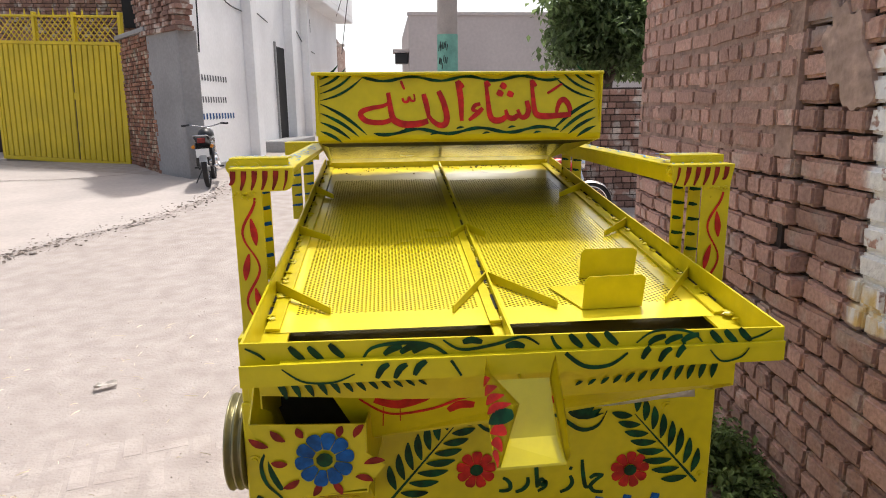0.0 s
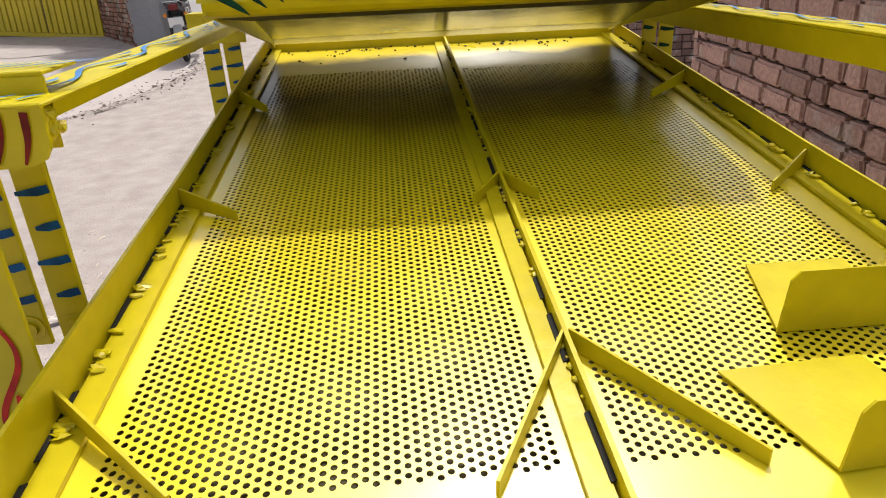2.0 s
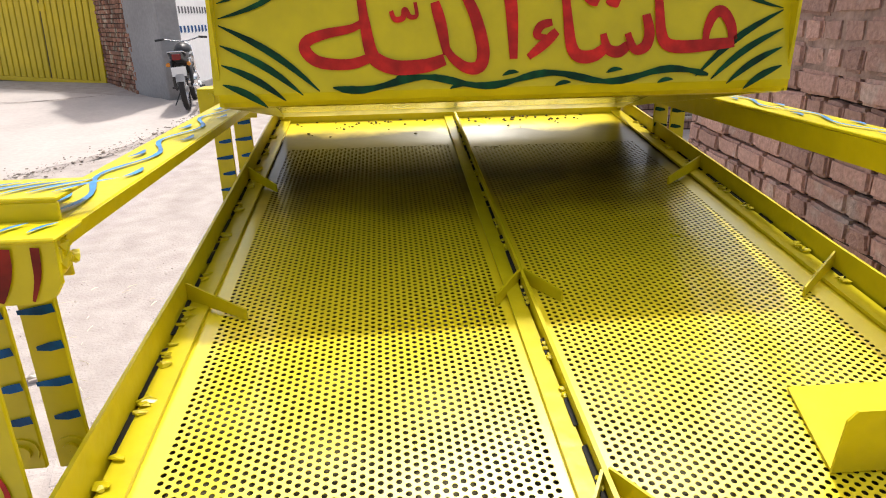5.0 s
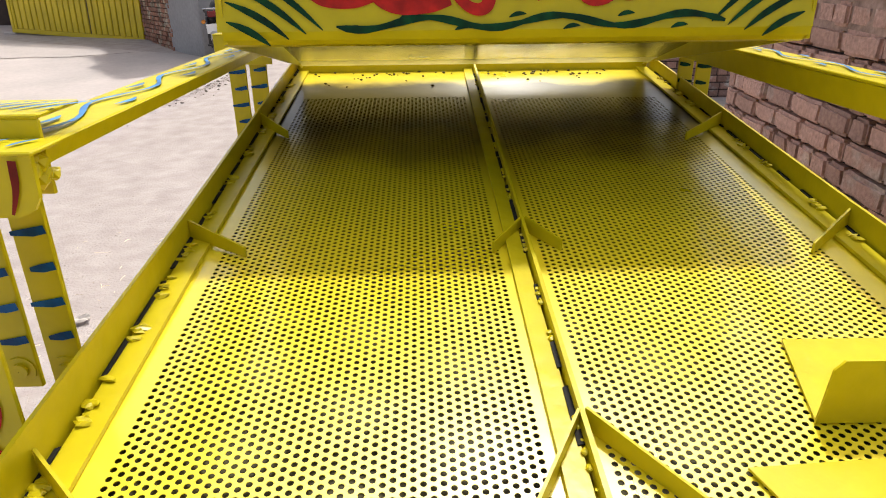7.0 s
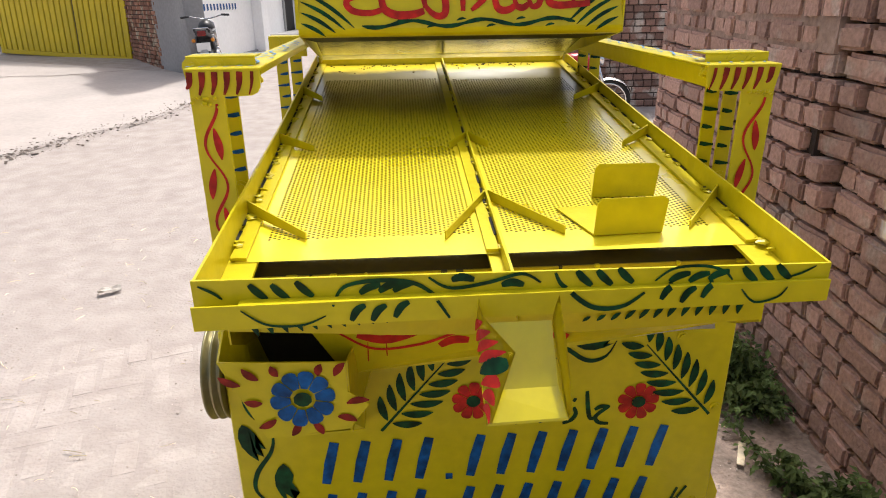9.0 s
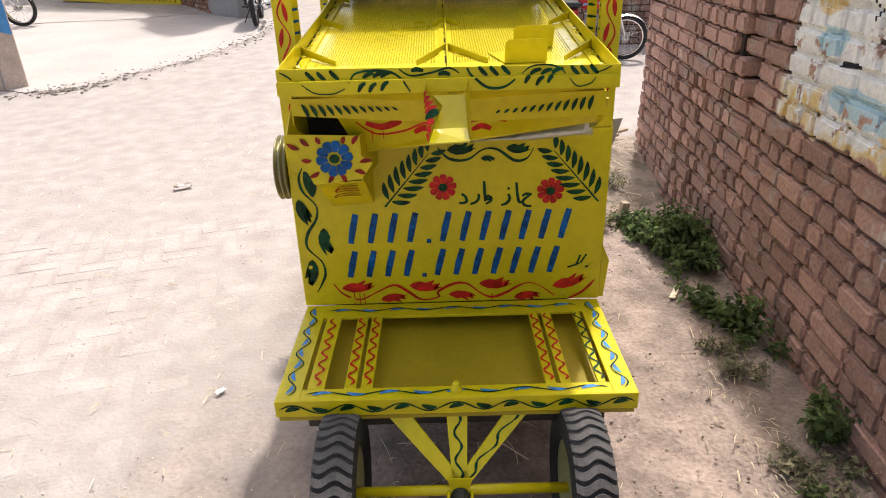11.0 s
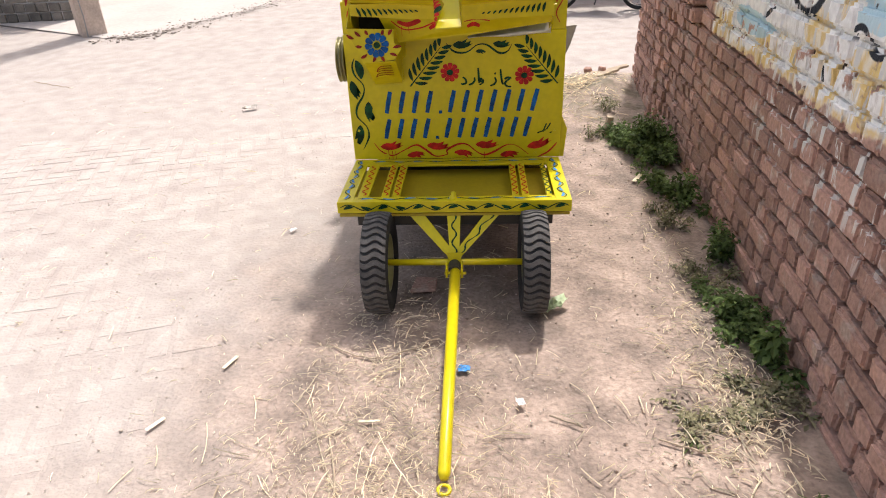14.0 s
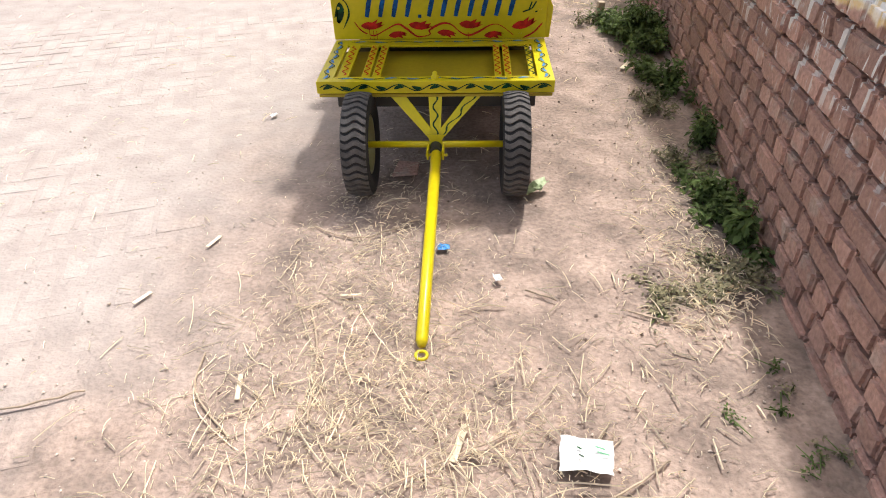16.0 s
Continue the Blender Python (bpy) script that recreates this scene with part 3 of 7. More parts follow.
BOARD = 0.000572


def board_stroke(name, pts, w0, w1=None):
    """A brush stroke that runs over the board and on over the rail below it; units of 0.57 mm from the board's top middle."""
    line = smooth_line(pts, 8)
    n = len(line)
    runs = []
    for i, (x, y) in enumerate(line):
        low = y > 59
        k = math.sin(math.pi * (0.08 + 0.84 * i / (n - 1)))
        w = 0.82 * (w0 * (0.35 + 0.65 * k) if w1 is None else w0 + (w1 - w0) * i / n)
        q = (x * BOARD, (1.2015 - (y - 59) * 0.00066) if low else 1.225 - y * 0.00044, w)
        if not runs or runs[-1][0] != low:
            runs.append((low, []))
        runs[-1][1].append(q)
    for low, run in runs:
        if len(run) > 1:
            part(name, paint([run], fr_ if low else fb), GREEN_P, front_rail if low else front_board)


for x, y in ((-565, 8), (-520, 10), (-470, 4), (118, 4), (162, 4), (208, 0), (482, 12), (520, 12), (558, 8)):
    board_stroke("painted_leaf", [(x, y), (x + 14, y + 22), (x + 34, y + 46)], 0.012)
board_stroke("painted_leaf", [(-668, 8), (-640, 28), (-622, 48)], 0.005)
board_stroke("painted_wave", [(-394, 66), (-370, 24), (-310, 10), (-235, 18), (-190, 52), (-154, 100)], 0.007)
board_stroke("painted_wave", [(-196, 6), (-150, 40), (-70, 28), (0, 6), (42, 34)], 0.006)
board_stroke("painted_wave", [(72, 8), (92, 50), (150, 92), (215, 94), (262, 68)], 0.008)
board_stroke("painted_wave", [(290, 44), (330, 8), (395, 4), (440, 22), (462, 50)], 0.005)
board_stroke("painted_wave", [(-580, 66), (-530, 96), (-460, 100), (-410, 84)], 0.004)
board_stroke("painted_wave", [(476, 70), (510, 98), (560, 90), (580, 70)], 0.004)
board_stroke("painted_leaf", [(580, 50), (615, 36), (645, 16)], 0.004)
for x, y in ((-340, 46), (-300, 44), (-270, 44), (322, 48), (365, 50), (408, 46)):
    board_stroke("painted_leaf", [(x, y), (x + 18, y - 16), (x + 44, y - 24)], 0.012)
for x, y in ((-358, 96), (-315, 98), (-268, 94), (300, 84), (345, 92), (390, 84)):
    board_stroke("painted_leaf", [(x, y), (x + 12, y - 20), (x + 30, y - 30)], 0.012)
for x, y in ((-148, 16), (-42, 38)):
    board_stroke("painted_leaf", [(x, y), (x + 22, y - 7), (x + 48, y + 2)], 0.013)

# ---- collecting boxes under the sieve ----
upper = m_part("upper_collector", prism([(-0.395, 1.486, 1.135), (0.392, 1.486, 1.135), (0.395, 1.49, 1.074), (0.12, 1.49, 1.066), (-0.15, 1.49, 1.074), (-0.395, 1.49, 1.092)], (0, 0.004, 0)), YELLOW)
for s in (-1, 1):
    part("collector_cheek", prism([(s * 0.392, 1.49, 1.135), (s * 0.392, 1.68, 1.135), (s * 0.392, 1.68, 0.985), (s * 0.392, 1.56, 1.03), (s * 0.392, 1.49, 1.07)], (s * 0.003, 0, 0)), YELLOW, upper)
bf = on_front(1.4865)
for i in range(12):
    part("painted_leaf", paint(leaf(-0.368 + 0.0205 * i, 1.122 - 0.0012 * i, -66 + 3 * i, 0.04 - 0.0021 * i, 0.011 - 0.0005 * i, 0.05), bf), GREEN_P, upper)
    part("painted_leaf", paint(leaf(0.118 + 0.0213 * i, 1.086 + 0.0002 * i, 32 + 4 * i, 0.014 + 0.0022 * i, 0.006 + 0.0005 * i, 0.05), bf), GREEN_P, upper)
LC = [Vector(q) for q in ((-0.30, 1.50, 1.112), (0.405, 1.50, 1.112), (0.405, 1.552, 1.042), (0.06, 1.552, 0.997), (-0.24, 1.552, 0.974))]
lower = m_part("lower_collector", prism([tuple(q) for q in LC], (0, 0.004, 0.003)), YELLOW)
on_lower = lambda u, v: Vector((u, 1.4988 + (1.112 - v) * 0.39, v))
for pts, w in ((((-0.24, 1.066), (-0.19, 1.03), (-0.12, 1.036), (-0.07, 1.056), (-0.04, 1.06)), 0.006), (((0.05, 1.056), (0.1, 1.064), (0.15, 1.056)), 0.005),
               (((-0.215, 1.062), (-0.175, 1.05), (-0.135, 1.062), (-0.125, 1.068)), 0.02), (((-0.09, 1.03), (-0.07, 1.042), (-0.045, 1.04)), 0.018), (((0.06, 1.034), (0.085, 1.045), (0.11, 1.036)), 0.017),
               (((-0.2, 1.045), (-0.202, 1.0)), 0.002), (((-0.172, 1.045), (-0.172, 1.012)), 0.002)):
    line = smooth_line(pts, 6)
    part("painted_leaf", paint([[(u, v, w * (0.4 + 0.6 * math.sin(math.pi * (0.1 + 0.8 * i / len(line))))) for i, (u, v) in enumerate(line)]], on_lower), RED_P, lower)
sheet = bmesh.new()
rows = []
for i in range(13):
    t = i / 12
    top = 0.974 + 0.098 * t - 0.035 * t * t
    low = 0.972 + 0.012 * t
    rows.append([sheet.verts.new((0.06 + 0.34 * t, 1.625 + 0.045 * k / 3 - 0.012 * math.sin(math.pi * k / 3) * t, low + (top - low) * k / 3 + 0.003 * math.sin(9 * t + 2 * k))) for k in range(4)])
for a, b in zip(rows, rows[1:]):
    for k in range(3):
        sheet.faces.new((a[k], b[k], b[k + 1], a[k + 1]))
bmesh.ops.solidify(sheet, geom=sheet.faces[:], thickness=0.0015)
m_part("guide_sheet", sheet, SHEETMETAL, "bare bent metal sheet", True)

# ---- front panel of the body ----
body = m_part("body", box(-0.472, 0.472, 1.68, 2.85, 0.43, 0.99, 0.003), YELLOW)
pf = on_front(1.68)
for s in (-1, 1):
    part("shoulder", box(*sorted((s * 0.409, s * 0.47)), 1.686, 1.78, 0.99, 1.12, 0.002), YELLOW, body)
for u, ang, a0 in ((-0.195, 50, 0), (0.445, 131, 0)):
    part("painted_fern", paint(fern(u, 0.765, ang, 0.215, 8, 0.062, 0.016), pf), GREEN_P, body)
for u, z in ((-0.02, 0.823), (0.3, 0.803)):
    fl = part("painted_flower", paint(flower(u, z, 0.041, 9, 0.021, 0.3), pf), RED_P, body)
    part("flower_eye", paint(disc(u, z, 0.013), on_front(1.677)), GREEN_P, fl)


part("painted_vine", paint(stem([(-0.43, 0.893), (-0.443, 0.86), (-0.435, 0.819), (-0.402, 0.776), (-0.405, 0.733), (-0.437, 0.682), (-0.442, 0.636), (-0.404, 0.589), (-0.396, 0.549), (-0.407, 0.517), (-0.428, 0.48)], 0.0085), pf), GREEN_P, body)
for a, b, k in (((-0.453, 0.796), (-0.432, 0.71), 1), ((-0.386, 0.702), (-0.387, 0.606), 1), ((-0.433, 0.596), (-0.44, 0.503), -1)):
    part("painted_leaf", shape([feather(a, b, k, 1.0)], pf), GREEN_P, body)
part("painted_leaf", paint(leaf(-0.425, 0.883, -78.0, 0.082, 0.036, 0.06), pf), GREEN_P, body)
part("painted_vine", paint(stem([(-0.375, 0.509), (-0.347, 0.471), (-0.295, 0.449), (-0.239, 0.474), (-0.184, 0.498), (-0.144, 0.477), (-0.097, 0.443), (-0.043, 0.451), (-0.043, 0.471), (0.007, 0.498), (0.05, 0.496), (0.094, 0.46), (0.13, 0.446), (0.173, 0.461), (0.228, 0.491), (0.271, 0.488), (0.329, 0.445)], 0.0085) + stem([(0.37, 0.432), (0.418, 0.458), (0.455, 0.5)], 0.007), pf), RED_P, body)
for a, b, k in (((-0.349, 0.492), (-0.241, 0.497), 1), ((-0.228, 0.447), (-0.141, 0.458), -1), ((-0.135, 0.496), (-0.028, 0.486), 1), ((-0.01, 0.46), (0.08, 0.452), -1), ((0.087, 0.497), (0.194, 0.492), 1), ((0.198, 0.443), (0.287, 0.454), -1), ((0.32, 0.481), (0.431, 0.509), 1)):
    part("painted_leaf", shape([feather(a, b, k, 0.85)], pf), RED_P, body)
for u, z in ((-0.312, 0.475), (-0.295, 0.47), (-0.28, 0.47), (0.128, 0.46)):
    part("paint_run", paint([[(u, z, 0.003), (u + 0.001, z - 0.045, 0.002)]], pf), RED_P, body)
part("painted_vine", paint(stem([(-0.033, 0.945), (0.001, 0.91), (0.053, 0.906), (0.099, 0.935), (0.14, 0.934), (0.191, 0.9), (0.227, 0.906), (0.246, 0.938)], 0.008), pf), GREEN_P, body)
for a, b, k in (((-0.006, 0.937), (0.081, 0.94), 1), ((0.092, 0.909), (0.137, 0.907), -1), ((0.165, 0.939), (0.24, 0.932), 1)):
    part("painted_leaf", shape([feather(a, b, k, 0.95)], pf), GREEN_P, body)
# rows of writing kept as plain bars
for z, u0, pitch, h in ((0.647, -0.322, 0.0605, 0.097), (0.53, -0.333, 0.0588, 0.09)):
    for i in range(12):
        if i == 4:
            part("painted_bar", paint([[(u0 + pitch * i + 0.006, z + 0.002, 0.014), (u0 + pitch * i + 0.02, z + 0.002, 0.014)]], pf), BLUE_P, body)
            continue
        u = u0 + pitch * i - (0.02 if i > 4 else 0) + 0.012
        part("painted_bar", paint([[(u + 0.002, z, 0.017), (u + 0.012, z + h * 0.5, 0.021), (u + 0.024, z + h, 0.018)]], pf), BLUE_P, body)
# a short painted word between the two flowers
for pts in ([(0.035, 0.785), (0.047, 0.775), (0.050, 0.760), (0.039, 0.755), (0.027, 0.756)],
            [(0.086, 0.783), (0.086, 0.768), (0.076, 0.756), (0.061, 0.751)],
            [(0.102, 0.823), (0.104, 0.791), (0.106, 0.758)],
            [(0.122, 0.769), (0.115, 0.777), (0.109, 0.771), (0.115, 0.764), (0.123, 0.771), (0.122, 0.759), (0.107, 0.750)],
            [(0.174, 0.781), (0.179, 0.766), (0.171, 0.752), (0.154, 0.745)],
            [(0.172, 0.799), (0.178, 0.796)],
            [(0.198, 0.816), (0.201, 0.785), (0.207, 0.755), (0.216, 0.754)],
            [(0.216, 0.772), (0.227, 0.779), (0.245, 0.777)],
            [(0.242, 0.777), (0.226, 0.765), (0.218, 0.754), (0.226, 0.742), (0.245, 0.739)]):
    line = smooth_line(pts, 4)
    part("painted_stroke", paint([[(u, v + 0.016, 0.0045 + 0.0045 * math.sin(math.pi * (0.15 + 0.75 * i / len(line)))) for i, (u, v) in enumerate(line)]], pf), GREEN_P, body)
for u, z, l, a in ((0.365, 0.545, 0.04, 20), (0.39, 0.55, 0.04, 70), (0.405, 0.56, 0.035, 60), (0.42, 0.545, 0.03, 20)):
    part("painted_bar", paint([[(u, z, 0.006), (u + l * math.cos(radians(a)), z + l * math.sin(radians(a)), 0.006)]], pf), GREEN_P, body)


def bolt(parent, x, y, z, r=0.011, axis="y"):
    part("bolt", lathe([(0, 0.0005), (-0.004, 0.0005), (-0.004, r * 0.55), (-0.001, r * 0.55), (-0.001, r), (0.002, r)] if axis == "y" else [(0.004, 0.0005), (0.004, r * 0.55), (0.001, r * 0.55), (0.001, r), (-0.002, r)], axis, 6 if r < 0.009 else 12, centre=(x, y, z)), YELLOW, parent)


for x, z in ((-0.455, 0.87), (-0.44, 0.57), (0.455, 0.78), (0.44, 0.55), (-0.32, 0.447), (0.0, 0.447), (0.36, 0.447), (0.37, 0.94)):
    bolt(body, x, 1.679, z)
# funnel with the blue flower
funnel = m_part("funnel", prism([(-0.412, 1.48, 1.047), (-0.231, 1.478, 1.04), (-0.231, 1.478, 0.99), (-0.2, 1.478, 0.966), (-0.231, 1.478, 0.924), (-0.354, 1.48, 0.912)], (0, 0.003, 0)), YELLOW)
part("funnel_side", prism([(-0.412, 1.48, 1.047), (-0.354, 1.48, 0.912), (-0.37, 1.68, 0.9), (-0.43, 1.68, 1.1)], (-0.003, 0, 0)), YELLOW, funnel)
part("funnel_side", prism([(-0.231, 1.48, 1.04), (-0.231, 1.48, 0.915), (-0.21, 1.68, 0.9), (-0.21, 1.68, 1.02)], (0.003, 0, 0)), YELLOW, funnel)
part("funnel_floor", prism([(-0.354, 1.48, 0.912), (-0.231, 1.48, 0.916), (-0.21, 1.68, 0.9), (-0.37, 1.68, 0.9)], (0, 0, 0.003)), YELLOW, funnel)
part("spout_plate", prism([(-0.357, 1.498, 0.909), (-0.233, 1.498, 0.922), (-0.226, 1.655, 0.79), (-0.345, 1.655, 0.782)], (0, 0.003, 0.002)), YELLOW, funnel)
part("spout_side", prism([(-0.233, 1.50, 0.92), (-0.226, 1.655, 0.79), (-0.226, 1.68, 0.79), (-0.226, 1.68, 0.92)], (0.002, 0, 0)), YELLOW, funnel)
# dark sheet added for the shade inside the funnel's opening
part("mouth", box(-0.402, -0.25, 1.655, 1.66, 0.92, 1.108, 0), GRIMESHADE, funnel)
ff = on_front(1.478)
fl = part("painted_flower", paint(flower(-0.297, 0.982, 0.048, 10, 0.0235, 0.38), ff), BLUE_P, funnel)
part("flower_eye", paint(disc(-0.297, 0.982, 0.013), on_front(1.4755)), GREEN_P, fl)
for du, dv, l in ((-0.1, 0.033, 0.034), (-0.07, 0.043, 0.03), (-0.036, 0.047, 0.02), (0.027, 0.046, 0.02), (0.055, 0.045, 0.027), (-0.07, -0.003, 0.026), (-0.053, -0.04, 0.03), (-0.014, -0.05, 0.028), (0.017, -0.052, 0.026), (0.06, -0.038, 0.03), (0.077, -0.01, 0.034)):
    a = math.degrees(math.atan2(dv, du)) + (14 if du > 0 else -10)
    part("painted_leaf", paint(leaf(-0.297 + du - 0.4 * l * math.cos(radians(a)), 0.982 + dv - 0.4 * l * math.sin(radians(a)), a, l, 0.0125, 0.08), ff), DKRED_P, funnel)
for i in range(5):
    part("painted_wave", paint([[(u, v, 0.0035) for u, v in smooth_line([(-0.335 + 0.004 * i, 0.812 + 0.012 * i), (-0.32 + 0.004 * i, 0.835 + 0.012 * i), (-0.285, 0.842 + 0.012 * i), (-0.25, 0.84 + 0.013 * i)], 5)]], lambda u, v: Vector((u, 1.4965 + (0.914 - v) * 1.23, v - 0.001))), DKRED_P, funnel)
# chute
RUBBED = mat("rubbed_yellow_enamel", (0.6, 0.5, 0.01), 0.17, 0.0, vary=0.06, scale=9, spec=0.7)
chute = m_part("chute", prism([(-0.055, 1.346, 1.165), (0.036, 1.346, 1.165), (0.038, 1.302, 1.1), (-0.054, 1.302, 1.098)], (0, -0.001, -0.003)), RUBBED)
part("chute_mouth", prism([(-0.054, 1.302, 1.098), (0.038, 1.302, 1.1), (0.043, 1.27, 1.078), (-0.051, 1.272, 1.074)], (0, -0.001, -0.003)), RUBBED, chute)


def cheek(s, t, k):
    """A point of the chute's side: t runs from the rail to the mouth, k from the foot to the upper edge."""
    fold = max(0.0, 1 - abs(t - 0.6) / 0.42)
    x = (-0.056 + 0.004 * t) if s < 0 else (0.037 + 0.006 * t)
    lean = 0.003 + 0.034 * fold if s < 0 else 0.005 * (1 - t) + 0.002
    rise = 0.036 + 0.006 * fold - 0.03 * max(0.0, t - 0.6) / 0.4 if s < 0 else 0.034 + 0.006 * math.sin(3 * t) - 0.016 * t ** 3
    return Vector((x + lean * k ** 1.5, 1.3455 - 0.0735 * t - 0.01 * t * k, 1.165 - 0.091 * t + rise * k - (0.003 if k == 0 else 0)))


for s in (-1, 1):
    bm = bmesh.new()
    grid = [[bm.verts.new(cheek(s, i / 10, k / 4)) for k in range(5)] for i in range(11)]
    for p, q in zip(grid, grid[1:]):
        for k in range(4):
            bm.faces.new((p[k], p[k + 1], q[k + 1], q[k]))
    bmesh.ops.solidify(bm, geom=bm.faces[:], thickness=0.002)
    part("chute_side", bm, YELLOW, chute, "", True)
for i in range(8):
    t0 = 0.08 + 0.11 * i
    part("painted_leaf", paint(leaf(t0, 0.06, 80, 0.86 if i != 4 else 0.95, 0.1 if i != 4 else 0.15, 0.02), lambda u, v: cheek(-1, min(1.0, max(0.0, u)), min(1.0, max(0.02, v))) + Vector((-0.0026, 0, 0))), GREEN_P if i == 4 else RED_P, chute)
# pulley
m_part("pulley", lathe([(-0.476, 0.02), (-0.476, 0.095), (-0.4794, 0.097), (-0.4828, 0.083), (-0.4876, 0.083), (-0.491, 0.097), (-0.495, 0.097), (-0.4984, 0.083), (-0.5025, 0.083), (-0.5066, 0.097), (-0.5107, 0.097), (-0.5134, 0.08), (-0.5066, 0.03), (-0.5168, 0.03), (-0.5168, 0.001)], "x", 48, centre=(0, 1.76, 0.872)), mat("worn_cast_iron", (0.3, 0.27, 0.15), 0.4, 0.7, vary=0.2), "grooved cast pulley", True)
# side spouts on the right
m_part("side_spout", prism([(0.472, 1.80, 0.98), (0.53, 1.80, 0.985), (0.505, 1.80, 0.9), (0.472, 1.80, 0.83)], (0, 0.12, 0)), CONCRETE, "dull grey metal side spout")
m_part("side_shoe", prism([(0.472, 1.69, 0.62), (0.498, 1.69, 0.56), (0.488, 1.69, 0.43), (0.472, 1.69, 0.43)], (0, 0.2, 0)), YELLOW)

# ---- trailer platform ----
# floor coloured darker to stand for the shade below the slats
platform = m_part("platform", box(-0.46, 0.46, 1.2, 1.678, 0.365, 0.377, 0.001), RECESSYELLOW)
fascia = part("fascia", box(-0.465, 0.465, 1.193, 1.198, 0.383, 0.432, 0.001), YELLOW, platform)
st, lv = vine(-0.455, 0.455, 0.4075, 0.013, 6.5, 0.004, 0.04, 0.015, 12)
for q in [st] + [[l] for l in lv]:
    part("painted_vine" if q is st else "painted_leaf", paint(q, on_front(1.193)), GREEN_P, platform)
slats = [(-0.465, -0.402, 1.198, 1.675), (0.402, 0.465, 1.198, 1.675), (-0.402, 0.402, 1.198, 1.243), (-0.402, 0.402, 1.60, 1.676), (-0.39, -0.345, 1.243, 1.60), (0.372, 0.392, 1.243, 1.60)]
slats += [(a, b, 1.243, 1.60) for a, b in ((-0.293, -0.262), (-0.25, -0.218), (0.235, 0.262), (0.274, 0.302))]
for x0, x1, y0, y1 in slats:
    part("frame_slat", box(x0, x1, y0, y1, 0.422, 0.4315, 0.001), YELLOW, platform)
tp = on_top(0.4315)
tpy = lambda u, v: Vector((v, u, 0.4338))
for x0, material in ((-0.434, LBLUE_P), (0.434, LBLUE_P)):
    st, lv = vine(1.215, 1.66, x0, 0.015, 4, 0.004, 0.04, 0.012, 14)
    for q in [st] + [[l] for l in lv]:
        part("painted_vine" if q is st else "painted_leaf", paint(q, tpy), LBLUE_P if q is not st else GREEN_P, platform)
for y in (1.221, 1.638):
    st, lv = vine(-0.39, 0.39, y, 0.008, 4.5, 0.005, 0.05, 0.012, 10)
    for q in [st] + [[l] for l in lv]:
        part("painted_vine" if q is st else "painted_leaf", paint(q, tp), LBLUE_P if q is not st else GREEN_P, platform)
for x, material in ((-0.367, RED_P), (-0.278, RED_P), (-0.234, RED_P), (0.248, RED_P), (0.288, RED_P), (0.382, GREEN_P)):
    part("painted_wave", paint(wave(1.255, 1.59, x, 0.009, 6, 0.006), tpy), material, platform)
m_part("latch_knob", lathe([(0.43, 0.016), (0.44, 0.016), (0.444, 0.01), (0.455, 0.01), (0.46, 0.006), (0.46, 0.0005)], "z", 16, centre=(0.0, 1.222, 0)), YELLOW, "", True)

# ---- running gear ----
def tyre_tread():
    """Wavy cross ribs with narrow grooves between them."""
    bm = bmesh.new()
    n = 40
    for i in range(n):
        a0 = 2 * math.pi * i / n
        rows_ = []
        for k in range(11):
            t = k / 10
            x = -0.052 + 0.104 * t
            a = a0 + 0.042 * math.sin(t * 2 * math.pi * 1.25)
            drop = 0.007 * abs(2 * t - 1) ** 3
            rows_.append([bm.verts.new((x, math.cos(a + da) * r, math.sin(a + da) * r)) for da, r in ((-0.056, 0.195), (-0.046, 0.2055 - drop), (0.046, 0.2055 - drop), (0.056, 0.195))])
        for p, q in zip(rows_, rows_[1:]):
            for m in range(3):
                bm.faces.new((p[m], p[m + 1], q[m + 1], q[m]))
        bm.faces.new(rows_[0])
        bm.faces.new(rows_[-1][::-1])
    return bm


TREAD = mesh_of(tyre_tread(), "tread")
TYRE = mesh_of(lathe([(-0.038, 0.112), (-0.052, 0.135), (-0.0575, 0.16), (-0.055, 0.183), (-0.047, 0.197), (0.0, 0.199), (0.047, 0.197), (0.055, 0.183), (0.0575, 0.16), (0.052, 0.135), (0.038, 0.112)], "x", 56), "tyre")
RIM = mesh_of(lathe([(-0.012, 0.001), (-0.012, 0.03), (0.0, 0.035), (0.0, 0.085), (-0.02, 0.095), (-0.042, 0.105), (-0.042, 0.118), (0.042, 0.118), (0.042, 0.105), (0.02, 0.095), (0.008, 0.085), (0.008, 0.035), (0.02, 0.03), (0.02, 0.001)], "x", 32), "rim")
for y in (1.107, 2.55):
    for s in (-1, 1):
        w = part("wheel", RIM, mat("rim_paint", (0.25, 0.24, 0.1), 0.5) if not RIM.materials else None, machine, "", True)
        w.location = (-0.296 if s < 0 else 0.314, y - Y0, 0.205)
        w.scale = (0.92, 1, 1)
        ty = part("tyre", TYRE, RUBBER, w, "black lug-pattern tyre, dusty tread", True)
        part("tread", TREAD, TREADTOP, ty)
    m_part("axle", tube([(-0.28, y, 0.205), (0.28, y, 0.205)], 0.0135), YELLOW, "", True)
m_part("drawbar", tube([(0.006, 1.065, 0.192), (-0.004, 0.19, 0.026), (-0.004, 0.172, 0.022)], 0.02, 18, taper=[0.0215, 0.019, 0.012]), YELLOW, "", True)
ring = bmesh.new()
for i in range(20):
    a, b = 2 * math.pi * i / 20, 2 * math.pi * (i + 1) / 20
    tube([(-0.003 + 0.017 * math.sin(q), 0.143 + 0.017 * math.cos(q), 0.012) for q in (a, b)], 0.0055, 8, ring, False)
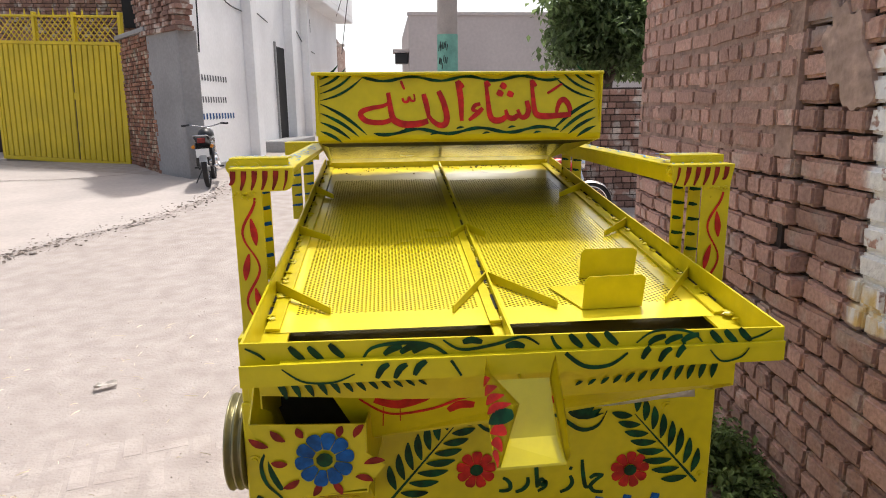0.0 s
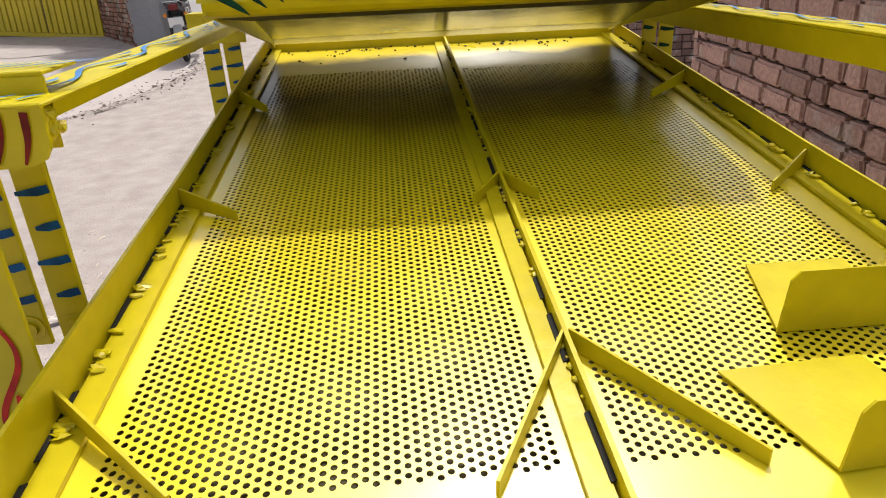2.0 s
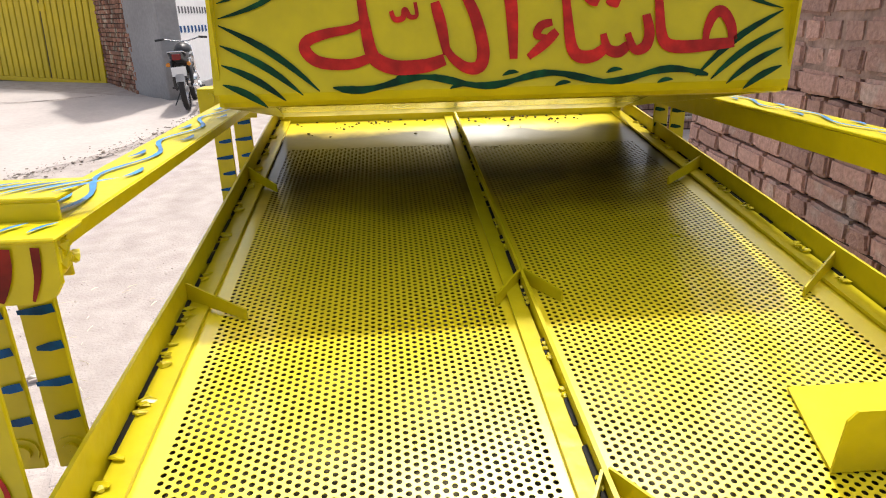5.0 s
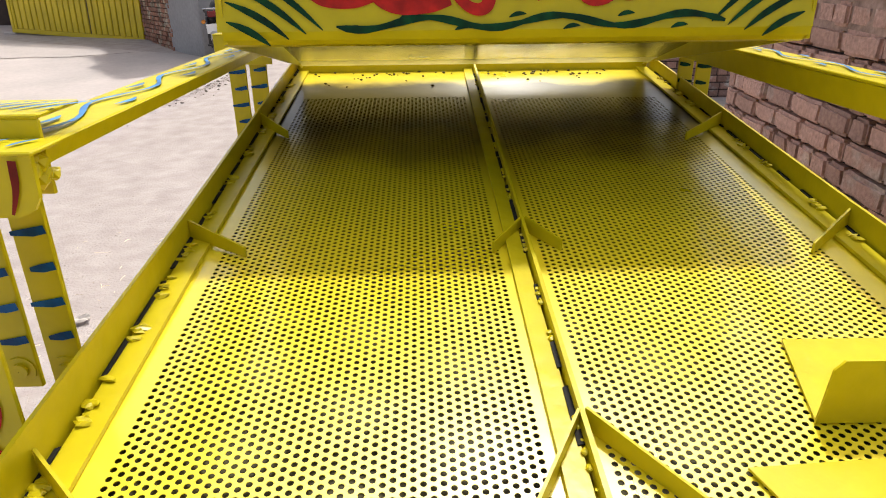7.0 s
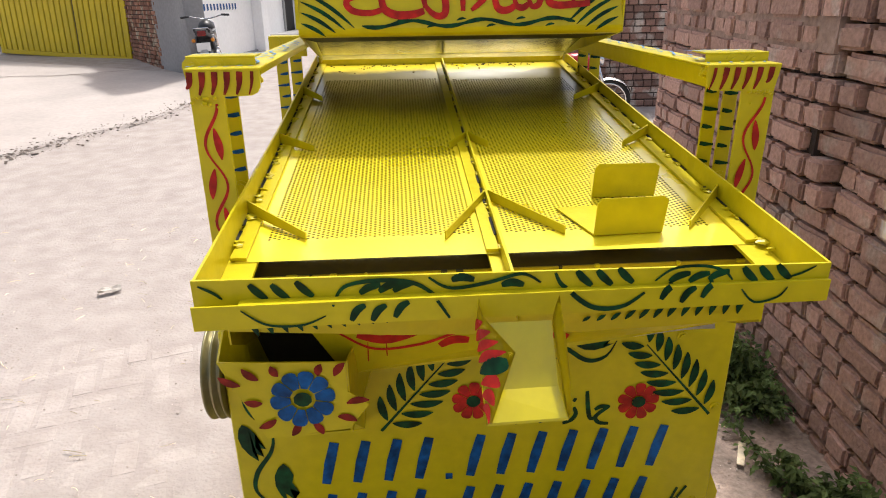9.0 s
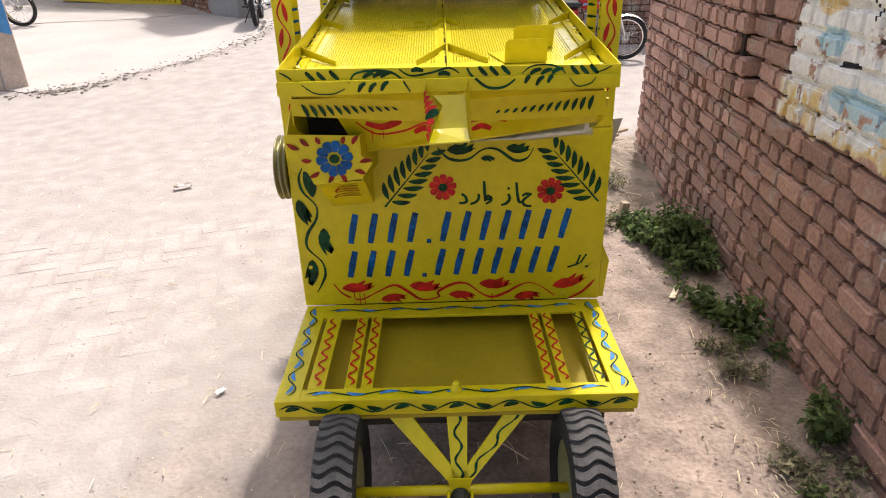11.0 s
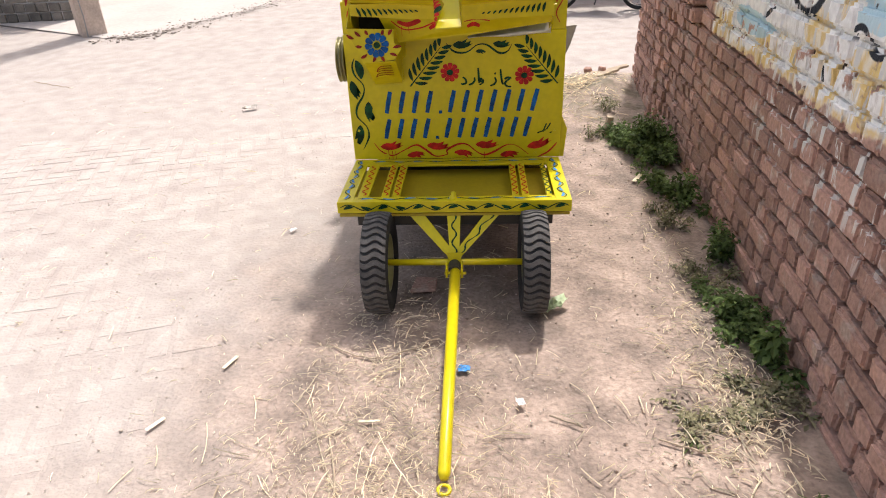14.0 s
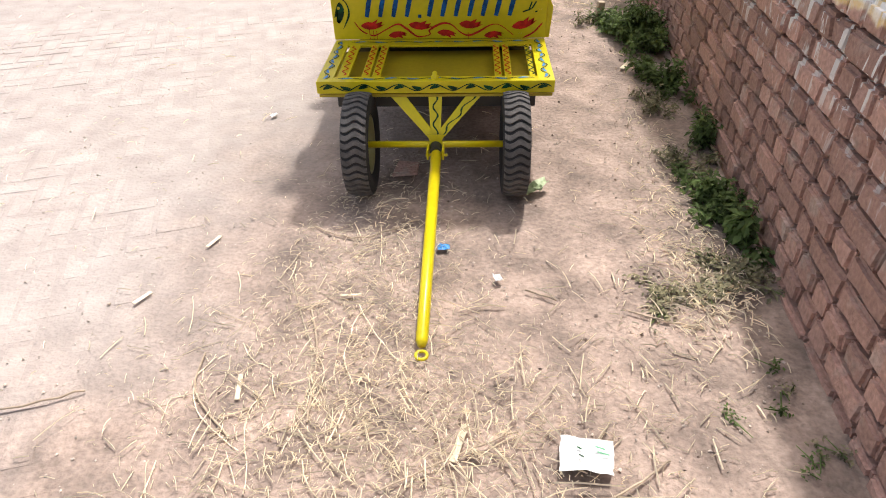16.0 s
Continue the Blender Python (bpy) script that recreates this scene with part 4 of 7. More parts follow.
m_part("hitch_ring", ring, YELLOW, "", True)
socket = m_part("socket", lathe([(1.05, 0.001), (1.05, 0.022), (1.1, 0.024), (1.1, 0.001)], "y", 16, centre=(0.003, 0, 0.2)), BLACK)
for s in (-1, 1):
    part("clevis", box(0.003 + s * 0.03 - 0.004, 0.003 + s * 0.03 + 0.004, 1.03, 1.11, 0.175, 0.215, 0.002), YELLOW, socket)
part("pin", tube([(-0.035, 1.045, 0.19), (0.05, 1.045, 0.19)], 0.006, 8), YELLOW, socket)
for x, wv in ((-0.165, 0.03), (0.0, 0.028), (0.17, 0.03)):
    b = m_part("brace", prism([(x - wv, 1.215, 0.383), (x + wv, 1.215, 0.383), (0.003 + 0.018, 1.1, 0.222), (0.003 - 0.018, 1.1, 0.222)], (0, 0.005, 0.002)), YELLOW)
    o, e = Vector((0.003, 1.1, 0.222)), Vector((x, 1.215, 0.383))
    part("painted_wave", paint(wave(0.08, 0.95, 0.0, 0.009, 2.5, 0.0065), lambda u, v, o=o, e=e: o + (e - o) * u + Vector((v, -0.0015, -0.001))), GREEN_P, b)
part("brace_plate", prism([(-0.03, 1.098, 0.25), (0.036, 1.098, 0.25), (0.022, 1.095, 0.21), (-0.016, 1.095, 0.21)], (0, 0.004, 0)), YELLOW, socket)
# black boxes added below the machine to block light and darken its underside
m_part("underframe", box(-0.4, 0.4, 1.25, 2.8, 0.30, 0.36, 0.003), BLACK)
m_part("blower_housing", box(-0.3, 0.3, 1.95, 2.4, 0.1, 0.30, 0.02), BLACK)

# ---- rocker hangers with top bars ----
def hanger(s, y, zc, straps, x1, front):
    """An angle piece with two striped straps hung on bolts behind it."""
    angle = m_part("hanger_angle", box(*sorted((s * (0.36 if front else 0.384), s * x1)), y, y + 0.003, zc - 0.05, zc, 0.0008), YELLOW)
    part("angle_top", box(*sorted((s * (0.36 if front else 0.384), s * x1)), y, y + 0.055, zc, zc + 0.003, 0.0008), YELLOW, angle)
    for k in range(7 if front else 0):
        u = x1 - 0.016 * k - 0.004
        part("painted_leaf", paint(leaf(s * u, y + 0.008, 50 if s < 0 else 130, 0.045, 0.0048, 0.08), on_top(zc + 0.003)), LBLUE_P, angle)
    for x in (straps[0][0] + 0.014, straps[1][0] + 0.014):
        bolt(angle, s * x, y, zc - 0.013, 0.0145)
    for k, (xa, xb) in enumerate(straps):
        strap = m_part("hanger_strap", box(*sorted((s * xa, s * xb)), y + 0.055, y + 0.06, zc - 0.24, zc - 0.01, 0.001), YELLOW)
        for i in range(5):
            z = zc - 0.066 - 0.031 * i - 0.004 * k
            part("painted_stripe", paint([[(s * (xa + 0.001), z + 0.002, 0.007), (s * (xa * 0.6 + xb * 0.4), z, 0.0075), (s * (xa + (xb - xa) * (0.75 + 0.25 * ((i + k) % 2))), z - 0.001, 0.0035)]], on_front(y + 0.055)), BLUE_P if s < 0 else GREEN_P, strap)
        bolt(strap, s * (xa + xb) / 2, y + 0.0545, zc - 0.222, 0.0125)


for s, zc in ((-1, 1.434), (1, 1.426)):
    y = 1.68
    xi, xo = (0.405, 0.457) if s < 0 else (0.411, 0.466)
    post = m_part("hanger_post", box(*sorted((s * xo, s * xi)), y, y + 0.004, 0.992, zc - 0.03, 0.001), YELLOW)
    part("post_flange", box(*sorted((s * xo, s * (xo - 0.004))), y + 0.004, y + 0.028, 0.992, zc - 0.05, 0.001), YELLOW, post)
    cap = m_part("post_cap", prism([(s * (xo + 0.003), y - 0.004, zc), (s * 0.348, y - 0.004, zc), (s * 0.349, y - 0.004, zc - 0.026), (s * 0.354, y - 0.004, zc - 0.034), (s * 0.363, y - 0.004, zc - 0.038), (s * (xo - 0.004), y - 0.004, zc - 0.04)], (0, 0.0035, 0)), YELLOW)
    part("cap_top", box(*sorted((s * (xo + 0.003), s * 0.347)), y - 0.005, y + 0.033, zc, zc + 0.003, 0.001), YELLOW, cap)
    for i in range(6):
        u = 0.36 + 0.0185 * i
        line = smooth_line([(s * u - 0.0065, zc - 0.036 + 0.01 * (i == 5)), (s * u - 0.001, zc - 0.02), (s * u + 0.001, zc - 0.002)], 5)
        part("painted_leaf", paint([[(a, b, (0.003 + 0.0065 * min(1, k / 7)) * (0.55 if i == 0 else 1)) for k, (a, b) in enumerate(line)]], on_front(y - 0.004)), DKRED_P, cap)
        part("painted_leaf", paint(leaf(s * u - 0.006, y + 0.004, 65, 0.022, 0.004, 0.1), on_top(zc + 0.003)), LBLUE_P, cap)
    mid = (xi + xo) / 2
    part("painted_vine", paint([[(s * mid + 0.013 * math.cos(k * math.pi / 10.2), zc - 0.05 - 0.0063 * k, 0.0042 + 0.001 * math.sin(k * 0.3)) for k in range(58)]], on_front(y)), RED_P, post)
    for k in range(4):
        v = zc - 0.114 - 0.0643 * k
        side = 0.0075 if k % 2 == 0 else -0.0105
        line = smooth_line([(s * mid + side * 0.4, v + 0.027), (s * mid + side, v), (s * mid + side * 1.3, v - 0.023)], 5)
        part("painted_leaf", paint([[(a, b, 0.001 + 0.0115 * math.sin(math.pi * min(1, 0.05 + q / 11)) ** 1.3) for q, (a, b) in enumerate(line)]], on_front(y)), RED_P, post)
    bm = bmesh.new()
    for k in range(16):
        c = Vector((s * (mid + rw.gauss(0, 0.014)), y - 0.003, zc - 0.0405 - (0.02 * rw.random() ** 2 if k % 3 == 0 else 0)))
        for v in bmesh.ops.create_icosphere(bm, subdivisions=1, radius=rw.uniform(0.0018, 0.0042))["verts"]:
            v.co = v.co + c
    tagged(part("weld_bead", bm, YELLOW, cap), kind="stuff")
    hanger(s, 1.713, zc + 0.015, ((0.406, 0.434), (0.444, 0.472)) if s < 0 else ((0.394, 0.42), (0.427, 0.453)), 0.466, True)
    hanger(s, 2.505, 1.436, ((0.408, 0.44), (0.447, 0.479)) if s < 0 else ((0.382, 0.411), (0.417, 0.447)), 0.484 if s < 0 else 0.455, False)
    bar = m_part("top_bar", box(*sorted((s * 0.402, s * 0.352)), 1.70, 2.62, zc - 0.003, zc + 0.0015, 0.001), YELLOW)
    if s < 0:
        part("bar_flange", box(-0.4018, -0.398, 1.716, 2.62, zc - 0.028, zc - 0.003, 0.0008), YELLOW, bar)
        part("bar_rim", prism([(-0.3535, 1.70, zc + 0.0005), (-0.351, 1.70, zc + 0.0005), (-0.3555, 1.70, zc - 0.012), (-0.358, 1.70, zc - 0.012)], (0, 0.92, 0)), YELLOW, bar)
    else:
        part("bar_flange", prism([(0.3515, 1.69, zc - 0.003), (0.3545, 1.69, zc - 0.003), (0.3605, 1.69, zc - 0.034), (0.3575, 1.69, zc - 0.034)], (0, 0.93, 0)), YELLOW, bar)
    part("painted_wave", paint(wave(1.725, 2.45, s * 0.377, 0.0105, 4.6, 0.0042), lambda u, v: Vector((v, u, zc + 0.004))), LBLUE_P, bar)
    for k in range(8):
        part("painted_leaf", paint(leaf(1.752 + 0.079 * k, s * 0.377 + (0.012 if k % 2 else -0.012), 7, 0.034, 0.006, 0.1), lambda u, v: Vector((v, u, zc + 0.004))), LBLUE_P, bar)
    bm = bmesh.new()
    for k in range(9):
        c = Vector((s * (0.352 + 0.004 * rw.random()), 1.682 + 0.024 * rw.random(), zc - 0.001 - 0.022 * rw.random()))
        for v in bmesh.ops.create_icosphere(bm, subdivisions=1, radius=rw.uniform(0.004, 0.0085))["verts"]:
            v.co = v.co * rw.uniform(0.7, 1.2) + c
    tagged(part("weld_bead", bm, YELLOW, bar), kind="stuff")

# welds along the sieve's ledges, black strips for dirt and shadow in the gaps beside them, grain left at the sieve's
# head
DIRTSHADE = mat("black_dirt", (0.012, 0.011, 0.009), 0.9, vary=0.3, scale=40)
for x, gap in ((-0.3845, -1), (0.3845, 1), (-0.003, 0)):
    bm = bmesh.new()
    for k in range(13):
        y0 = 1.52 + 0.092 * k + rw.uniform(-0.03, 0.03)
        for q in range(rw.randint(3, 7)):
            y = y0 + rw.gauss(0, 0.011)
            r = rw.uniform(0.0018, 0.0048) * (0.75 if gap == 0 else 1)
            for v in bmesh.ops.create_icosphere(bm, subdivisions=1, radius=r)["verts"]:
                v.co = Vector((v.co.x * rw.uniform(0.8, 1.5) + x - gap * rw.uniform(0.0, 0.012), v.co.y * rw.uniform(0.8, 1.6) + y, v.co.z * 0.7 + zt(y) + 0.007))
    tagged(m_part("weld_seam", bm, YELLOW), kind="stuff")
    bm = bmesh.new()
    y = 1.55
    while y < 2.72:
        l = rw.uniform(0.015, 0.08)
        w = rw.uniform(0.0016, 0.0036)
        pts = [(x - w + rw.uniform(-0.0008, 0.0008), y, zt(y)), (x + w, y + 0.002, zt(y)), (x + w + rw.uniform(-0.001, 0.001), y + l, zt(y + l)), (x - w, y + l - 0.003, zt(y + l))]
        prism([(a, b, c + 0.0056) for a, b, c in pts], (0, 0, 0.0012), 0, bm)
        y += l + rw.uniform(0.004, 0.05) * (1.6 if y < 1.9 else 0.6)
    tagged(m_part("dirt_seam", bm, DIRTSHADE), kind="stuff")
bm = bmesh.new()
for k in range(74):
    x, y = rw.choice((-0.2, 0.17)) + rw.gauss(0, 0.075), 2.742 - abs(rw.gauss(0, 0.042))
    if abs(x) > 0.35:
        continue
    for v in bmesh.ops.create_icosphere(bm, subdivisions=1, radius=rw.uniform(0.0014, 0.003))["verts"]:
        v.co = Vector((v.co.x * rw.uniform(0.8, 1.6) + x, v.co.y + y, v.co.z * 0.7 + zt(y) + 0.002))
ob = part("grain_residue", bm, mat("dark_grain", (0.1, 0.075, 0.03), 0.8), None, "scattered dark grain left on the sieve")
ob.location = (CX, 0, 0)
tagged(ob, category="grain", kind="stuff")
# ---- brickwork ----
def brick_mesh(l, h, d, seed):
    """A worn brick: rounded arrises, a chipped corner or two, sides never quite true."""
    rng = random.Random(seed)
    bm = bmesh.new()
    bmesh.ops.create_cube(bm, size=1)
    for v in bm.verts:
        v.co = Vector((v.co.x * d, v.co.y * l, v.co.z * h))
    bmesh.ops.subdivide_edges(bm, edges=[e for e in bm.edges if abs((e.verts[0].co - e.verts[1].co).y) > 0.03], cuts=2)
    sharp = [e for e in bm.edges if len(e.link_faces) == 2 and e.calc_face_angle() > 0.5]
    bmesh.ops.bevel(bm, geom=sharp, offset=0.0115, segments=2, affect="EDGES")
    chips = [Vector((-d / 2, rng.choice((-1, 1)) * l * rng.uniform(0.2, 0.5), rng.choice((-1, 1)) * h / 2)) for _ in range(2)]
    for v in bm.verts:
        n = noise.noise((v.co.y * 14 + seed * 7.1, v.co.z * 22, seed))
        m = noise.noise((v.co.y * 35, v.co.z * 35 + seed * 3.3, seed + 5))
        dent = sum(max(0.0, 1 - (v.co - c).length / 0.032) for c in chips)
        v.co = v.co + Vector((0.003 * n + 0.002 * m + 0.007 * dent, 0.005 * m + 0.003 * n, 0.0045 * n + 0.002 * m))
    return mesh_of(bm, "brick")


def lay(length, height, course, stretcher, joint, seed):
    """Rows of (along, up, brick length), stretchers and headers in turn, never quite regular."""
    rng = random.Random(seed)
    out = []
    z, row = 0.0, 0
    while z < height:
        s = -rng.random() * stretcher
        while s < length:
            l = stretcher if rng.random() < (0.72 if row % 3 == 0 else 0.22) else stretcher * 0.485
            l *= rng.uniform(0.86, 1.08)
            if s + l > 0:
                out.append((s + l / 2 + joint / 2, z + course / 2, l))
            s += l + joint
        z += course
        row += 1
    return out


def joined_bricks(rows, course, depth, joint, seed, protrude=0.006):
    """Far brickwork as one mesh: bevelled faces only."""
    rng = random.Random(seed)
    verts, faces = [], []
    for s, z, l in rows:
        k = len(verts)
        h = course - joint
        o = rng.uniform(-protrude, protrude)
        b = 0.008
        for x, i in ((depth, 0.0), (o + b, 0.0), (o, b)):
            for a, c in ((-1, -1), (1, -1), (1, 1), (-1, 1)):
                verts.append((x, s + a * (l / 2 - i) + rng.uniform(-0.002, 0.002), z + c * (h / 2 - i) + rng.uniform(-0.002, 0.002)))
        for r in (0, 4):
            for q in range(4):
                n = (q + 1) % 4
                faces.append((k + r + q, k + r + 4 + q, k + r + 4 + n, k + r + n))
        faces.append((k + 8, k + 11, k + 10, k + 9))
    me = bpy.data.meshes.new("brickwork")
    me.from_pydata(verts, [], faces)
    return me


def wall_paint_material(source, name):
    """Brown brick, whitewashed and painted in one part, with drips below it."""
    m = source.copy()
    m.name = name
    nt = m.node_tree
    bsdf = nt.nodes["Principled BSDF"]
    base = bsdf.inputs["Base Color"].links[0].from_socket
    geo = nt.nodes.new("ShaderNodeNewGeometry")

    def math_node(op, a, b=None, c=None):
        n = nt.nodes.new("ShaderNodeMath")
        n.operation = op
        for i, q in enumerate((a, b, c)):
            if q is None:
                continue
            if isinstance(q, (int, float)):
                n.inputs[i].default_value = q
            else:
                nt.links.new(q, n.inputs[i])
        return n.outputs[0]

    def ramp(v, a, b):
        n = nt.nodes.new("ShaderNodeMapRange")
        n.interpolation_type = "SMOOTHSTEP"
        n.inputs["From Min"].default_value, n.inputs["From Max"].default_value = a, b
        nt.links.new(v, n.inputs["Value"])
        return n.outputs[0]

    def noise_at(scale, vec=(1, 1, 1), shift=0.0):
        mp = nt.nodes.new("ShaderNodeMapping")
        mp.inputs["Scale"].default_value = vec
        mp.inputs["Location"].default_value = (shift, shift * 2, shift)
        nt.links.new(geo.outputs["Position"], mp.inputs["Vector"])
        n = nt.nodes.new("ShaderNodeTexNoise")
        n.inputs["Scale"].default_value, n.inputs["Detail"].default_value = scale, 4
        nt.links.new(mp.outputs[0], n.inputs["Vector"])
        return n.outputs["Fac"]

    sep = nt.nodes.new("ShaderNodeSeparateXYZ")
    nt.links.new(geo.outputs["Position"], sep.inputs[0])
    z, y = sep.outputs["Z"], sep.outputs["Y"]
    edge = math_node("ADD", math_node("MULTIPLY_ADD", y, 0.02, z), math_node("MULTIPLY_ADD", noise_at(9), 0.1, -0.07))
    zone = math_node("MULTIPLY", ramp(edge, 0.845, 0.86), ramp(math_node("ADD", y, math_node("MULTIPLY", noise_at(6, shift=3), 0.12)), 2.5, 2.44))
    flake = ramp(noise_at(14, shift=7), 0.33, 0.4)
    cover = math_node("MULTIPLY", zone, flake)
    drip = math_node("MULTIPLY", ramp(noise_at(34, (1, 1, 0.12), 5), 0.535, 0.58), math_node("MULTIPLY", ramp(noise_at(15, (1, 1, 0.6), 9), 0.46, 0.54), math_node("MULTIPLY", ramp(z, 0.35, 0.75), ramp(y, 1.9, 1.3))))

    def blend(fac, a, b):
        n = nt.nodes.new("ShaderNodeMix")
        n.data_type = "RGBA"
        nt.links.new(fac, n.inputs[0])
        for i, q in ((6, a), (7, b)):
            if isinstance(q, tuple):
                n.inputs[i].default_value = (*q, 1)
            else:
                nt.links.new(q, n.inputs[i])
        return n.outputs[2]

    white = blend(ramp(noise_at(30), 0.35, 0.65), (0.94, 0.93, 0.91), (0.82, 0.81, 0.8))
    # ochre and pale blue patches with black brush strokes over them
    wob = math_node("MULTIPLY_ADD", noise_at(13, shift=2), 1.6, -0.8)

    def blob(cy, cz, ry, rz):
        dy = math_node("MULTIPLY", math_node("SUBTRACT", y, cy), 1 / ry)
        dz = math_node("MULTIPLY", math_node("SUBTRACT", z, cz), 1 / rz)
        d = math_node("ADD", math_node("MULTIPLY", dy, dy), math_node("MULTIPLY", dz, dz))
        return ramp(math_node("ADD", d, wob), 1.1, 0.9)

    def union(items):
        out = items[0]
        for q in items[1:]:
            out = math_node("MAXIMUM", out, q)
        return out

    stripes = math_node("MULTIPLY", ramp(noise_at(9, (1, 1.5, 0.22), 2), 0.5, 0.53), ramp(edge, 1.02, 0.97))
    band = math_node("MULTIPLY", ramp(edge, 0.885, 0.865), 0.9)
    ochre = union([stripes, band] + [blob(*q) for q in ((1.12, 1.06, 0.09, 0.08), (0.97, 1.27, 0.05, 0.15), (0.73, 1.02, 0.14, 0.05), (2.18, 1.27, 0.1, 0.05), (0.4, 1.15, 0.12, 0.1), (0.1, 1.05, 0.15, 0.06), (1.65, 1.36, 0.12, 0.05))])
    worn = math_node("MULTIPLY_ADD", ramp(noise_at(22, (1, 1, 0.5), 4), 0.36, 0.6), 0.6, 0.35)
    col = blend(math_node("MULTIPLY", ochre, worn), white, (0.76, 0.56, 0.22))
    blue = union([blob(*q) for q in ((1.45, 1.24, 0.05, 0.11), (1.14, 1.28, 0.05, 0.1), (0.76, 1.17, 0.11, 0.06), (1.82, 0.98, 0.26, 0.05), (2.12, 1.15, 0.1, 0.05), (0.35, 1.32, 0.14, 0.1), (0.0, 1.25, 0.12, 0.1))])
    col = blend(math_node("MULTIPLY", blue, 0.8), col, (0.45, 0.66, 0.76))
    marks = []
    for cy, cz, r, w, up in ((1.26, 1.27, 0.175, 0.022, False), (0.82, 1.06, 0.06, 0.013, True), (0.7, 1.13, 0.07, 0.012, False), (0.45, 1.28, 0.15, 0.02, False)):
        dy, dz = math_node("SUBTRACT", y, cy), math_node("SUBTRACT", z, cz)
        d = math_node("SQRT", math_node("ADD", math_node("MULTIPLY", dy, dy), math_node("MULTIPLY", dz, dz)))
        side = ramp(dz, 0.0, 0.03) if up else ramp(math_node("ADD", dz, dy), 0.05, -0.03)
        marks.append(math_node("MULTIPLY", ramp(math_node("ABSOLUTE", math_node("SUBTRACT", d, r)), w, w * 0.6), side))
    for ay, az, by, bz, w in ((1.47, 1.34, 1.45, 1.17, 0.014), (1.45, 1.17, 1.36, 1.26, 0.012), (1.78, 1.27, 1.74, 1.15, 0.007), (1.63, 1.29, 1.58, 1.16, 0.007), (1.66, 1.02, 1.58, 1.06, 0.014), (2.03, 1.085, 1.92, 1.095, 0.012), (0.9, 1.3, 0.85, 1.2, 0.01), (0.86, 1.2, 0.68, 1.225, 0.013), (1.0, 0.965, 0.985, 0.93, 0.011), (1.9, 1.35, 1.87, 1.24, 0.007)):
        vy, vz = by - ay, bz - az
        q = vy * vy + vz * vz
        py, pz = math_node("SUBTRACT", y, ay), math_node("SUBTRACT", z, az)
        h = math_node("ADD", math_node("MULTIPLY", py, vy / q), math_node("MULTIPLY", pz, vz / q))
        h = math_node("MINIMUM", math_node("MAXIMUM", h, 0.0), 1.0)
        ey, ez = math_node("MULTIPLY_ADD", h, -vy, py), math_node("MULTIPLY_ADD", h, -vz, pz)
        d = math_node("SQRT", math_node("ADD", math_node("MULTIPLY", ey, ey), math_node("MULTIPLY", ez, ez)))
        marks.append(ramp(d, w, w * 0.6))
    col = blend(union(marks), col, (0.03, 0.035, 0.045))
    out = blend(cover, base, col)
    out = blend(drip, out, (0.7, 0.68, 0.65))
    # a worn plaster smear high on the wall
    smear = math_node("MULTIPLY", ramp(noise_at(3.0, shift=4), 0.52, 0.6), math_node("MULTIPLY", math_node("MULTIPLY", ramp(z, 1.45, 1.75), ramp(y, 2.42, 2.48)), ramp(y, 2.9, 2.6)))
    out = blend(smear, out, (0.3, 0.27, 0.26))
    nt.links.new(out, bsdf.inputs["Base Color"])
    return m


WALLBRICK = wall_paint_material(BRICK, "brick_with_old_paint")
WALLMORTAR = wall_paint_material(MORTAR, "mortar_with_old_paint")
def course_wave(s, z):
    """How far the sagging courses lie above or below a true line."""
    return 0.02 * noise.noise((s * 0.7, z * 0.6, 31)) + 0.007 * noise.noise((s * 2.4, z * 1.1, 57))


def wall_out(s, z):
    """How far the newer, rougher brickwork stands proud of the painted stretch."""
    if z > 1.15:
        return 0.05 * max(0.0, min(1.0, (s - 2.4) / 0.42))
    if z > 0.83 and s > (2.76 if z > 1.0 else 2.64):
        return 0.05
    slow = max(0.0, min(1.0, (s - 2.7) / 0.9))
    return 0.05 * slow * slow + (0.06 * max(0.0, s - 4.1) * max(0.0, 1 - z / 0.4))


def brick_place(s, z, l, rng):
    tilt = math.degrees(math.atan((course_wave(s + 0.1, z) - course_wave(s - 0.1, z)) / 0.2))
    x = 0.05 + rng.gauss(0, 0.003) - wall_out(s - l / 2, z) - (0.012 if rng.random() < 0.05 else 0)
    if 2.62 < s < 2.78 and 0.9 < z < 1.02:
        x += 0.026
    return pose(x, s, z + course_wave(s, z), tilt + rng.gauss(0, 0.9), rng.gauss(0, 0.3), rng.gauss(0, 0.35)) @ Matrix.Diagonal((1, l / (0.226 if l > 0.16 else 0.108), rng.uniform(0.96, 1.02), 1))



WALL_A = Vector((2.077, 0.0, 0.0))
WALL_TURN = -math.degrees(math.atan2(0.0813, 0.9967))
WALL_M = Matrix.Translation(WALL_A) @ pose(0, 0, 0, 0, 0, WALL_TURN)
WALL_H = 2.2
LOW_H, STEP = 1.5, 2.1
wall = part("wall_right", prism([(0.036, -3.5, -0.1), (0.036, 4.6, -0.1), (0.036, 4.6, WALL_H), (0.036, STEP, WALL_H), (0.036, STEP, LOW_H), (0.036, -3.5, LOW_H)], (0.264, 0, 0)), WALLMORTAR, None, "old wall of brown bricks with peeling painted lettering")
wall.matrix_world = WALL_M
tagged(wall, category="wall", kind="structure")
part("wall_top", box(0.0, 0.3, STEP, 4.6, WALL_H, WALL_H + 0.03, 0.004), BRICK, wall)
part("wall_top", box(0.0, 0.3, -3.5, STEP, LOW_H, LOW_H + 0.03, 0.004), BRICK, wall)
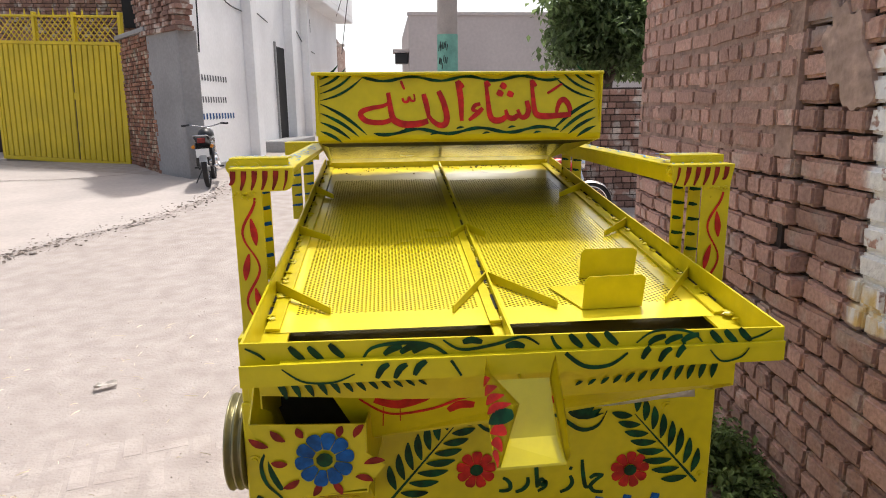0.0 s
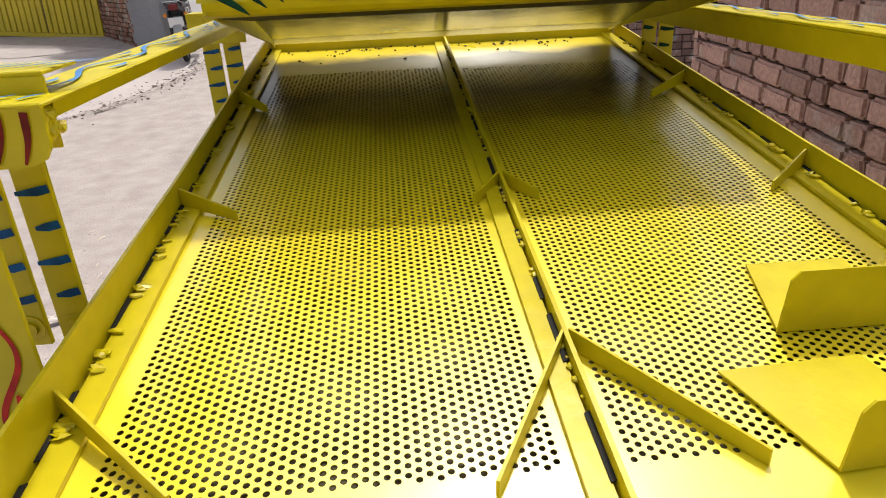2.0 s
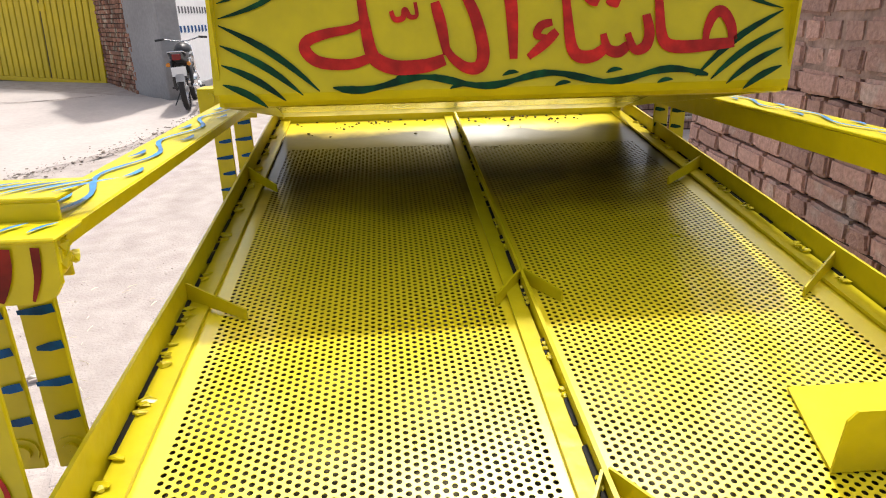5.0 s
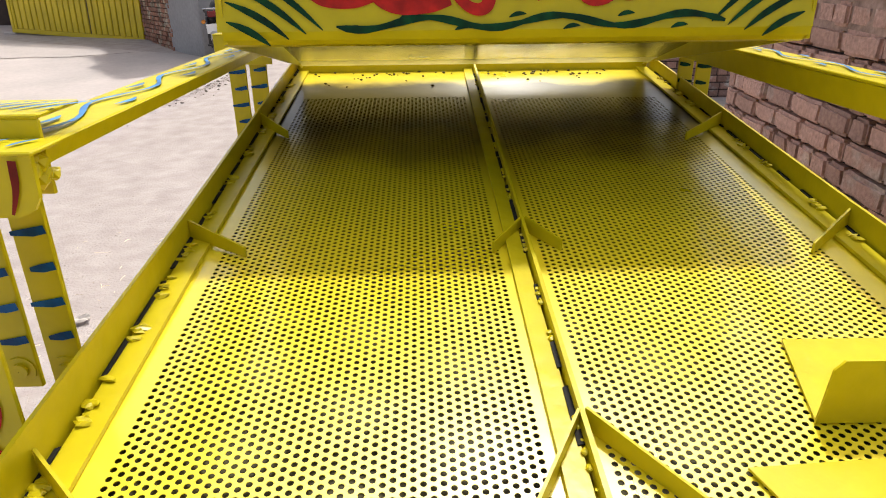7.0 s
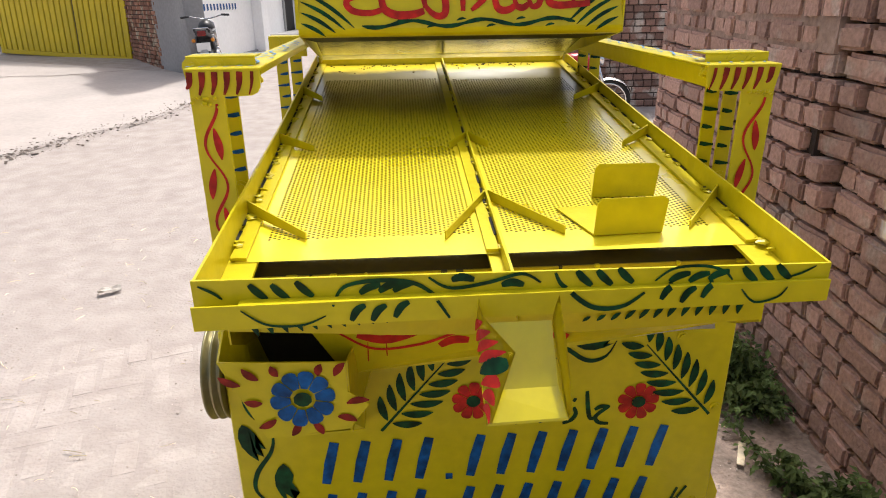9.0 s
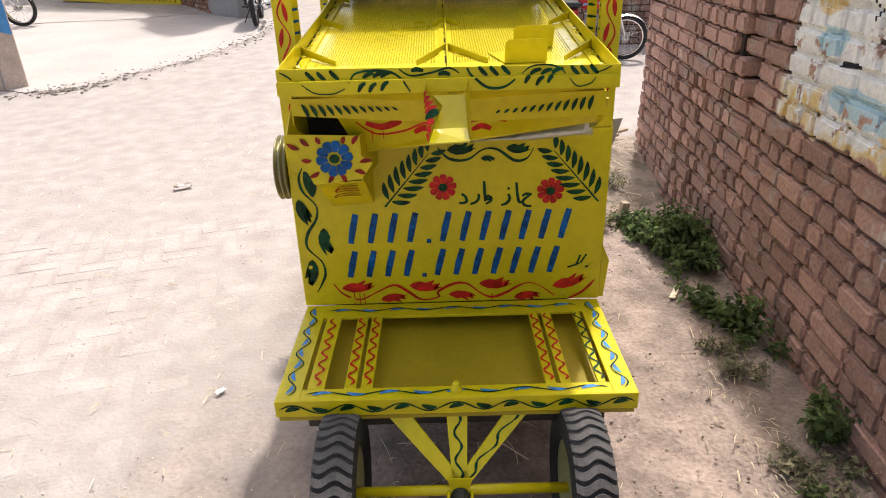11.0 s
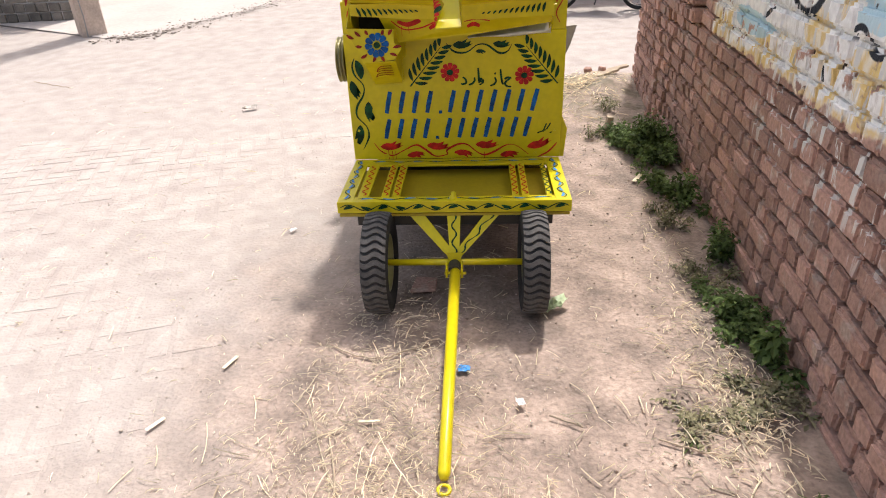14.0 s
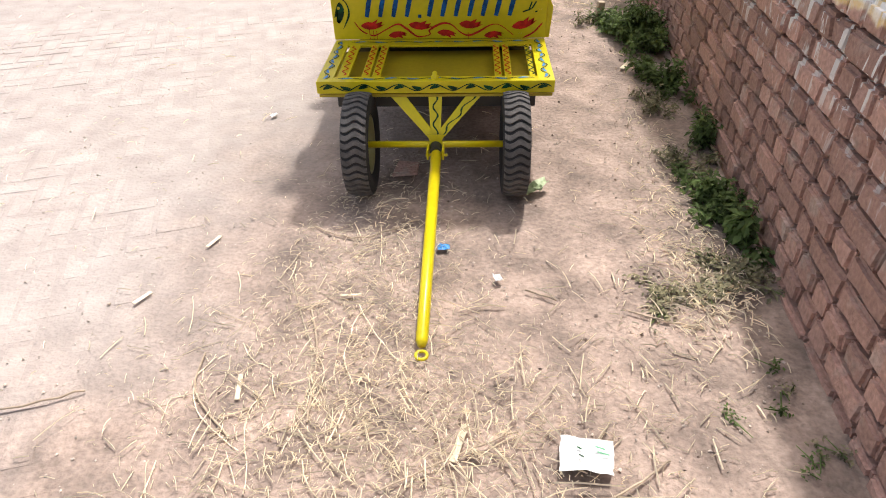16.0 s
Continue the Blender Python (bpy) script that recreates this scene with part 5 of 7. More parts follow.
part("painted_pointing", box(0.021, 0.05, -3.5, 2.4, 0.865, LOW_H - 0.01, 0), WALLMORTAR, wall)
MUD = mat("smeared_mud_mortar", (0.34, 0.235, 0.19), 0.95, vary=0.3, scale=9, bump=0.012, bscale=45, spec=0.2)
part("mud_pointing", box(-0.0385, 0.05, 2.8, 4.59, 1.34, WALL_H, 0), MUD, wall)
bm = bmesh.new()
ring = []
for i in range(40):
    a = 2 * math.pi * i / 40
    r = 1 + 0.6 * noise.noise((2.6 * math.cos(a), 2.2 * math.sin(a), 3))
    s, z = 2.56 + 0.1 * r * math.cos(a) + 0.06 * r * math.sin(a), 1.68 + 0.17 * r * math.sin(a)
    ring.append((s, z, 0.0 - 0.05 * max(0.0, min(1.0, (s - 2.4) / 0.42))))
front, back = [bm.verts.new((x, s, z)) for s, z, x in ring], [bm.verts.new((0.03, s, z)) for s, z, x in ring]
hub = bm.verts.new((-0.026, 2.56, 1.68))
for i in range(40):
    j = (i + 1) % 40
    bm.faces.new((front[i], front[j], hub))
    bm.faces.new((front[j], front[i], back[i], back[j]))
part("plaster_patch", bm, mat("grey_plaster_smear", (0.4, 0.285, 0.235), 0.93, vary=0.3, scale=11, bump=0.01, bscale=35), wall, "grey plaster smeared over the bricks")
part("mortar_core", box(-0.012, 0.05, 2.85, 4.58, 0.8, WALL_H, 0), WALLMORTAR, wall)
COURSE, JOINT = 0.0885, 0.0085
rows = lay(8.08, WALL_H + 0.05, COURSE, 0.232, JOINT, 5)
rows = [(s - 3.5, z - 0.06, l) for s, z, l in rows]
rows = [(s, z, l) if s + l / 2 < 4.6 else (s - l / 2 + (4.6 - s + l / 2) / 2, z, 4.6 - s + l / 2) for s, z, l in rows if 4.6 - s + l / 2 > 0.04 and (z < LOW_H or s > STEP + l / 2)]
LONG = [brick_mesh(0.226, COURSE - JOINT, 0.1, 20 + i) for i in range(7)]
SHORT = [brick_mesh(0.108, COURSE - JOINT, 0.1, 40 + i) for i in range(7)]
for me in LONG + SHORT:
    me.materials.append(WALLBRICK)
rng = random.Random(11)
near = [r for r in rows if 0.1 < r[0] < 2.3 and r[1] < 1.25][:300]
rest = [r for r in rows if r not in near]
for s, z, l in near:
    me = rng.choice(LONG if l > 0.16 else SHORT)
    ob = new("brick", me)
    ob.parent = wall
    ob.matrix_basis = brick_place(s, z, l, rng)
verts, faces = [], []
for s, z, l in rest:
    me = rng.choice(LONG if l > 0.16 else SHORT)
    m = brick_place(s, z, l, rng)
    k = len(verts)
    verts += [tuple(m @ v.co) for v in me.vertices]
    faces += [tuple(k + i for i in p.vertices) for p in me.polygons]
me = bpy.data.meshes.new("brickwork")
me.from_pydata(verts, [], faces)
tagged(part("brickwork", me, WALLBRICK, wall), kind="stuff")
# the wall's end, turned towards the lane
end_rows = lay(0.3, WALL_H + 0.05, COURSE, 0.226, JOINT, 9)
end = part("brickwork", joined_bricks([(s, z - 0.06, l) for s, z, l in ((max(s - l / 2, 0.0) / 2 + min(s + l / 2, 0.29) / 2, z, min(s + l / 2, 0.29) - max(s - l / 2, 0.0)) for s, z, l in end_rows) if l > 0.03], COURSE, 0.05, JOINT, 3), WALLBRICK, wall)
end.matrix_basis = pose(-0.045, 4.61, 0, 0, 0, -90)
tagged(end, kind="stuff")

# ---- earth heaped at the wall's end, with rubble ----
bm = bmesh.new()
bmesh.ops.create_grid(bm, x_segments=48, y_segments=48, size=1)
for v in bm.verts:
    r = min(1, math.hypot(v.co.x, v.co.y))
    h = 0.15 * (0.5 + 0.5 * math.cos(math.pi * r)) * (0.8 + 0.5 * noise.noise((v.co.x * 3, v.co.y * 3, 2))) + 0.035 * noise.noise((v.co.x * 9, v.co.y * 9, 6)) * (1 - r) - 0.02
    v.co = Vector((v.co.x * 0.85, v.co.y * 0.95, h))
heap = part("earth_heap", bm, mat("loose_brown_earth", (0.3, 0.235, 0.19), 0.95, vary=0.32, scale=7, bump=0.02, bscale=24, second=(0.2, 0.165, 0.12), amount=0.4), None, "low heap of dusty earth against the wall's end", True)
heap.location = (2.2, 4.4, 0)
tagged(heap, category="earth", kind="structure")
for i in range(6):
    b = new("rubble_brick", SHORT[i % 7])
    b.matrix_world = pose(2.05 + rng.uniform(-0.35, 0.2), 4.5 + rng.uniform(-0.5, 0.4), 0.05 + rng.uniform(0, 0.04), rng.uniform(-15, 15), rng.uniform(60, 100), rng.uniform(0, 180)) @ Matrix.Diagonal((0.5, 0.6, 0.55, 1))
    tagged(b, "broken brick lying on the earth heap", "brick", "rubble on the heap")

# ---- low wall across the lane ----
far_wall = part("wall_far", box(1.2, 7.5, 8.95, 9.2, 0.0, 1.76, 0), MORTAR, None, "low weathered brick wall across the lane")
tagged(far_wall, category="wall", kind="structure")
PALEBRICK = mat("pale_dusty_brick", (0.26, 0.15, 0.115), 0.93, vary=0.3, scale=5, bump=0.006, bscale=50, island=0.35, second=(0.42, 0.36, 0.31), amount=0.35)
fr_rows = [(s, z + 0.1, l) for s, z, l in lay(6.2, 1.62, 0.082, 0.226, 0.012, 21)]
fb_ = part("brickwork", joined_bricks(fr_rows, 0.082, 0.05, 0.012, 8), PALEBRICK, far_wall)
fb_.matrix_basis = pose(7.45, 8.93, 0, 0, 0, 90)
tagged(fb_, kind="stuff")

# ---- house with the yellow gate ----
G1, G0, P1, P2 = Vector((-4.56, 14.72, 0.44)), Vector((-7.6, 15.68, 0.65)), Vector((-3.5, 13.2, 0.37)), Vector((-2.66, 12.24, 0.33))


def facing(a, b, z):
    """A frame with its origin at a, x along a to b, y away from the lane."""
    d = (b - a)
    return Matrix.Translation((a.x, a.y, z)) @ Matrix.Rotation(math.atan2(d.y, d.x), 4, "Z")


gate = thing("gate", "tall yellow ribbed sheet-metal double gate with a lattice top, closed", "gate")
gate.matrix_world = facing(G0, G1, 0.5) @ pose(0, 0, 0, 0, 2.6, 0)
GL = (Vector((G1.x, G1.y)) - Vector((G0.x, G0.y))).length
tagged(part("gate_sill", box(-0.3, GL + 0.1, 0.0, 0.3, -0.5, 0.01, 0.02), CONCRETE, gate))
# darkened yellow paints the shade between the ribs into the sheet
part("gate_sheet", box(0, GL, 0, 0.03, 0.06, 2.5, 0), RECESSYELLOW, gate)
n = 23
RIB = mesh_of(box(-0.058, 0.058, -0.035, 0.0, 0.1, 2.46, 0.012), "rib")
for i in range(n):
    r = part("rib", RIB, YELLOW2, gate)
    r.location = ((i + 0.5) * GL / n, 0, 0)
for z0, z1 in ((0.02, 0.1), (2.46, 2.52), (3.0, 3.04)):
    part("gate_rail", box(0, GL, -0.045, 0.04, z0, z1, 0.005), YELLOW2, gate)
for x in (0.0, GL * 0.34, GL * 0.64, GL - 0.06):
    part("gate_stile", box(x, x + 0.07, -0.05, 0.045, 0.02 if x in (0.0, GL - 0.06) else 2.5, 3.1, 0.005), YELLOW2, gate)
bm = bmesh.new()
for i in range(int(GL / 0.13) + 4):
    for s in (-1, 1):
        x = i * 0.13 - 0.2
        a, b = Vector((x, 0.01 * s, 2.5)), Vector((x + s * 0.5, 0.01 * s, 3.02))
        if 0 < a.x < GL and 0 < b.x < GL:
            tube([a, b], 0.011, 4, bm)
part("lattice", bm, YELLOW2, gate)
for i in range(9):
    part("spike", tube([(0.2 + i * (GL - 0.4) / 8, 0, 3.03), (0.2 + i * (GL - 0.4) / 8, 0, 3.17)], 0.02, 6, taper=[0.025, 0.004]), YELLOW2, gate)
part("bolt_lock", box(GL * 0.62, GL * 0.66, -0.07, -0.03, 1.35, 1.5, 0.006), YELLOW2, gate)
part("wicket_frame", box(GL * 0.615, GL * 0.62, -0.04, -0.03, 0.1, 2.46, 0.001), BLACK, gate)

pillar = part("gate_pillar", box(0.0, 1.9, 0.03, 0.6, -0.2, 2.5, 0), MORTAR, None, "brick gate pillar with crumbling lower courses")
pillar.matrix_world = facing(G1, P1, 0.42)
tagged(pillar, category="pillar", kind="structure")
pb = part("brickwork", joined_bricks([(s, z - 0.15, l) for s, z, l in lay(1.85, 2.6, 0.078, 0.22, 0.012, 31)], 0.078, 0.05, 0.012, 12, 0.012), mat("pillar_brick", (0.27, 0.13, 0.085), 0.93, vary=0.3, scale=6, bump=0.006, island=0.4, second=(0.36, 0.3, 0.22), amount=0.3), pillar)
pb.matrix_basis = pose(1.88, 0.0, 0, 0, 0, 90)
tagged(pb, kind="stuff")
part("coping", box(-0.05, 1.95, -0.06, 0.6, 2.5, 2.58, 0.01), GREYPLASTER, pillar)
corner = part("wall_corner", box(0.0, 1.28, 0.0, 0.35, -0.2, 2.5, 0.02), GREYPLASTER, None, "smooth grey cement-plastered corner wall")
corner.matrix_world = facing(P1, P2, 0.36)
tagged(corner, category="wall", kind="structure")
cb = part("brickwork", joined_bricks([(s, z + 2.48, l) for s, z, l in lay(1.3, 1.45, 0.085, 0.22, 0.012, 33)], 0.085, 0.3, 0.012, 14, 0.03), PALEBRICK, corner)
cb.matrix_basis = pose(1.28, -0.05, 0, 0, 0, 90)
tagged(cb, kind="stuff")
pb2 = part("brickwork", joined_bricks([(s, z + 2.58, l) for s, z, l in lay(0.95, 1.35, 0.085, 0.22, 0.012, 35)], 0.085, 0.3, 0.012, 16, 0.03), PALEBRICK, pillar)
pb2.matrix_basis = pose(1.88, 0.12, 0, 0, 0, 90)
tagged(pb2, kind="stuff")

# brick upper storey behind the pillar
upper_house = part("house_behind", box(-9.5, -2.6, 17.4, 24, 0.4, 5.5, 0), MORTAR, None, "unplastered brick house behind the gate, dark opening in it")
tagged(upper_house, category="house")
ub = part("brickwork", joined_bricks([(s, z + 2.4, l) for s, z, l in lay(7.0, 3.1, 0.085, 0.23, 0.014, 41)], 0.085, 0.05, 0.014, 15), PALEBRICK, upper_house)
ub.matrix_basis = pose(-2.35, 17.37, 0, 0, 0, 90)
tagged(ub, kind="stuff")
part("dark_opening", box(-5.35, -4.75, 17.3, 17.36, 3.45, 4.6, 0.01), DARK, upper_house)

FADED = mat("faded_black_paint", (0.12, 0.12, 0.13), 0.8, vary=0.4, scale=8)
# ---- white house along the lane ----
W0, W1 = Vector((-2.66, 12.28, 0)), Vector((-0.95, 26.3, 0))
white = part("house_white", prism([(0.02, 0.0, -0.2), (3.4, 0.0, -0.2), (3.4, 0.5, -0.2), (0.45, 0.5, -0.2)], (0, 0, 4.4)), WHITEWALL, None, "whitewashed house with a dark doorway and a balcony")
white.matrix_world = facing(W0, W1, 0.35)
tagged(white, category="house")
part("far_bay", box(3.4, 14.2, 0.0, 0.5, -0.2, 5.6, 0), WHITEWALL, white)
for x, w, z1 in ((3.35, 0.42, 5.6), (6.75, 0.5, 5.6), (8.6, 0.3, 5.6)):
    part("pilaster", box(x, x + w, -0.22, 0.0, -0.1, z1, 0.01), WHITEWALL, white)
part("doorway", box(5.75, 6.6, -0.02, 0.05, 0.42, 2.75, 0.01), DARK, white)
part("door_frame", box(5.68, 5.75, -0.05, 0.05, 0.4, 2.85, 0.005), GREYPLASTER, white)
part("step", box(4.2, 7.2, -0.6, 0.0, -0.1, 0.42, 0.02), GREYPLASTER, white)
bal = part("balcony", box(8.2, 14.4, -0.62, 0.0, 4.3, 4.5, 0.02), WHITEWALL, white)
part("balcony_wall", box(8.2, 14.4, -0.62, -0.52, 4.5, 5.5, 0.02), WHITEWALL, bal)
part("vent", box(9.6, 9.8, -0.03, 0.02, 3.5, 3.9, 0.01), DARK, white)
part("plinth", box(0, 4.2, -0.05, 0.0, -0.2, 0.16, 0.01), GREYPLASTER, white)
for z, l, material in ((1.78, 1.9, FADED), (1.38, 1.8, FADED), (1.07, 2.2, BLUE_P)):
    for k in range(14):
        x0 = 0.3 + k * l / 14
        part("painted_bar", paint([[(x0, z - 0.02, 0.12), (x0 + l / 14 * 0.5, z - 0.01, 0.1)]], lambda u, v: Vector((u, -0.004, v))), material, white)
for pts in (((0.8, 4.4), (0.85, 3.2), (0.78, 2.2)), ((1.6, 3.6), (2.4, 3.3), (3.3, 3.25)), ((4.0, 3.4), (5.2, 3.25)), ((8.0, 3.35), (9.0, 3.0), (10.2, 2.9))):
    part("cable", tube([(x, -0.03, z) for x, z in smooth_line(pts, 5)], 0.014, 5), BLACK, white)
# a house further on, beyond a gap
h2 = part("house_far", box(-2.0, -1.0, 27.5, 33, 1.0, 4.2, 0), PALEBRICK, None, "small brown brick house at the lane's end")
tagged(h2, category="house")
part("ledge", box(-1.2, -0.7, 27.2, 27.5, 3.9, 4.0, 0.02), CONCRETE, h2)

# ---- grey building, pole and cables ahead ----
greyb = part("house_grey", box(1.56, 11.5, 20.0, 27, 0.3, 4.15, 0), FARWALL, None, "plain grey-brown rendered building, flat roof")
tagged(greyb, category="building")
part("parapet", box(1.52, 11.55, 19.95, 20.1, 4.1, 4.2, 0.01), FARWALL, greyb)
part("ledge", box(1.1, 1.56, 20.2, 20.8, 3.1, 3.2, 0.01), FARWALL, greyb)
part("ledge_box", box(1.16, 1.54, 20.3, 20.8, 2.8, 3.1, 0.02), BLACK, greyb)
pole = thing("utility_pole", "round concrete utility pole with a pale green poster wrapped round it", "pole", (1.73, 10.3, 0.24))
part("shaft", tube([(0, 0, -0.3), (0, 0, 3.0), (0.03, 0, 7.5)], 0.15, 20, taper=[0.155, 0.145, 0.11]), CONCRETE, pole, "", True)
part("poster", lathe([(1.5, 0.153), (2.32, 0.151)], "z", 20), mat("green_poster", (0.2, 0.45, 0.36), 0.8, vary=0.2, scale=8), pole, "faded green printed poster", True)
bm = bmesh.new()
for i in range(14):
    a = radians(-150 + 8 * (i % 7) + rng.uniform(-2, 2))
    z = 1.85 + 0.2 * (i // 7) + rng.uniform(-0.05, 0.1)
    r = 0.155
    tube([(r * math.cos(a), r * math.sin(a), z), (r * math.cos(a + 0.08), r * math.sin(a + 0.08), z + 0.09)], 0.006, 4, bm)
part("print_marks", bm, BLACK, pole)
wires = ((((-1.0, 24, 6.6), (1.78, 10.3, 6.9))), ((-0.5, 22, 3.2), (0.1, 20, 6.2), (0.3, 18, 9.0)), ((-0.75, 24, 4.6), (0.05, 20, 5.6), (0.2, 17, 9.0)))
for w in wires:
    tagged(part("overhead_cable", tube(w, 0.012, 5), BLACK, None, "thin black overhead cable"), category="cable")

# ---- square pole at the lane's left ----
sq = thing("concrete_post", "square tan concrete post with a chipped blue painted face", "post", (-3.98, 7.42, 0.1), 40)
POSTTAN = mat("tan_concrete", (0.5, 0.4, 0.33), 0.92, vary=0.16, scale=5, bump=0.006, bscale=40, spec=0.2)
part("shaft", prism([(-0.15, -0.15, -0.25), (0.15, -0.15, -0.25), (0.15, 0.15, -0.25), (-0.15, 0.15, -0.25)], (-0.05, 0.03, 5.2), 0.012), POSTTAN, sq)
part("painted_face", prism([(-0.145, -0.1545, 0.6), (-0.06, -0.1545, 0.57), (0.02, -0.1545, 0.62), (0.13, -0.1545, 0.58), (0.12, -0.1505, 1.7), (-0.155, -0.1505, 1.7)], (0, 0.006, 0)), mat("blue_band_paint", (0.06, 0.24, 0.5), 0.7, vary=0.25, scale=12), sq, "chipped blue paint")
part("crack", prism([(-0.09, -0.1535, -0.1), (-0.078, -0.1535, 0.25), (-0.095, -0.152, 0.56), (-0.104, -0.152, 0.56), (-0.092, -0.1535, 0.25), (-0.105, -0.1535, -0.1)], (0, 0.004, 0)), GREYPLASTER, sq)

# ---- old wall at the left with peeling plaster ----
lw = part("wall_left", box(0, 6, 0, 0.35, -0.2, 1.9, 0.01), mat("peeling_plaster", (0.45, 0.43, 0.42), 0.9, vary=0.25, scale=2.5, bump=0.008, second=(0.2, 0.17, 0.15), amount=0.45), None, "old wall of peeling grey plaster")
lw.matrix_world = facing(Vector((-10.7, 7.6, 0)), Vector((-4.82, 8.36, 0)), 0.12)
tagged(lw, category="wall", kind="structure")
stone_rows = lay(6, 0.5, 0.13, 0.3, 0.02, 61)
lb = part("stonework", joined_bricks([(s, z - 0.1, l) for s, z, l in stone_rows], 0.13, 0.06, 0.02, 17, 0.02), mat("dark_stone", (0.16, 0.14, 0.12), 0.9, vary=0.3, scale=6, bump=0.01, island=0.4), lw)
lb.matrix_basis = pose(6.0, -0.03, 0, 0, 0, 90)
tagged(lb, kind="stuff")

# ---- concrete apron before the gate ----
APRON = mat("worn_concrete_apron", (0.44, 0.39, 0.36), 0.9, vary=0.1, scale=1.2, bump=0.006, bscale=18)
edge_pts = smooth_line([(-3.64, 7.1), (-3.15, 7.3), (-2.8, 7.95), (-2.35, 8.75), (-2.05, 9.7), (-1.9, 10.7), (-1.95, 12.0)], 6)
bm = bmesh.new()
top_v, low_v, far_v = [], [], []
for x, y in edge_pts:
    w = 0.09 * noise.noise((x * 2.3, y * 2.3, 1)) + 0.05 * noise.noise((x * 7, y * 7, 1))
    z = ground_z(x, y)
    low_v.append(bm.verts.new((x + w, y, z - 0.03)))
    top_v.append(bm.verts.new((x + w - 0.03, y + 0.01, z + 0.004)))
    far_v.append([bm.verts.new((x + w - d * (8 - 0.2 * x), y + d * 4.2, ground_z(0, y + d * 4.2) + 0.012)) for d in (0.15, 0.4, 0.7, 1.0)])
for i in range(len(edge_pts) - 1):
    chain_a, chain_b = [low_v[i], top_v[i], *far_v[i]], [low_v[i + 1], top_v[i + 1], *far_v[i + 1]]
    for k in range(5):
        bm.faces.new((chain_a[k], chain_b[k], chain_b[k + 1], chain_a[k + 1]))
apron = part("apron", bm, APRON, None, "dusty worn concrete apron with a cracked edge")
tagged(apron, category="pavement", kind="structure")
CRACK = mat("dirt_filled_crack", (0.2, 0.165, 0.14), 0.95, vary=0.3, scale=8)
bm = bmesh.new()
for line in (smooth_line([(-7.6, 12.1), (-5.85, 12.41), (-4.94, 12.47), (-3.88, 12.98)], 6), smooth_line([(-3.5, 7.08), (-3.05, 7.27), (-2.7, 7.92), (-2.25, 8.73), (-1.96, 9.68), (-1.82, 10.7)], 8)):
    prev = None
    for x, y in line:
        wd = 0.03 + 0.34 * max(0.0, noise.noise((x * 2.6, y * 2.6, 4))) + 0.06 * abs(noise.noise((x * 9, y * 9, 2)))
        o = 0.05 * noise.noise((x * 4, y * 4, 9))
        z = ground_z(x, y) + (0.018 if x < -3.3 and y > 11 else 0.011)
        cur = [bm.verts.new((x + o, y + o - wd / 2, z)), bm.verts.new((x + o + wd * 0.4, y + o + wd / 2, z))]
        if prev:
            bm.faces.new((prev[0], prev[1], cur[1], cur[0]))
        prev = cur
rc = random.Random(91)
for k in range(1100):
    u = rc.random() ** 1.3 * (len(edge_pts) - 2)
    (x, y), (x2, y2) = edge_pts[int(u)], edge_pts[int(u) + 1]
    x, y = x + (x2 - x) * (u % 1) + rc.gauss(0.06, 0.13), y + (y2 - y) * (u % 1) + rc.gauss(0, 0.16)
    r = 0.004 + 0.018 * rc.random() ** 5
    for v in bmesh.ops.create_icosphere(bm, subdivisions=1, radius=r)["verts"]:
        v.co = Vector((v.co.x * rc.uniform(0.7, 1.6) + x, v.co.y * rc.uniform(0.7, 1.4) + y, v.co.z * 0.5 + ground_z(x, y) + 0.006))
ob = part("dirt_line", bm, CRACK, None, "dark line of dirt and litter along the cracked apron edge")
tagged(ob, category="crack", kind="structure")


# ---- motorcycles ----
CHROME = mat("chrome", (0.7, 0.7, 0.7), 0.15, 1.0, vary=0.05)
ALLOY = mat("grey_alloy", (0.4, 0.4, 0.4), 0.4, 0.8, vary=0.1)
LAMP_RED = mat("red_lens", (0.14, 0.008, 0.008), 0.2)


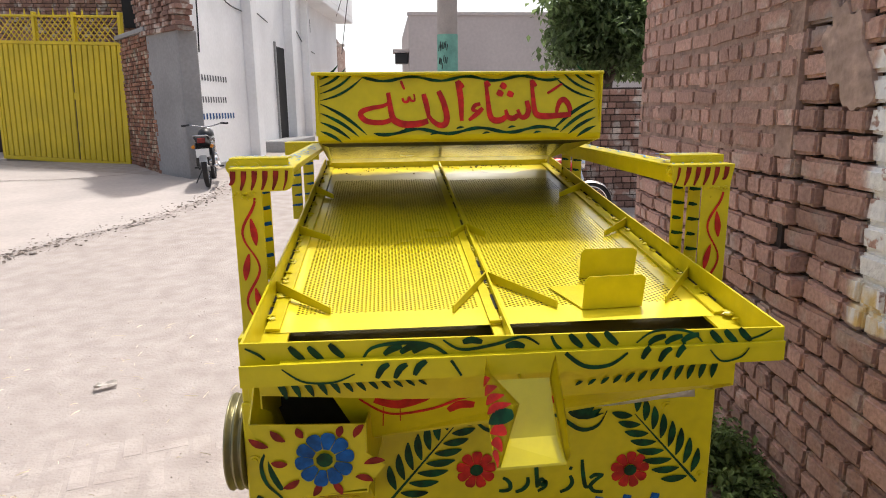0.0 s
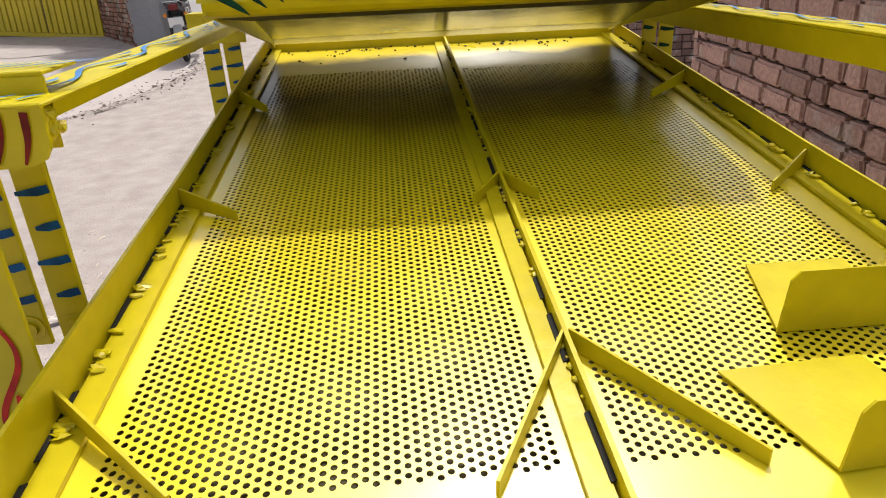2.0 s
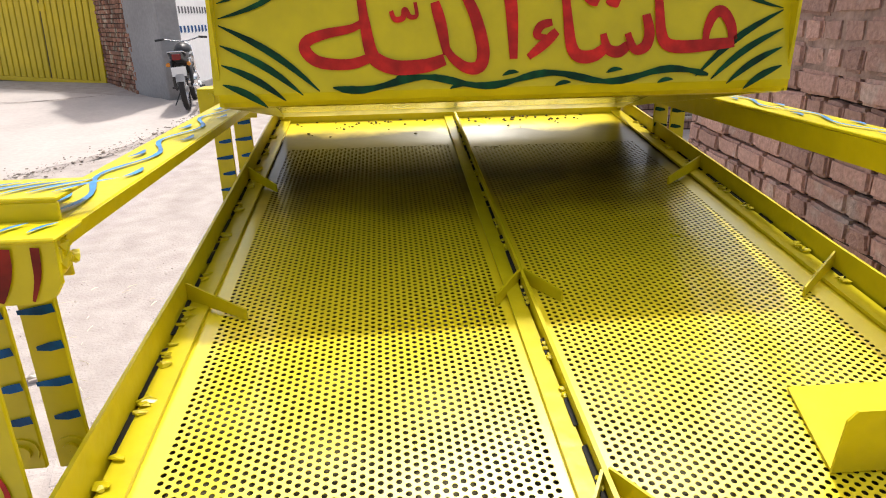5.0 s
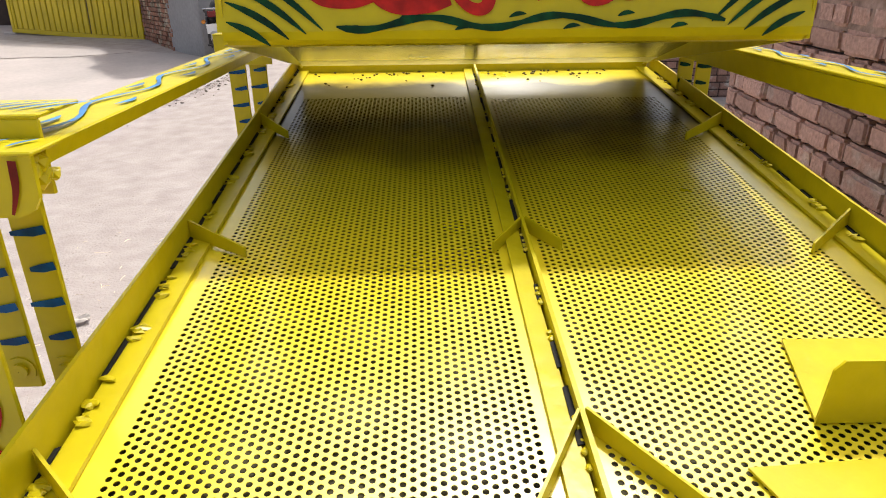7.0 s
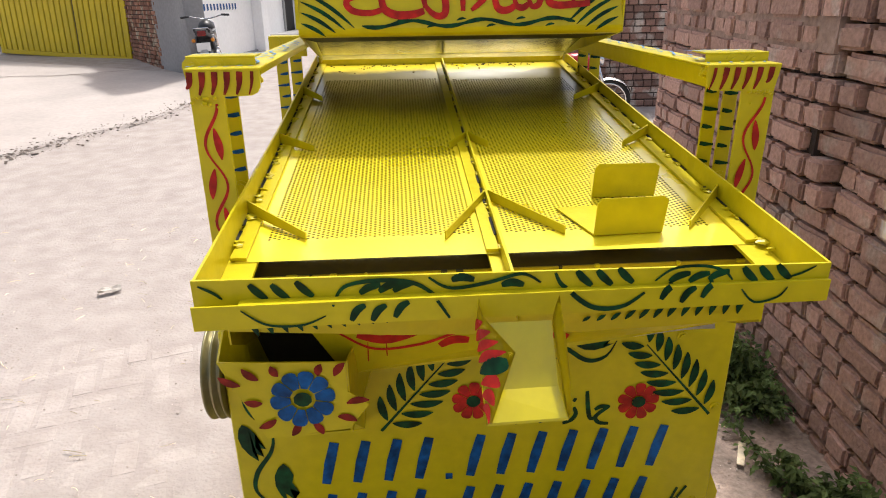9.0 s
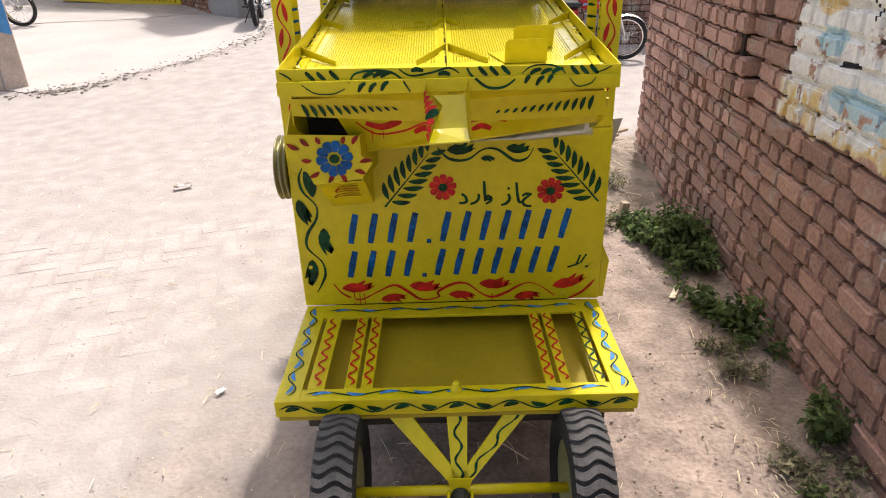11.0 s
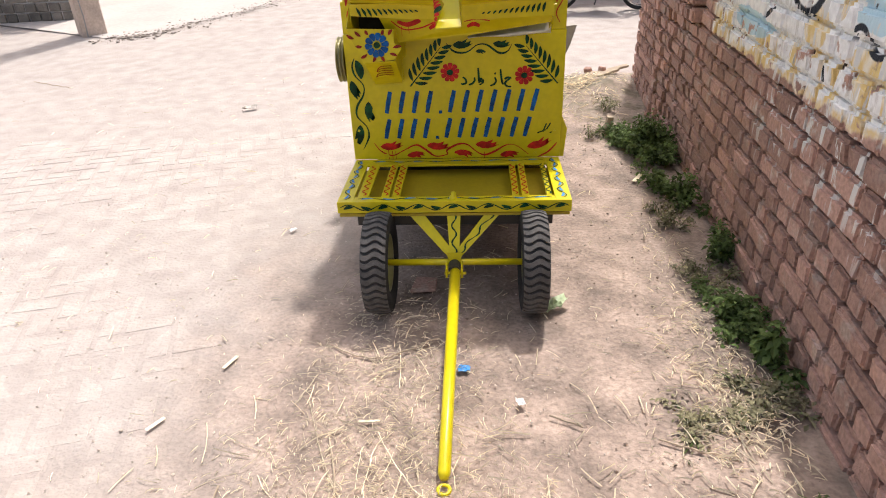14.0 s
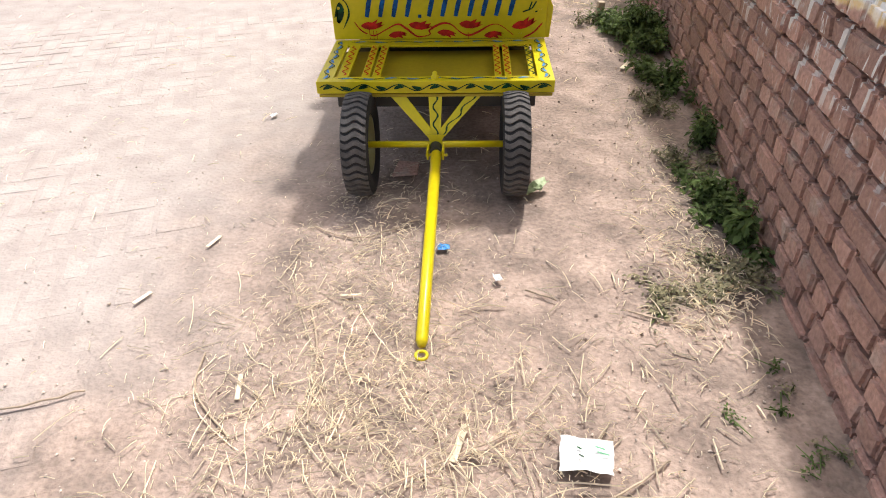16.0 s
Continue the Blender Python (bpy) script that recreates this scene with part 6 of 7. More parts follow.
def motorcycle(name, label, at, turn, tank_paint, trim_paint, lean=6, mirrors=True, size=1.0):
    """A small commuter motorcycle, nose along +x, on its side stand."""
    ob = thing(name, label, "motorcycle", at, turn)
    ob.matrix_world = pose(*at, 0, 0, turn) @ pose(0, 0, 0, lean, 0, 0) @ Matrix.Scale(size, 4)
    for x in (-0.6, 0.62):
        ty = part("wheel", lathe([(-0.03, 0.255), (-0.04, 0.275), (-0.03, 0.3), (0, 0.305), (0.03, 0.3), (0.04, 0.275), (0.03, 0.255), (-0.03, 0.255)], "y", 36, centre=(x, 0, 0.305)), RUBBER, ob, "", True)
        part("rim", lathe([(-0.02, 0.235), (-0.025, 0.258), (0.025, 0.258), (0.02, 0.235), (-0.02, 0.235)], "y", 30, centre=(x, 0, 0.305)), CHROME, ty, "", True)
        bm = bmesh.new()
        for k in range(18):
            a = 2 * math.pi * k / 18
            tube([(x + 0.04 * math.cos(a + 0.5), 0.02 * (-1) ** k, 0.305 + 0.04 * math.sin(a + 0.5)), (x + 0.24 * math.cos(a), 0, 0.305 + 0.24 * math.sin(a))], 0.003, 4, bm)
        part("spokes", bm, CHROME, ty)
        part("hub", lathe([(-0.06, 0.001), (-0.06, 0.045), (0.06, 0.045), (0.06, 0.001)], "y", 14, centre=(x, 0, 0.305)), ALLOY, ty)
        arc = [(x + 0.325 * math.cos(a), 0.325 * math.sin(a) + 0.305) for a in (radians(25 + 13 * k) + (radians(15) if x < 0 else 0) for k in range(10))]
        bm = bmesh.new()
        prev = None
        for px_, pz in arc:
            cur = [bm.verts.new((px_, w, pz - 0.02 * (abs(w) > 0.05))) for w in (-0.06, -0.04, 0.04, 0.06)]
            if prev:
                for k in range(3):
                    bm.faces.new((prev[k], prev[k + 1], cur[k + 1], cur[k]))
            prev = cur
        bmesh.ops.solidify(bm, geom=bm.faces[:], thickness=0.004)
        part("mudguard", bm, CHROME if x > 0 else trim_paint, ob, "", True)
    for s in (-1, 1):
        part("fork_leg", tube([(0.62, s * 0.09, 0.305), (0.42, s * 0.09, 0.88)], 0.02, 10), CHROME, ob, "", True)
        part("shock_absorber", tube([(-0.55, s * 0.12, 0.34), (-0.42, s * 0.12, 0.7)], 0.026, 10), BLACK, ob, "", True)
        part("swing_arm", tube([(-0.6, s * 0.1, 0.305), (-0.1, s * 0.09, 0.36)], 0.018, 8), BLACK, ob)
        if mirrors:
          part("mirror", lathe([(-0.006, 0.001), (-0.006, 0.05), (0.006, 0.045), (0.006, 0.001)], "x", 14, centre=(0.32, s * 0.36, 1.16)), BLACK, ob)
          part("mirror_stem", tube([(0.36, s * 0.25, 0.99), (0.33, s * 0.36, 1.13)], 0.006, 6), BLACK, ob)
        part("grip", tube([(0.3, s * 0.26, 0.99), (0.24, s * 0.38, 0.98)], 0.018, 10), BLACK, ob, "", True)
        part("indicator", lathe([(-0.03, 0.001), (-0.02, 0.028), (0.02, 0.03), (0.03, 0.001)], "x", 10, centre=(-0.72, s * 0.14, 0.66)), mat("amber_lens", (0.6, 0.22, 0.02), 0.25), ob)
        part("footrest", tube([(0.02, s * 0.1, 0.27), (0.02, s * 0.24, 0.28)], 0.014, 8), BLACK, ob)
    part("handlebar", tube(smooth_line([(0.3, -0.27, 0.99), (0.38, -0.1, 0.95), (0.4, 0, 0.94), (0.38, 0.1, 0.95), (0.3, 0.27, 0.99)], 4), 0.011, 8), CHROME, ob, "", True)
    part("headlight", lathe([(0.42, 0.001), (0.43, 0.07), (0.5, 0.085), (0.52, 0.08), (0.53, 0.001)], "x", 18, centre=(0, 0, 0.86)), CHROME, ob, "", True)
    bm = lathe([(-0.12, 0.001), (-0.11, 0.07), (-0.02, 0.125), (0.12, 0.14), (0.24, 0.12), (0.3, 0.06), (0.31, 0.001)], "x", 18, centre=(0.06, 0, 0.8))
    for v in bm.verts:
        v.co.y *= 0.95
        v.co.z = max(v.co.z, 0.7)
    tank = part("tank", bm, tank_paint, ob, "", True)
    part("tank_stripe", prism([(0.0, -0.128, 0.76), (0.26, -0.128, 0.79), (0.26, -0.128, 0.81), (0.02, -0.128, 0.79)], (0, 0.256, 0)), trim_paint, tank)
    part("seat", prism([(-0.62, -0.12, 0.76), (-0.3, -0.13, 0.72), (0.0, -0.1, 0.74), (0.0, -0.09, 0.8), (-0.3, -0.12, 0.79), (-0.64, -0.1, 0.83)], (0, 0.24, 0), 0.015), BLACK, ob)
    part("side_cover", prism([(-0.35, -0.12, 0.5), (-0.08, -0.12, 0.46), (-0.05, -0.12, 0.7), (-0.36, -0.12, 0.7)], (0, 0.24, 0), 0.01), tank_paint, ob)
    part("tail_cowl", prism([(-0.78, -0.06, 0.74), (-0.45, -0.11, 0.66), (-0.4, -0.11, 0.75), (-0.75, -0.07, 0.82)], (0, 0.16, 0), 0.01), tank_paint, ob)
    part("tail_lamp", box(-0.81, -0.76, -0.06, 0.06, 0.72, 0.8, 0.008), LAMP_RED, ob)
    part("number_plate", box(-0.83, -0.825, -0.1, 0.1, 0.5, 0.63, 0.003), PAPER, ob)
    part("engine", box(-0.08, 0.2, -0.12, 0.12, 0.3, 0.48, 0.03), ALLOY, ob)
    for k in range(5):
        part("cylinder_fin", box(0.04, 0.22, -0.09, 0.09, 0.49 + 0.03 * k, 0.505 + 0.03 * k, 0.004), ALLOY, ob)
    part("crank_cover", lathe([(-0.15, 0.001), (-0.15, 0.09), (0.15, 0.09), (0.15, 0.001)], "y", 18, centre=(0.0, 0, 0.38)), CHROME, ob, "", True)
    part("exhaust", tube(smooth_line([(0.24, -0.1, 0.5), (0.26, -0.14, 0.33), (0.05, -0.16, 0.25), (-0.3, -0.17, 0.28), (-0.85, -0.17, 0.36)], 4), 0.03, 12, taper=None), CHROME, ob, "", True)
    part("frame_tube", tube([(0.4, 0, 0.85), (0.28, 0, 0.5), (0.1, 0, 0.28), (-0.2, 0, 0.3), (-0.45, 0, 0.68), (0.38, 0, 0.78)], 0.02, 8), BLACK, ob)
    part("side_stand", tube([(0.0, 0.1, 0.28), (-0.05, 0.24, 0.02)], 0.01, 6), BLACK, ob)
    part("rear_carrier", tube([(-0.5, -0.1, 0.8), (-0.86, -0.1, 0.84), (-0.86, 0.1, 0.84), (-0.5, 0.1, 0.8)], 0.008, 6), CHROME, ob)
    return ob


WHITE_P = mat("white_gloss_paint", (0.6, 0.6, 0.6), 0.3)
RED_G = mat("red_gloss_paint", (0.42, 0.015, 0.02), 0.25)
BLUE_G = mat("blue_white_trim", (0.2, 0.3, 0.45), 0.3)
motorcycle("motorcycle", "black and chrome motorcycle parked by the white house, seen from behind", (-2.2, 11.85, 0.3), 100, BLACK, WHITE_P, -3, False)
motorcycle("motorcycle", "red motorcycle with chrome mudguards parked by the brick wall", (2.66, 8.05, 0.137), -8, RED_G, BLUE_G, size=0.86)
motorcycle("motorcycle", "dark motorcycle parked on the concrete apron", (-7.05, 12.0, 0.33), 2, BLACK, ALLOY)


# ---- plants ----
def leaf_cloud(points, size, material, name, parent, seed, droop=0.4):
    rg = random.Random(seed)
    verts, faces = [], []
    for p in points:
        a, t = rg.uniform(0, 6.28), rg.uniform(-0.9, 0.5) - droop * 0.3
        l = size * rg.uniform(0.6, 1.3)
        d = Vector((math.cos(a) * math.cos(t), math.sin(a) * math.cos(t), math.sin(t)))
        s = d.cross(Vector((0, 0, 1))).normalized() * l * 0.28
        up = s.cross(d).normalized() * l * 0.1
        k = len(verts)
        p = Vector(p)
        verts += [tuple(p), tuple(p + d * l * 0.45 + s + up), tuple(p + d * l * 0.5 - up * 0.6), tuple(p + d * l * 0.45 - s + up), tuple(p + d * l - up)]
        faces += [(k, k + 1, k + 2), (k, k + 2, k + 3), (k + 1, k + 4, k + 2), (k + 2, k + 4, k + 3)]
    me = bpy.data.meshes.new(name)
    me.from_pydata(verts, [], faces)
    return part(name, me, material, parent)


def weed(at, rx, ry, h, leaves, seed, label, size=0.035, material=None):
    rg = random.Random(seed)
    ob = thing("weed", label, "weed", at, rg.uniform(0, 20), "weeds along the wall")
    pts, stems = [], bmesh.new()
    for k in range(max(4, leaves // 45) if leaves > 100 else 2):
        x, y = rg.gauss(0, 0.45) * rx, rg.gauss(0, 0.45) * ry
        hh = h * rg.uniform(0.45, 1.05) * max(0.3, 1 - 0.5 * (abs(x / rx) + abs(y / ry)))
        tip = Vector((x * 1.35 + rg.gauss(0, 0.03), y * 1.25 + rg.gauss(0, 0.03), hh))
        tube([(x * 0.7, y * 0.7, -0.02), (x, y, hh * 0.6), tip], 0.004, 4, stems, False, [0.004, 0.003, 0.0015])
        for q in range(45 if leaves > 100 else 16):
            t = rg.random() ** 0.7
            pts.append((x * (0.7 + 0.65 * t) + rg.gauss(0, 0.008 + 0.12 * rx), y * (0.7 + 0.6 * t) + rg.gauss(0, 0.008 + 0.12 * rx), max(0.005, hh * t + rg.gauss(0, 0.015))))
    tagged(part("stem", stems, LEAF, ob), kind="stuff")
    leaf_cloud(pts, size, material or LEAF, "foliage", ob, seed)


DRYLEAF = mat("dry_grey_leaves", (0.2, 0.18, 0.1), 0.8, vary=0.4, scale=12, island=0.4)
weed((2.14, 2.9, 0), 0.15, 0.26, 0.27, 3400, 1, "dense leafy green weed bush at the wall's foot")
weed((2.02, 3.1, 0), 0.1, 0.14, 0.18, 500, 12, "low green weed at the wall's foot")
weed((2.15, 2.15, 0), 0.07, 0.26, 0.2, 900, 2, "straggling green weed at the wall's foot")
weed((2.03, 1.88, 0), 0.1, 0.2, 0.08, 500, 3, "small dusty weed on the earth", 0.022, DRYLEAF)
weed((2.14, 1.5, 0), 0.035, 0.12, 0.22, 500, 4, "upright green weed close to the bricks")
weed((2.04, 1.3, 0), 0.1, 0.16, 0.08, 600, 5, "dusty low weed on the earth", 0.022, DRYLEAF)
weed((2.04, 0.98, 0), 0.09, 0.2, 0.13, 1300, 6, "dark green weed along the wall", 0.03)
weed((2.07, 0.72, 0), 0.035, 0.07, 0.19, 420, 7, "broad-leaved green weed along the wall", 0.045)
weed((1.97, 0.55, 0), 0.14, 0.15, 0.03, 700, 8, "dry grassy tuft on the earth", 0.025, DRYLEAF)
weed((1.77, 0.42, 0), 0.1, 0.12, 0.016, 360, 9, "dry grassy tuft on the earth", 0.02, DRYLEAF)
weed((1.83, 3.27, 0), 0.09, 0.12, 0.14, 240, 14, "dry thin weed on the earth", 0.022, DRYLEAF)
weed((2.0, 3.85, 0.03), 0.14, 0.14, 0.1, 300, 15, "dry thin weed on the earth heap", 0.022, DRYLEAF)
for i, (x, y) in enumerate(((1.98, 0.12), (1.98, 0.02), (1.93, -0.06), (1.99, -0.14), (1.94, -0.21), (2.03, -0.16), (1.77, -0.07))):
    weed((x, y, 0), 0.022, 0.04, 0.022, 60, 30 + i, "small sprouting weed on the earth", 0.013, DRYLEAF if i % 2 else None)


def tree(at, height, crown, seed):
    rg = random.Random(seed)
    ob = thing("tree", "leafy green tree behind the low brick wall", "tree", at)
    bm = bmesh.new()
    tube([(0, 0, -0.2), (0.05, 0, 1.0), (0.1, 0.05, 1.9)], 0.1, 10, bm, True, [0.14, 0.1, 0.08])
    pts = []
    for k in range(44):
        a, e = rg.uniform(0, 6.28), rg.uniform(-0.75, 1.25)
        r = crown * rg.uniform(0.45, 1.0)
        tip = Vector((r * math.cos(a) * math.cos(e), r * math.sin(a) * math.cos(e), height * 0.62 + r * math.sin(e) * 0.9))
        b = Vector((0.08, 0.04, 1.5 + 0.3 * rg.random()))
        mid = b.lerp(tip, 0.5) + Vector((0, 0, 0.12))
        tube([b, mid, tip], 0.02, 5, bm, False, [0.04, 0.02, 0.006])
        for q in range(420):
            c = mid.lerp(tip, rg.uniform(0.2, 1.12))
            pts.append(c + Vector((rg.gauss(0, 0.2), rg.gauss(0, 0.2), rg.gauss(0, 0.17))))
    part("trunk", bm, BARK, ob)
    leaf_cloud(pts, 0.15, TREELEAF, "crown", ob, seed, 1.2)


tree((4.78, 12.3, 0.3), 4.3, 1.15, 5)
tree((6.4, 13.0, 0.3), 4.2, 1.3, 6)

# ---- straw and litter ----
def heap_z(x, y):
    """Rough height of the earth heap, for what lies on it."""
    r = math.hypot((x - 2.2) / 0.85, (y - 4.4) / 0.95)
    return max(0.0, 0.12 * (0.5 + 0.5 * math.cos(math.pi * r)) - 0.01) if r < 1 else 0.0


def straw(seed, spots):
    rg = random.Random(seed)
    verts, faces = [], []
    for cx, cy, sx, sy, n, lmin, lmax, w in spots:
        for i in range(n):
            x, y = rg.gauss(cx, sx), rg.gauss(cy, sy)
            if x > 2.0 + 0.08 * y:
                continue
            a, l = rg.uniform(0, 6.28), rg.uniform(lmin, lmax) * rg.uniform(0.4, 1)
            bend = rg.gauss(0, 0.2)
            ww = w * rg.uniform(0.6, 1.6)
            z0 = 0.002 + abs(rg.gauss(0, 0.007))
            pts = []
            px_, py_ = x, y
            for k in range(4):
                pts.append(Vector((px_, py_, z0 + heap_z(px_, py_) + 0.008 * noise.noise((px_ * 9, py_ * 9, i)) + 0.003 * (k in (1, 2)))))
                px_, py_ = px_ + math.cos(a) * l / 3, py_ + math.sin(a) * l / 3
                a += bend * 0.6
            base = len(verts)
            for k, p in enumerate(pts):
                d = (pts[min(3, k + 1)] - pts[max(0, k - 1)]).normalized()
                s = Vector((-d.y, d.x, 0)) * ww / 2
                verts += [tuple(p + s), tuple(p - s), tuple(p + Vector((0, 0, ww * 0.8)))]
            for k in range(3):
                b = base + 3 * k
                for u, v in ((0, 2), (2, 1), (1, 0)):
                    faces.append((b + u, b + v, b + 3 + v, b + 3 + u))
    me = bpy.data.meshes.new("straw")
    me.from_pydata(verts, [], faces)
    return me


STRAW_DENSE = [(0.74, 0.12, 0.26, 0.28, 2200, 0.008, 0.05, 0.0018), (1.0, -0.14, 0.36, 0.2, 2000, 0.008, 0.055, 0.0018), (0.74, 0.72, 0.17, 0.27, 1100, 0.01, 0.05, 0.0018), (0.75, 0.1, 0.3, 0.34, 190, 0.06, 0.2, 0.0026), (0.98, -0.25, 0.36, 0.14, 170, 0.06, 0.22, 0.003), (0.92, 1.05, 0.26, 0.28, 60, 0.05, 0.18, 0.0024)]
STRAW_SPARSE = [(1.9, 0.62, 0.09, 0.22, 420, 0.015, 0.07, 0.0028), (1.86, 0.4, 0.1, 0.12, 260, 0.02, 0.1, 0.003), (1.95, 1.35, 0.07, 0.4, 260, 0.015, 0.06, 0.0025), (1.7, 0.4, 0.18, 0.3, 130, 0.02, 0.12, 0.003), (1.8, 1.6, 0.2, 0.8, 90, 0.03, 0.1, 0.003), (0.0, 0.5, 0.7, 0.9, 160, 0.01, 0.05, 0.0025), (-0.6, 2.5, 1.4, 2.5, 450, 0.02, 0.1, 0.003), (1.95, 4.3, 0.22, 0.35, 420, 0.03, 0.13, 0.004), (1.9, 4.45, 0.08, 0.09, 260, 0.05, 0.18, 0.005), (1.75, 3.6, 0.15, 0.3, 90, 0.02, 0.09, 0.004), (-3.3, 7.15, 0.3, 0.12, 160, 0.03, 0.14, 0.006), (-2.2, 9.4, 0.2, 0.9, 140, 0.03, 0.14, 0.006)]
ob = part("straw", straw(3, STRAW_DENSE + STRAW_SPARSE), STRAW, None, "scattered dry straw on the earth")
tagged(ob, category="straw", kind="stuff")
TWIG = mat("grey_twig", (0.42, 0.33, 0.24), 0.9, vary=0.3)
for pts in (((-0.4, -0.12), (-0.15, -0.06), (0.0, 0.0)), ((0.5, 0.82), (0.6, 0.76), (0.72, 0.75), (0.9, 0.87)), ((0.88, -0.3), (1.06, -0.2), (1.22, -0.12)), ((0.3, 0.15), (0.32, 0.0), (0.46, -0.15)), ((0.58, 0.36), (0.64, 0.15), (0.66, -0.1)), ((1.42, -0.32), (1.52, -0.26), (1.6, -0.2)), ((-3.42, 5.19), (-3.15, 5.06), (-2.9, 4.94)), ((1.28, 0.45), (1.38, 0.4)), ((1.6, 0.35), (1.72, 0.3), (1.82, 0.28))):
    line = smooth_line(pts, 4)
    tagged(part("twig", tube([(x, y, 0.008 + ground_z(x, y) + 0.005 * math.sin(3 * i)) for i, (x, y) in enumerate(line)], 0.0032, 6), TWIG, None, "dry twig lying on the earth"), category="twig", group="twigs on the earth")
for pts in (((0.482, 0.514), (0.563, 0.304), (0.615, 0.182), (0.638, 0.044), (0.634, -0.056)),
            ((0.339, 0.135), (0.304, 0.052), (0.344, -0.061), (0.428, -0.141), (0.5, -0.194)),
            ((0.52, 0.029), (0.493, -0.071), (0.507, -0.161), (0.537, -0.244), (0.549, -0.317)),
            ((0.731, 0.381), (0.785, 0.275), (0.863, 0.156), (0.931, 0.088)),
            ((0.615, 0.182), (0.668, 0.098), (0.671, 0.006), (0.615, -0.181)),
            ((0.265, -0.11), (0.262, -0.026), (0.345, -0.006)),
            ((0.402, 0.194), (0.447, 0.129), (0.508, 0.095)),
            ((0.38, 0.142), (0.391, 0.053), (0.366, -0.024)),
            ((0.893, 0.061), (0.961, -0.068), (1.048, -0.14)),
            ((0.732, 0.259), (0.723, 0.14), (0.766, 0.033)),
            ((0.482, 0.653), (0.447, 0.533), (0.437, 0.495)),
            ((0.755, 0.832), (0.773, 0.697), (0.78, 0.584))):
    line = smooth_line(pts, 5)
    tagged(part("straw_stalk", tube([(x, y, 0.005 + 0.004 * math.sin(1.7 * i)) for i, (x, y) in enumerate(line)], 0.0016, 6), STRAW, None, "long dry straw stalk lying on the earth"), category="straw", group="straw stalks")
slab = part("brick_chip", prism([(-0.06, -0.05, 0), (0.05, -0.06, 0), (0.07, 0.03, 0), (-0.02, 0.06, 0)], (0, 0, 0.012), 0.003), BRICK, None, "flat broken brick chip lying on the earth")
slab.matrix_world = pose(0.81, 1.26, 0.002, 3, -2, 10)
tagged(slab, category="brick chip")
bm = bmesh.new()
bmesh.ops.create_grid(bm, x_segments=6, y_segments=4, size=1)
for v in bm.verts:
    v.co = Vector((v.co.x * 0.05, v.co.y * 0.03 * (1 - 0.5 * abs(v.co.x)), 0.02 + 0.018 * v.co.y * v.co.y + 0.012 * v.co.x))
bmesh.ops.solidify(bm, geom=bm.faces[:], thickness=0.002)
rind = part("melon_rind", bm, mat("pale_green_rind", (0.42, 0.5, 0.3), 0.5, vary=0.2, scale=30), None, "pale green curled fruit rind beside the tyre", True)
rind.matrix_world = pose(1.37, 1.08, -0.002, 0, 0, 35)
tagged(rind, category="fruit rind")
for x, y, z, a, l in ((2.27, 4.86, 0.07, 25, 0.34), (2.2, 4.72, 0.075, 32, 0.26)):
    ob = part("board", box(-l / 2, l / 2, -0.025, 0.025, 0, 0.022, 0.003), TWIG, None, "short weathered board lying on the earth heap")
    ob.matrix_world = pose(x, y, z, 3, -6, a)
    tagged(ob, category="board", group="boards on the heap")
stub = part("wooden_stub", prism([(-0.022, -0.02, -0.03), (0.022, -0.022, -0.03), (0.02, 0.02, -0.03), (-0.021, 0.021, -0.03)], (0.006, 0, 0.15), 0.003), TWIG, None, "short sawn wooden stub standing in the earth")
stub.matrix_world = pose(1.955, 3.27, 0.01, 2, 3, 12)
tagged(stub, category="stub")
# flat chips of wood
for x, y, a, l, w in ((0.44, 0.02, 100, 0.1, 0.014), (1.07, -0.16, 75, 0.12, 0.02), (0.14, 0.72, 70, 0.08, 0.014), (0.7, 0.42, 5, 0.07, 0.01), (1.99, 2.45, 60, 0.14, 0.025), (0.0, 0.4, 60, 0.07, 0.013)):
    ob = part("wood_chip", box(-l / 2, l / 2, -w / 2, w / 2, 0, 0.004, 0.001), STRAW, None, "pale split wood chip on the earth")
    ob.matrix_world = pose(x, y, 0.004, 3, 2, a)
    tagged(ob, category="wood chip", group="wood chips")


def crumpled(name, label, at, turn, sx, sy, material, seed, height=0.02):
    bm = bmesh.new()
    bmesh.ops.create_grid(bm, x_segments=8, y_segments=8, size=1)
    for v in bm.verts:
        v.co = Vector((v.co.x * sx + 0.006 * noise.noise((v.co.x * 2, v.co.y * 2, seed)), v.co.y * sy + 0.006 * noise.noise((v.co.y * 2, v.co.x * 2, seed + 5)), height * (0.4 + noise.noise((v.co.x * 1.6, v.co.y * 1.6, seed + 9)))))
    bmesh.ops.solidify(bm, geom=bm.faces[:], thickness=0.0012)
    ob = part(name, bm, material, None, label)
    ob.matrix_world = pose(*at, 0, 0, turn)
    return tagged(ob, category="litter")


bag = crumpled("plastic_packet", "white plastic packet with faded green print, lying on straw", (1.39, -0.2, 0.014), -8, 0.066, 0.05, PAPER, 3)
for k, (u, v, l) in enumerate(((0.02, 0.02, 0.025), (0.025, 0.005, 0.03), (-0.02, -0.01, 0.012), (-0.025, 0.012, 0.012))):
    part("print_mark", paint([[(u, v, 0.005), (u + l, v - 0.006, 0.005)]], lambda a, b: Vector((a, b, 0.02))), mat("faded_green_print", (0.1, 0.3, 0.16), 0.7) if k < 2 else GREEN_P, bag)
crumpled("paper_scrap", "small white crumpled paper scrap on the earth", (1.19, 0.51, 0.008), 20, 0.013, 0.018, PAPER, 7, 0.015)
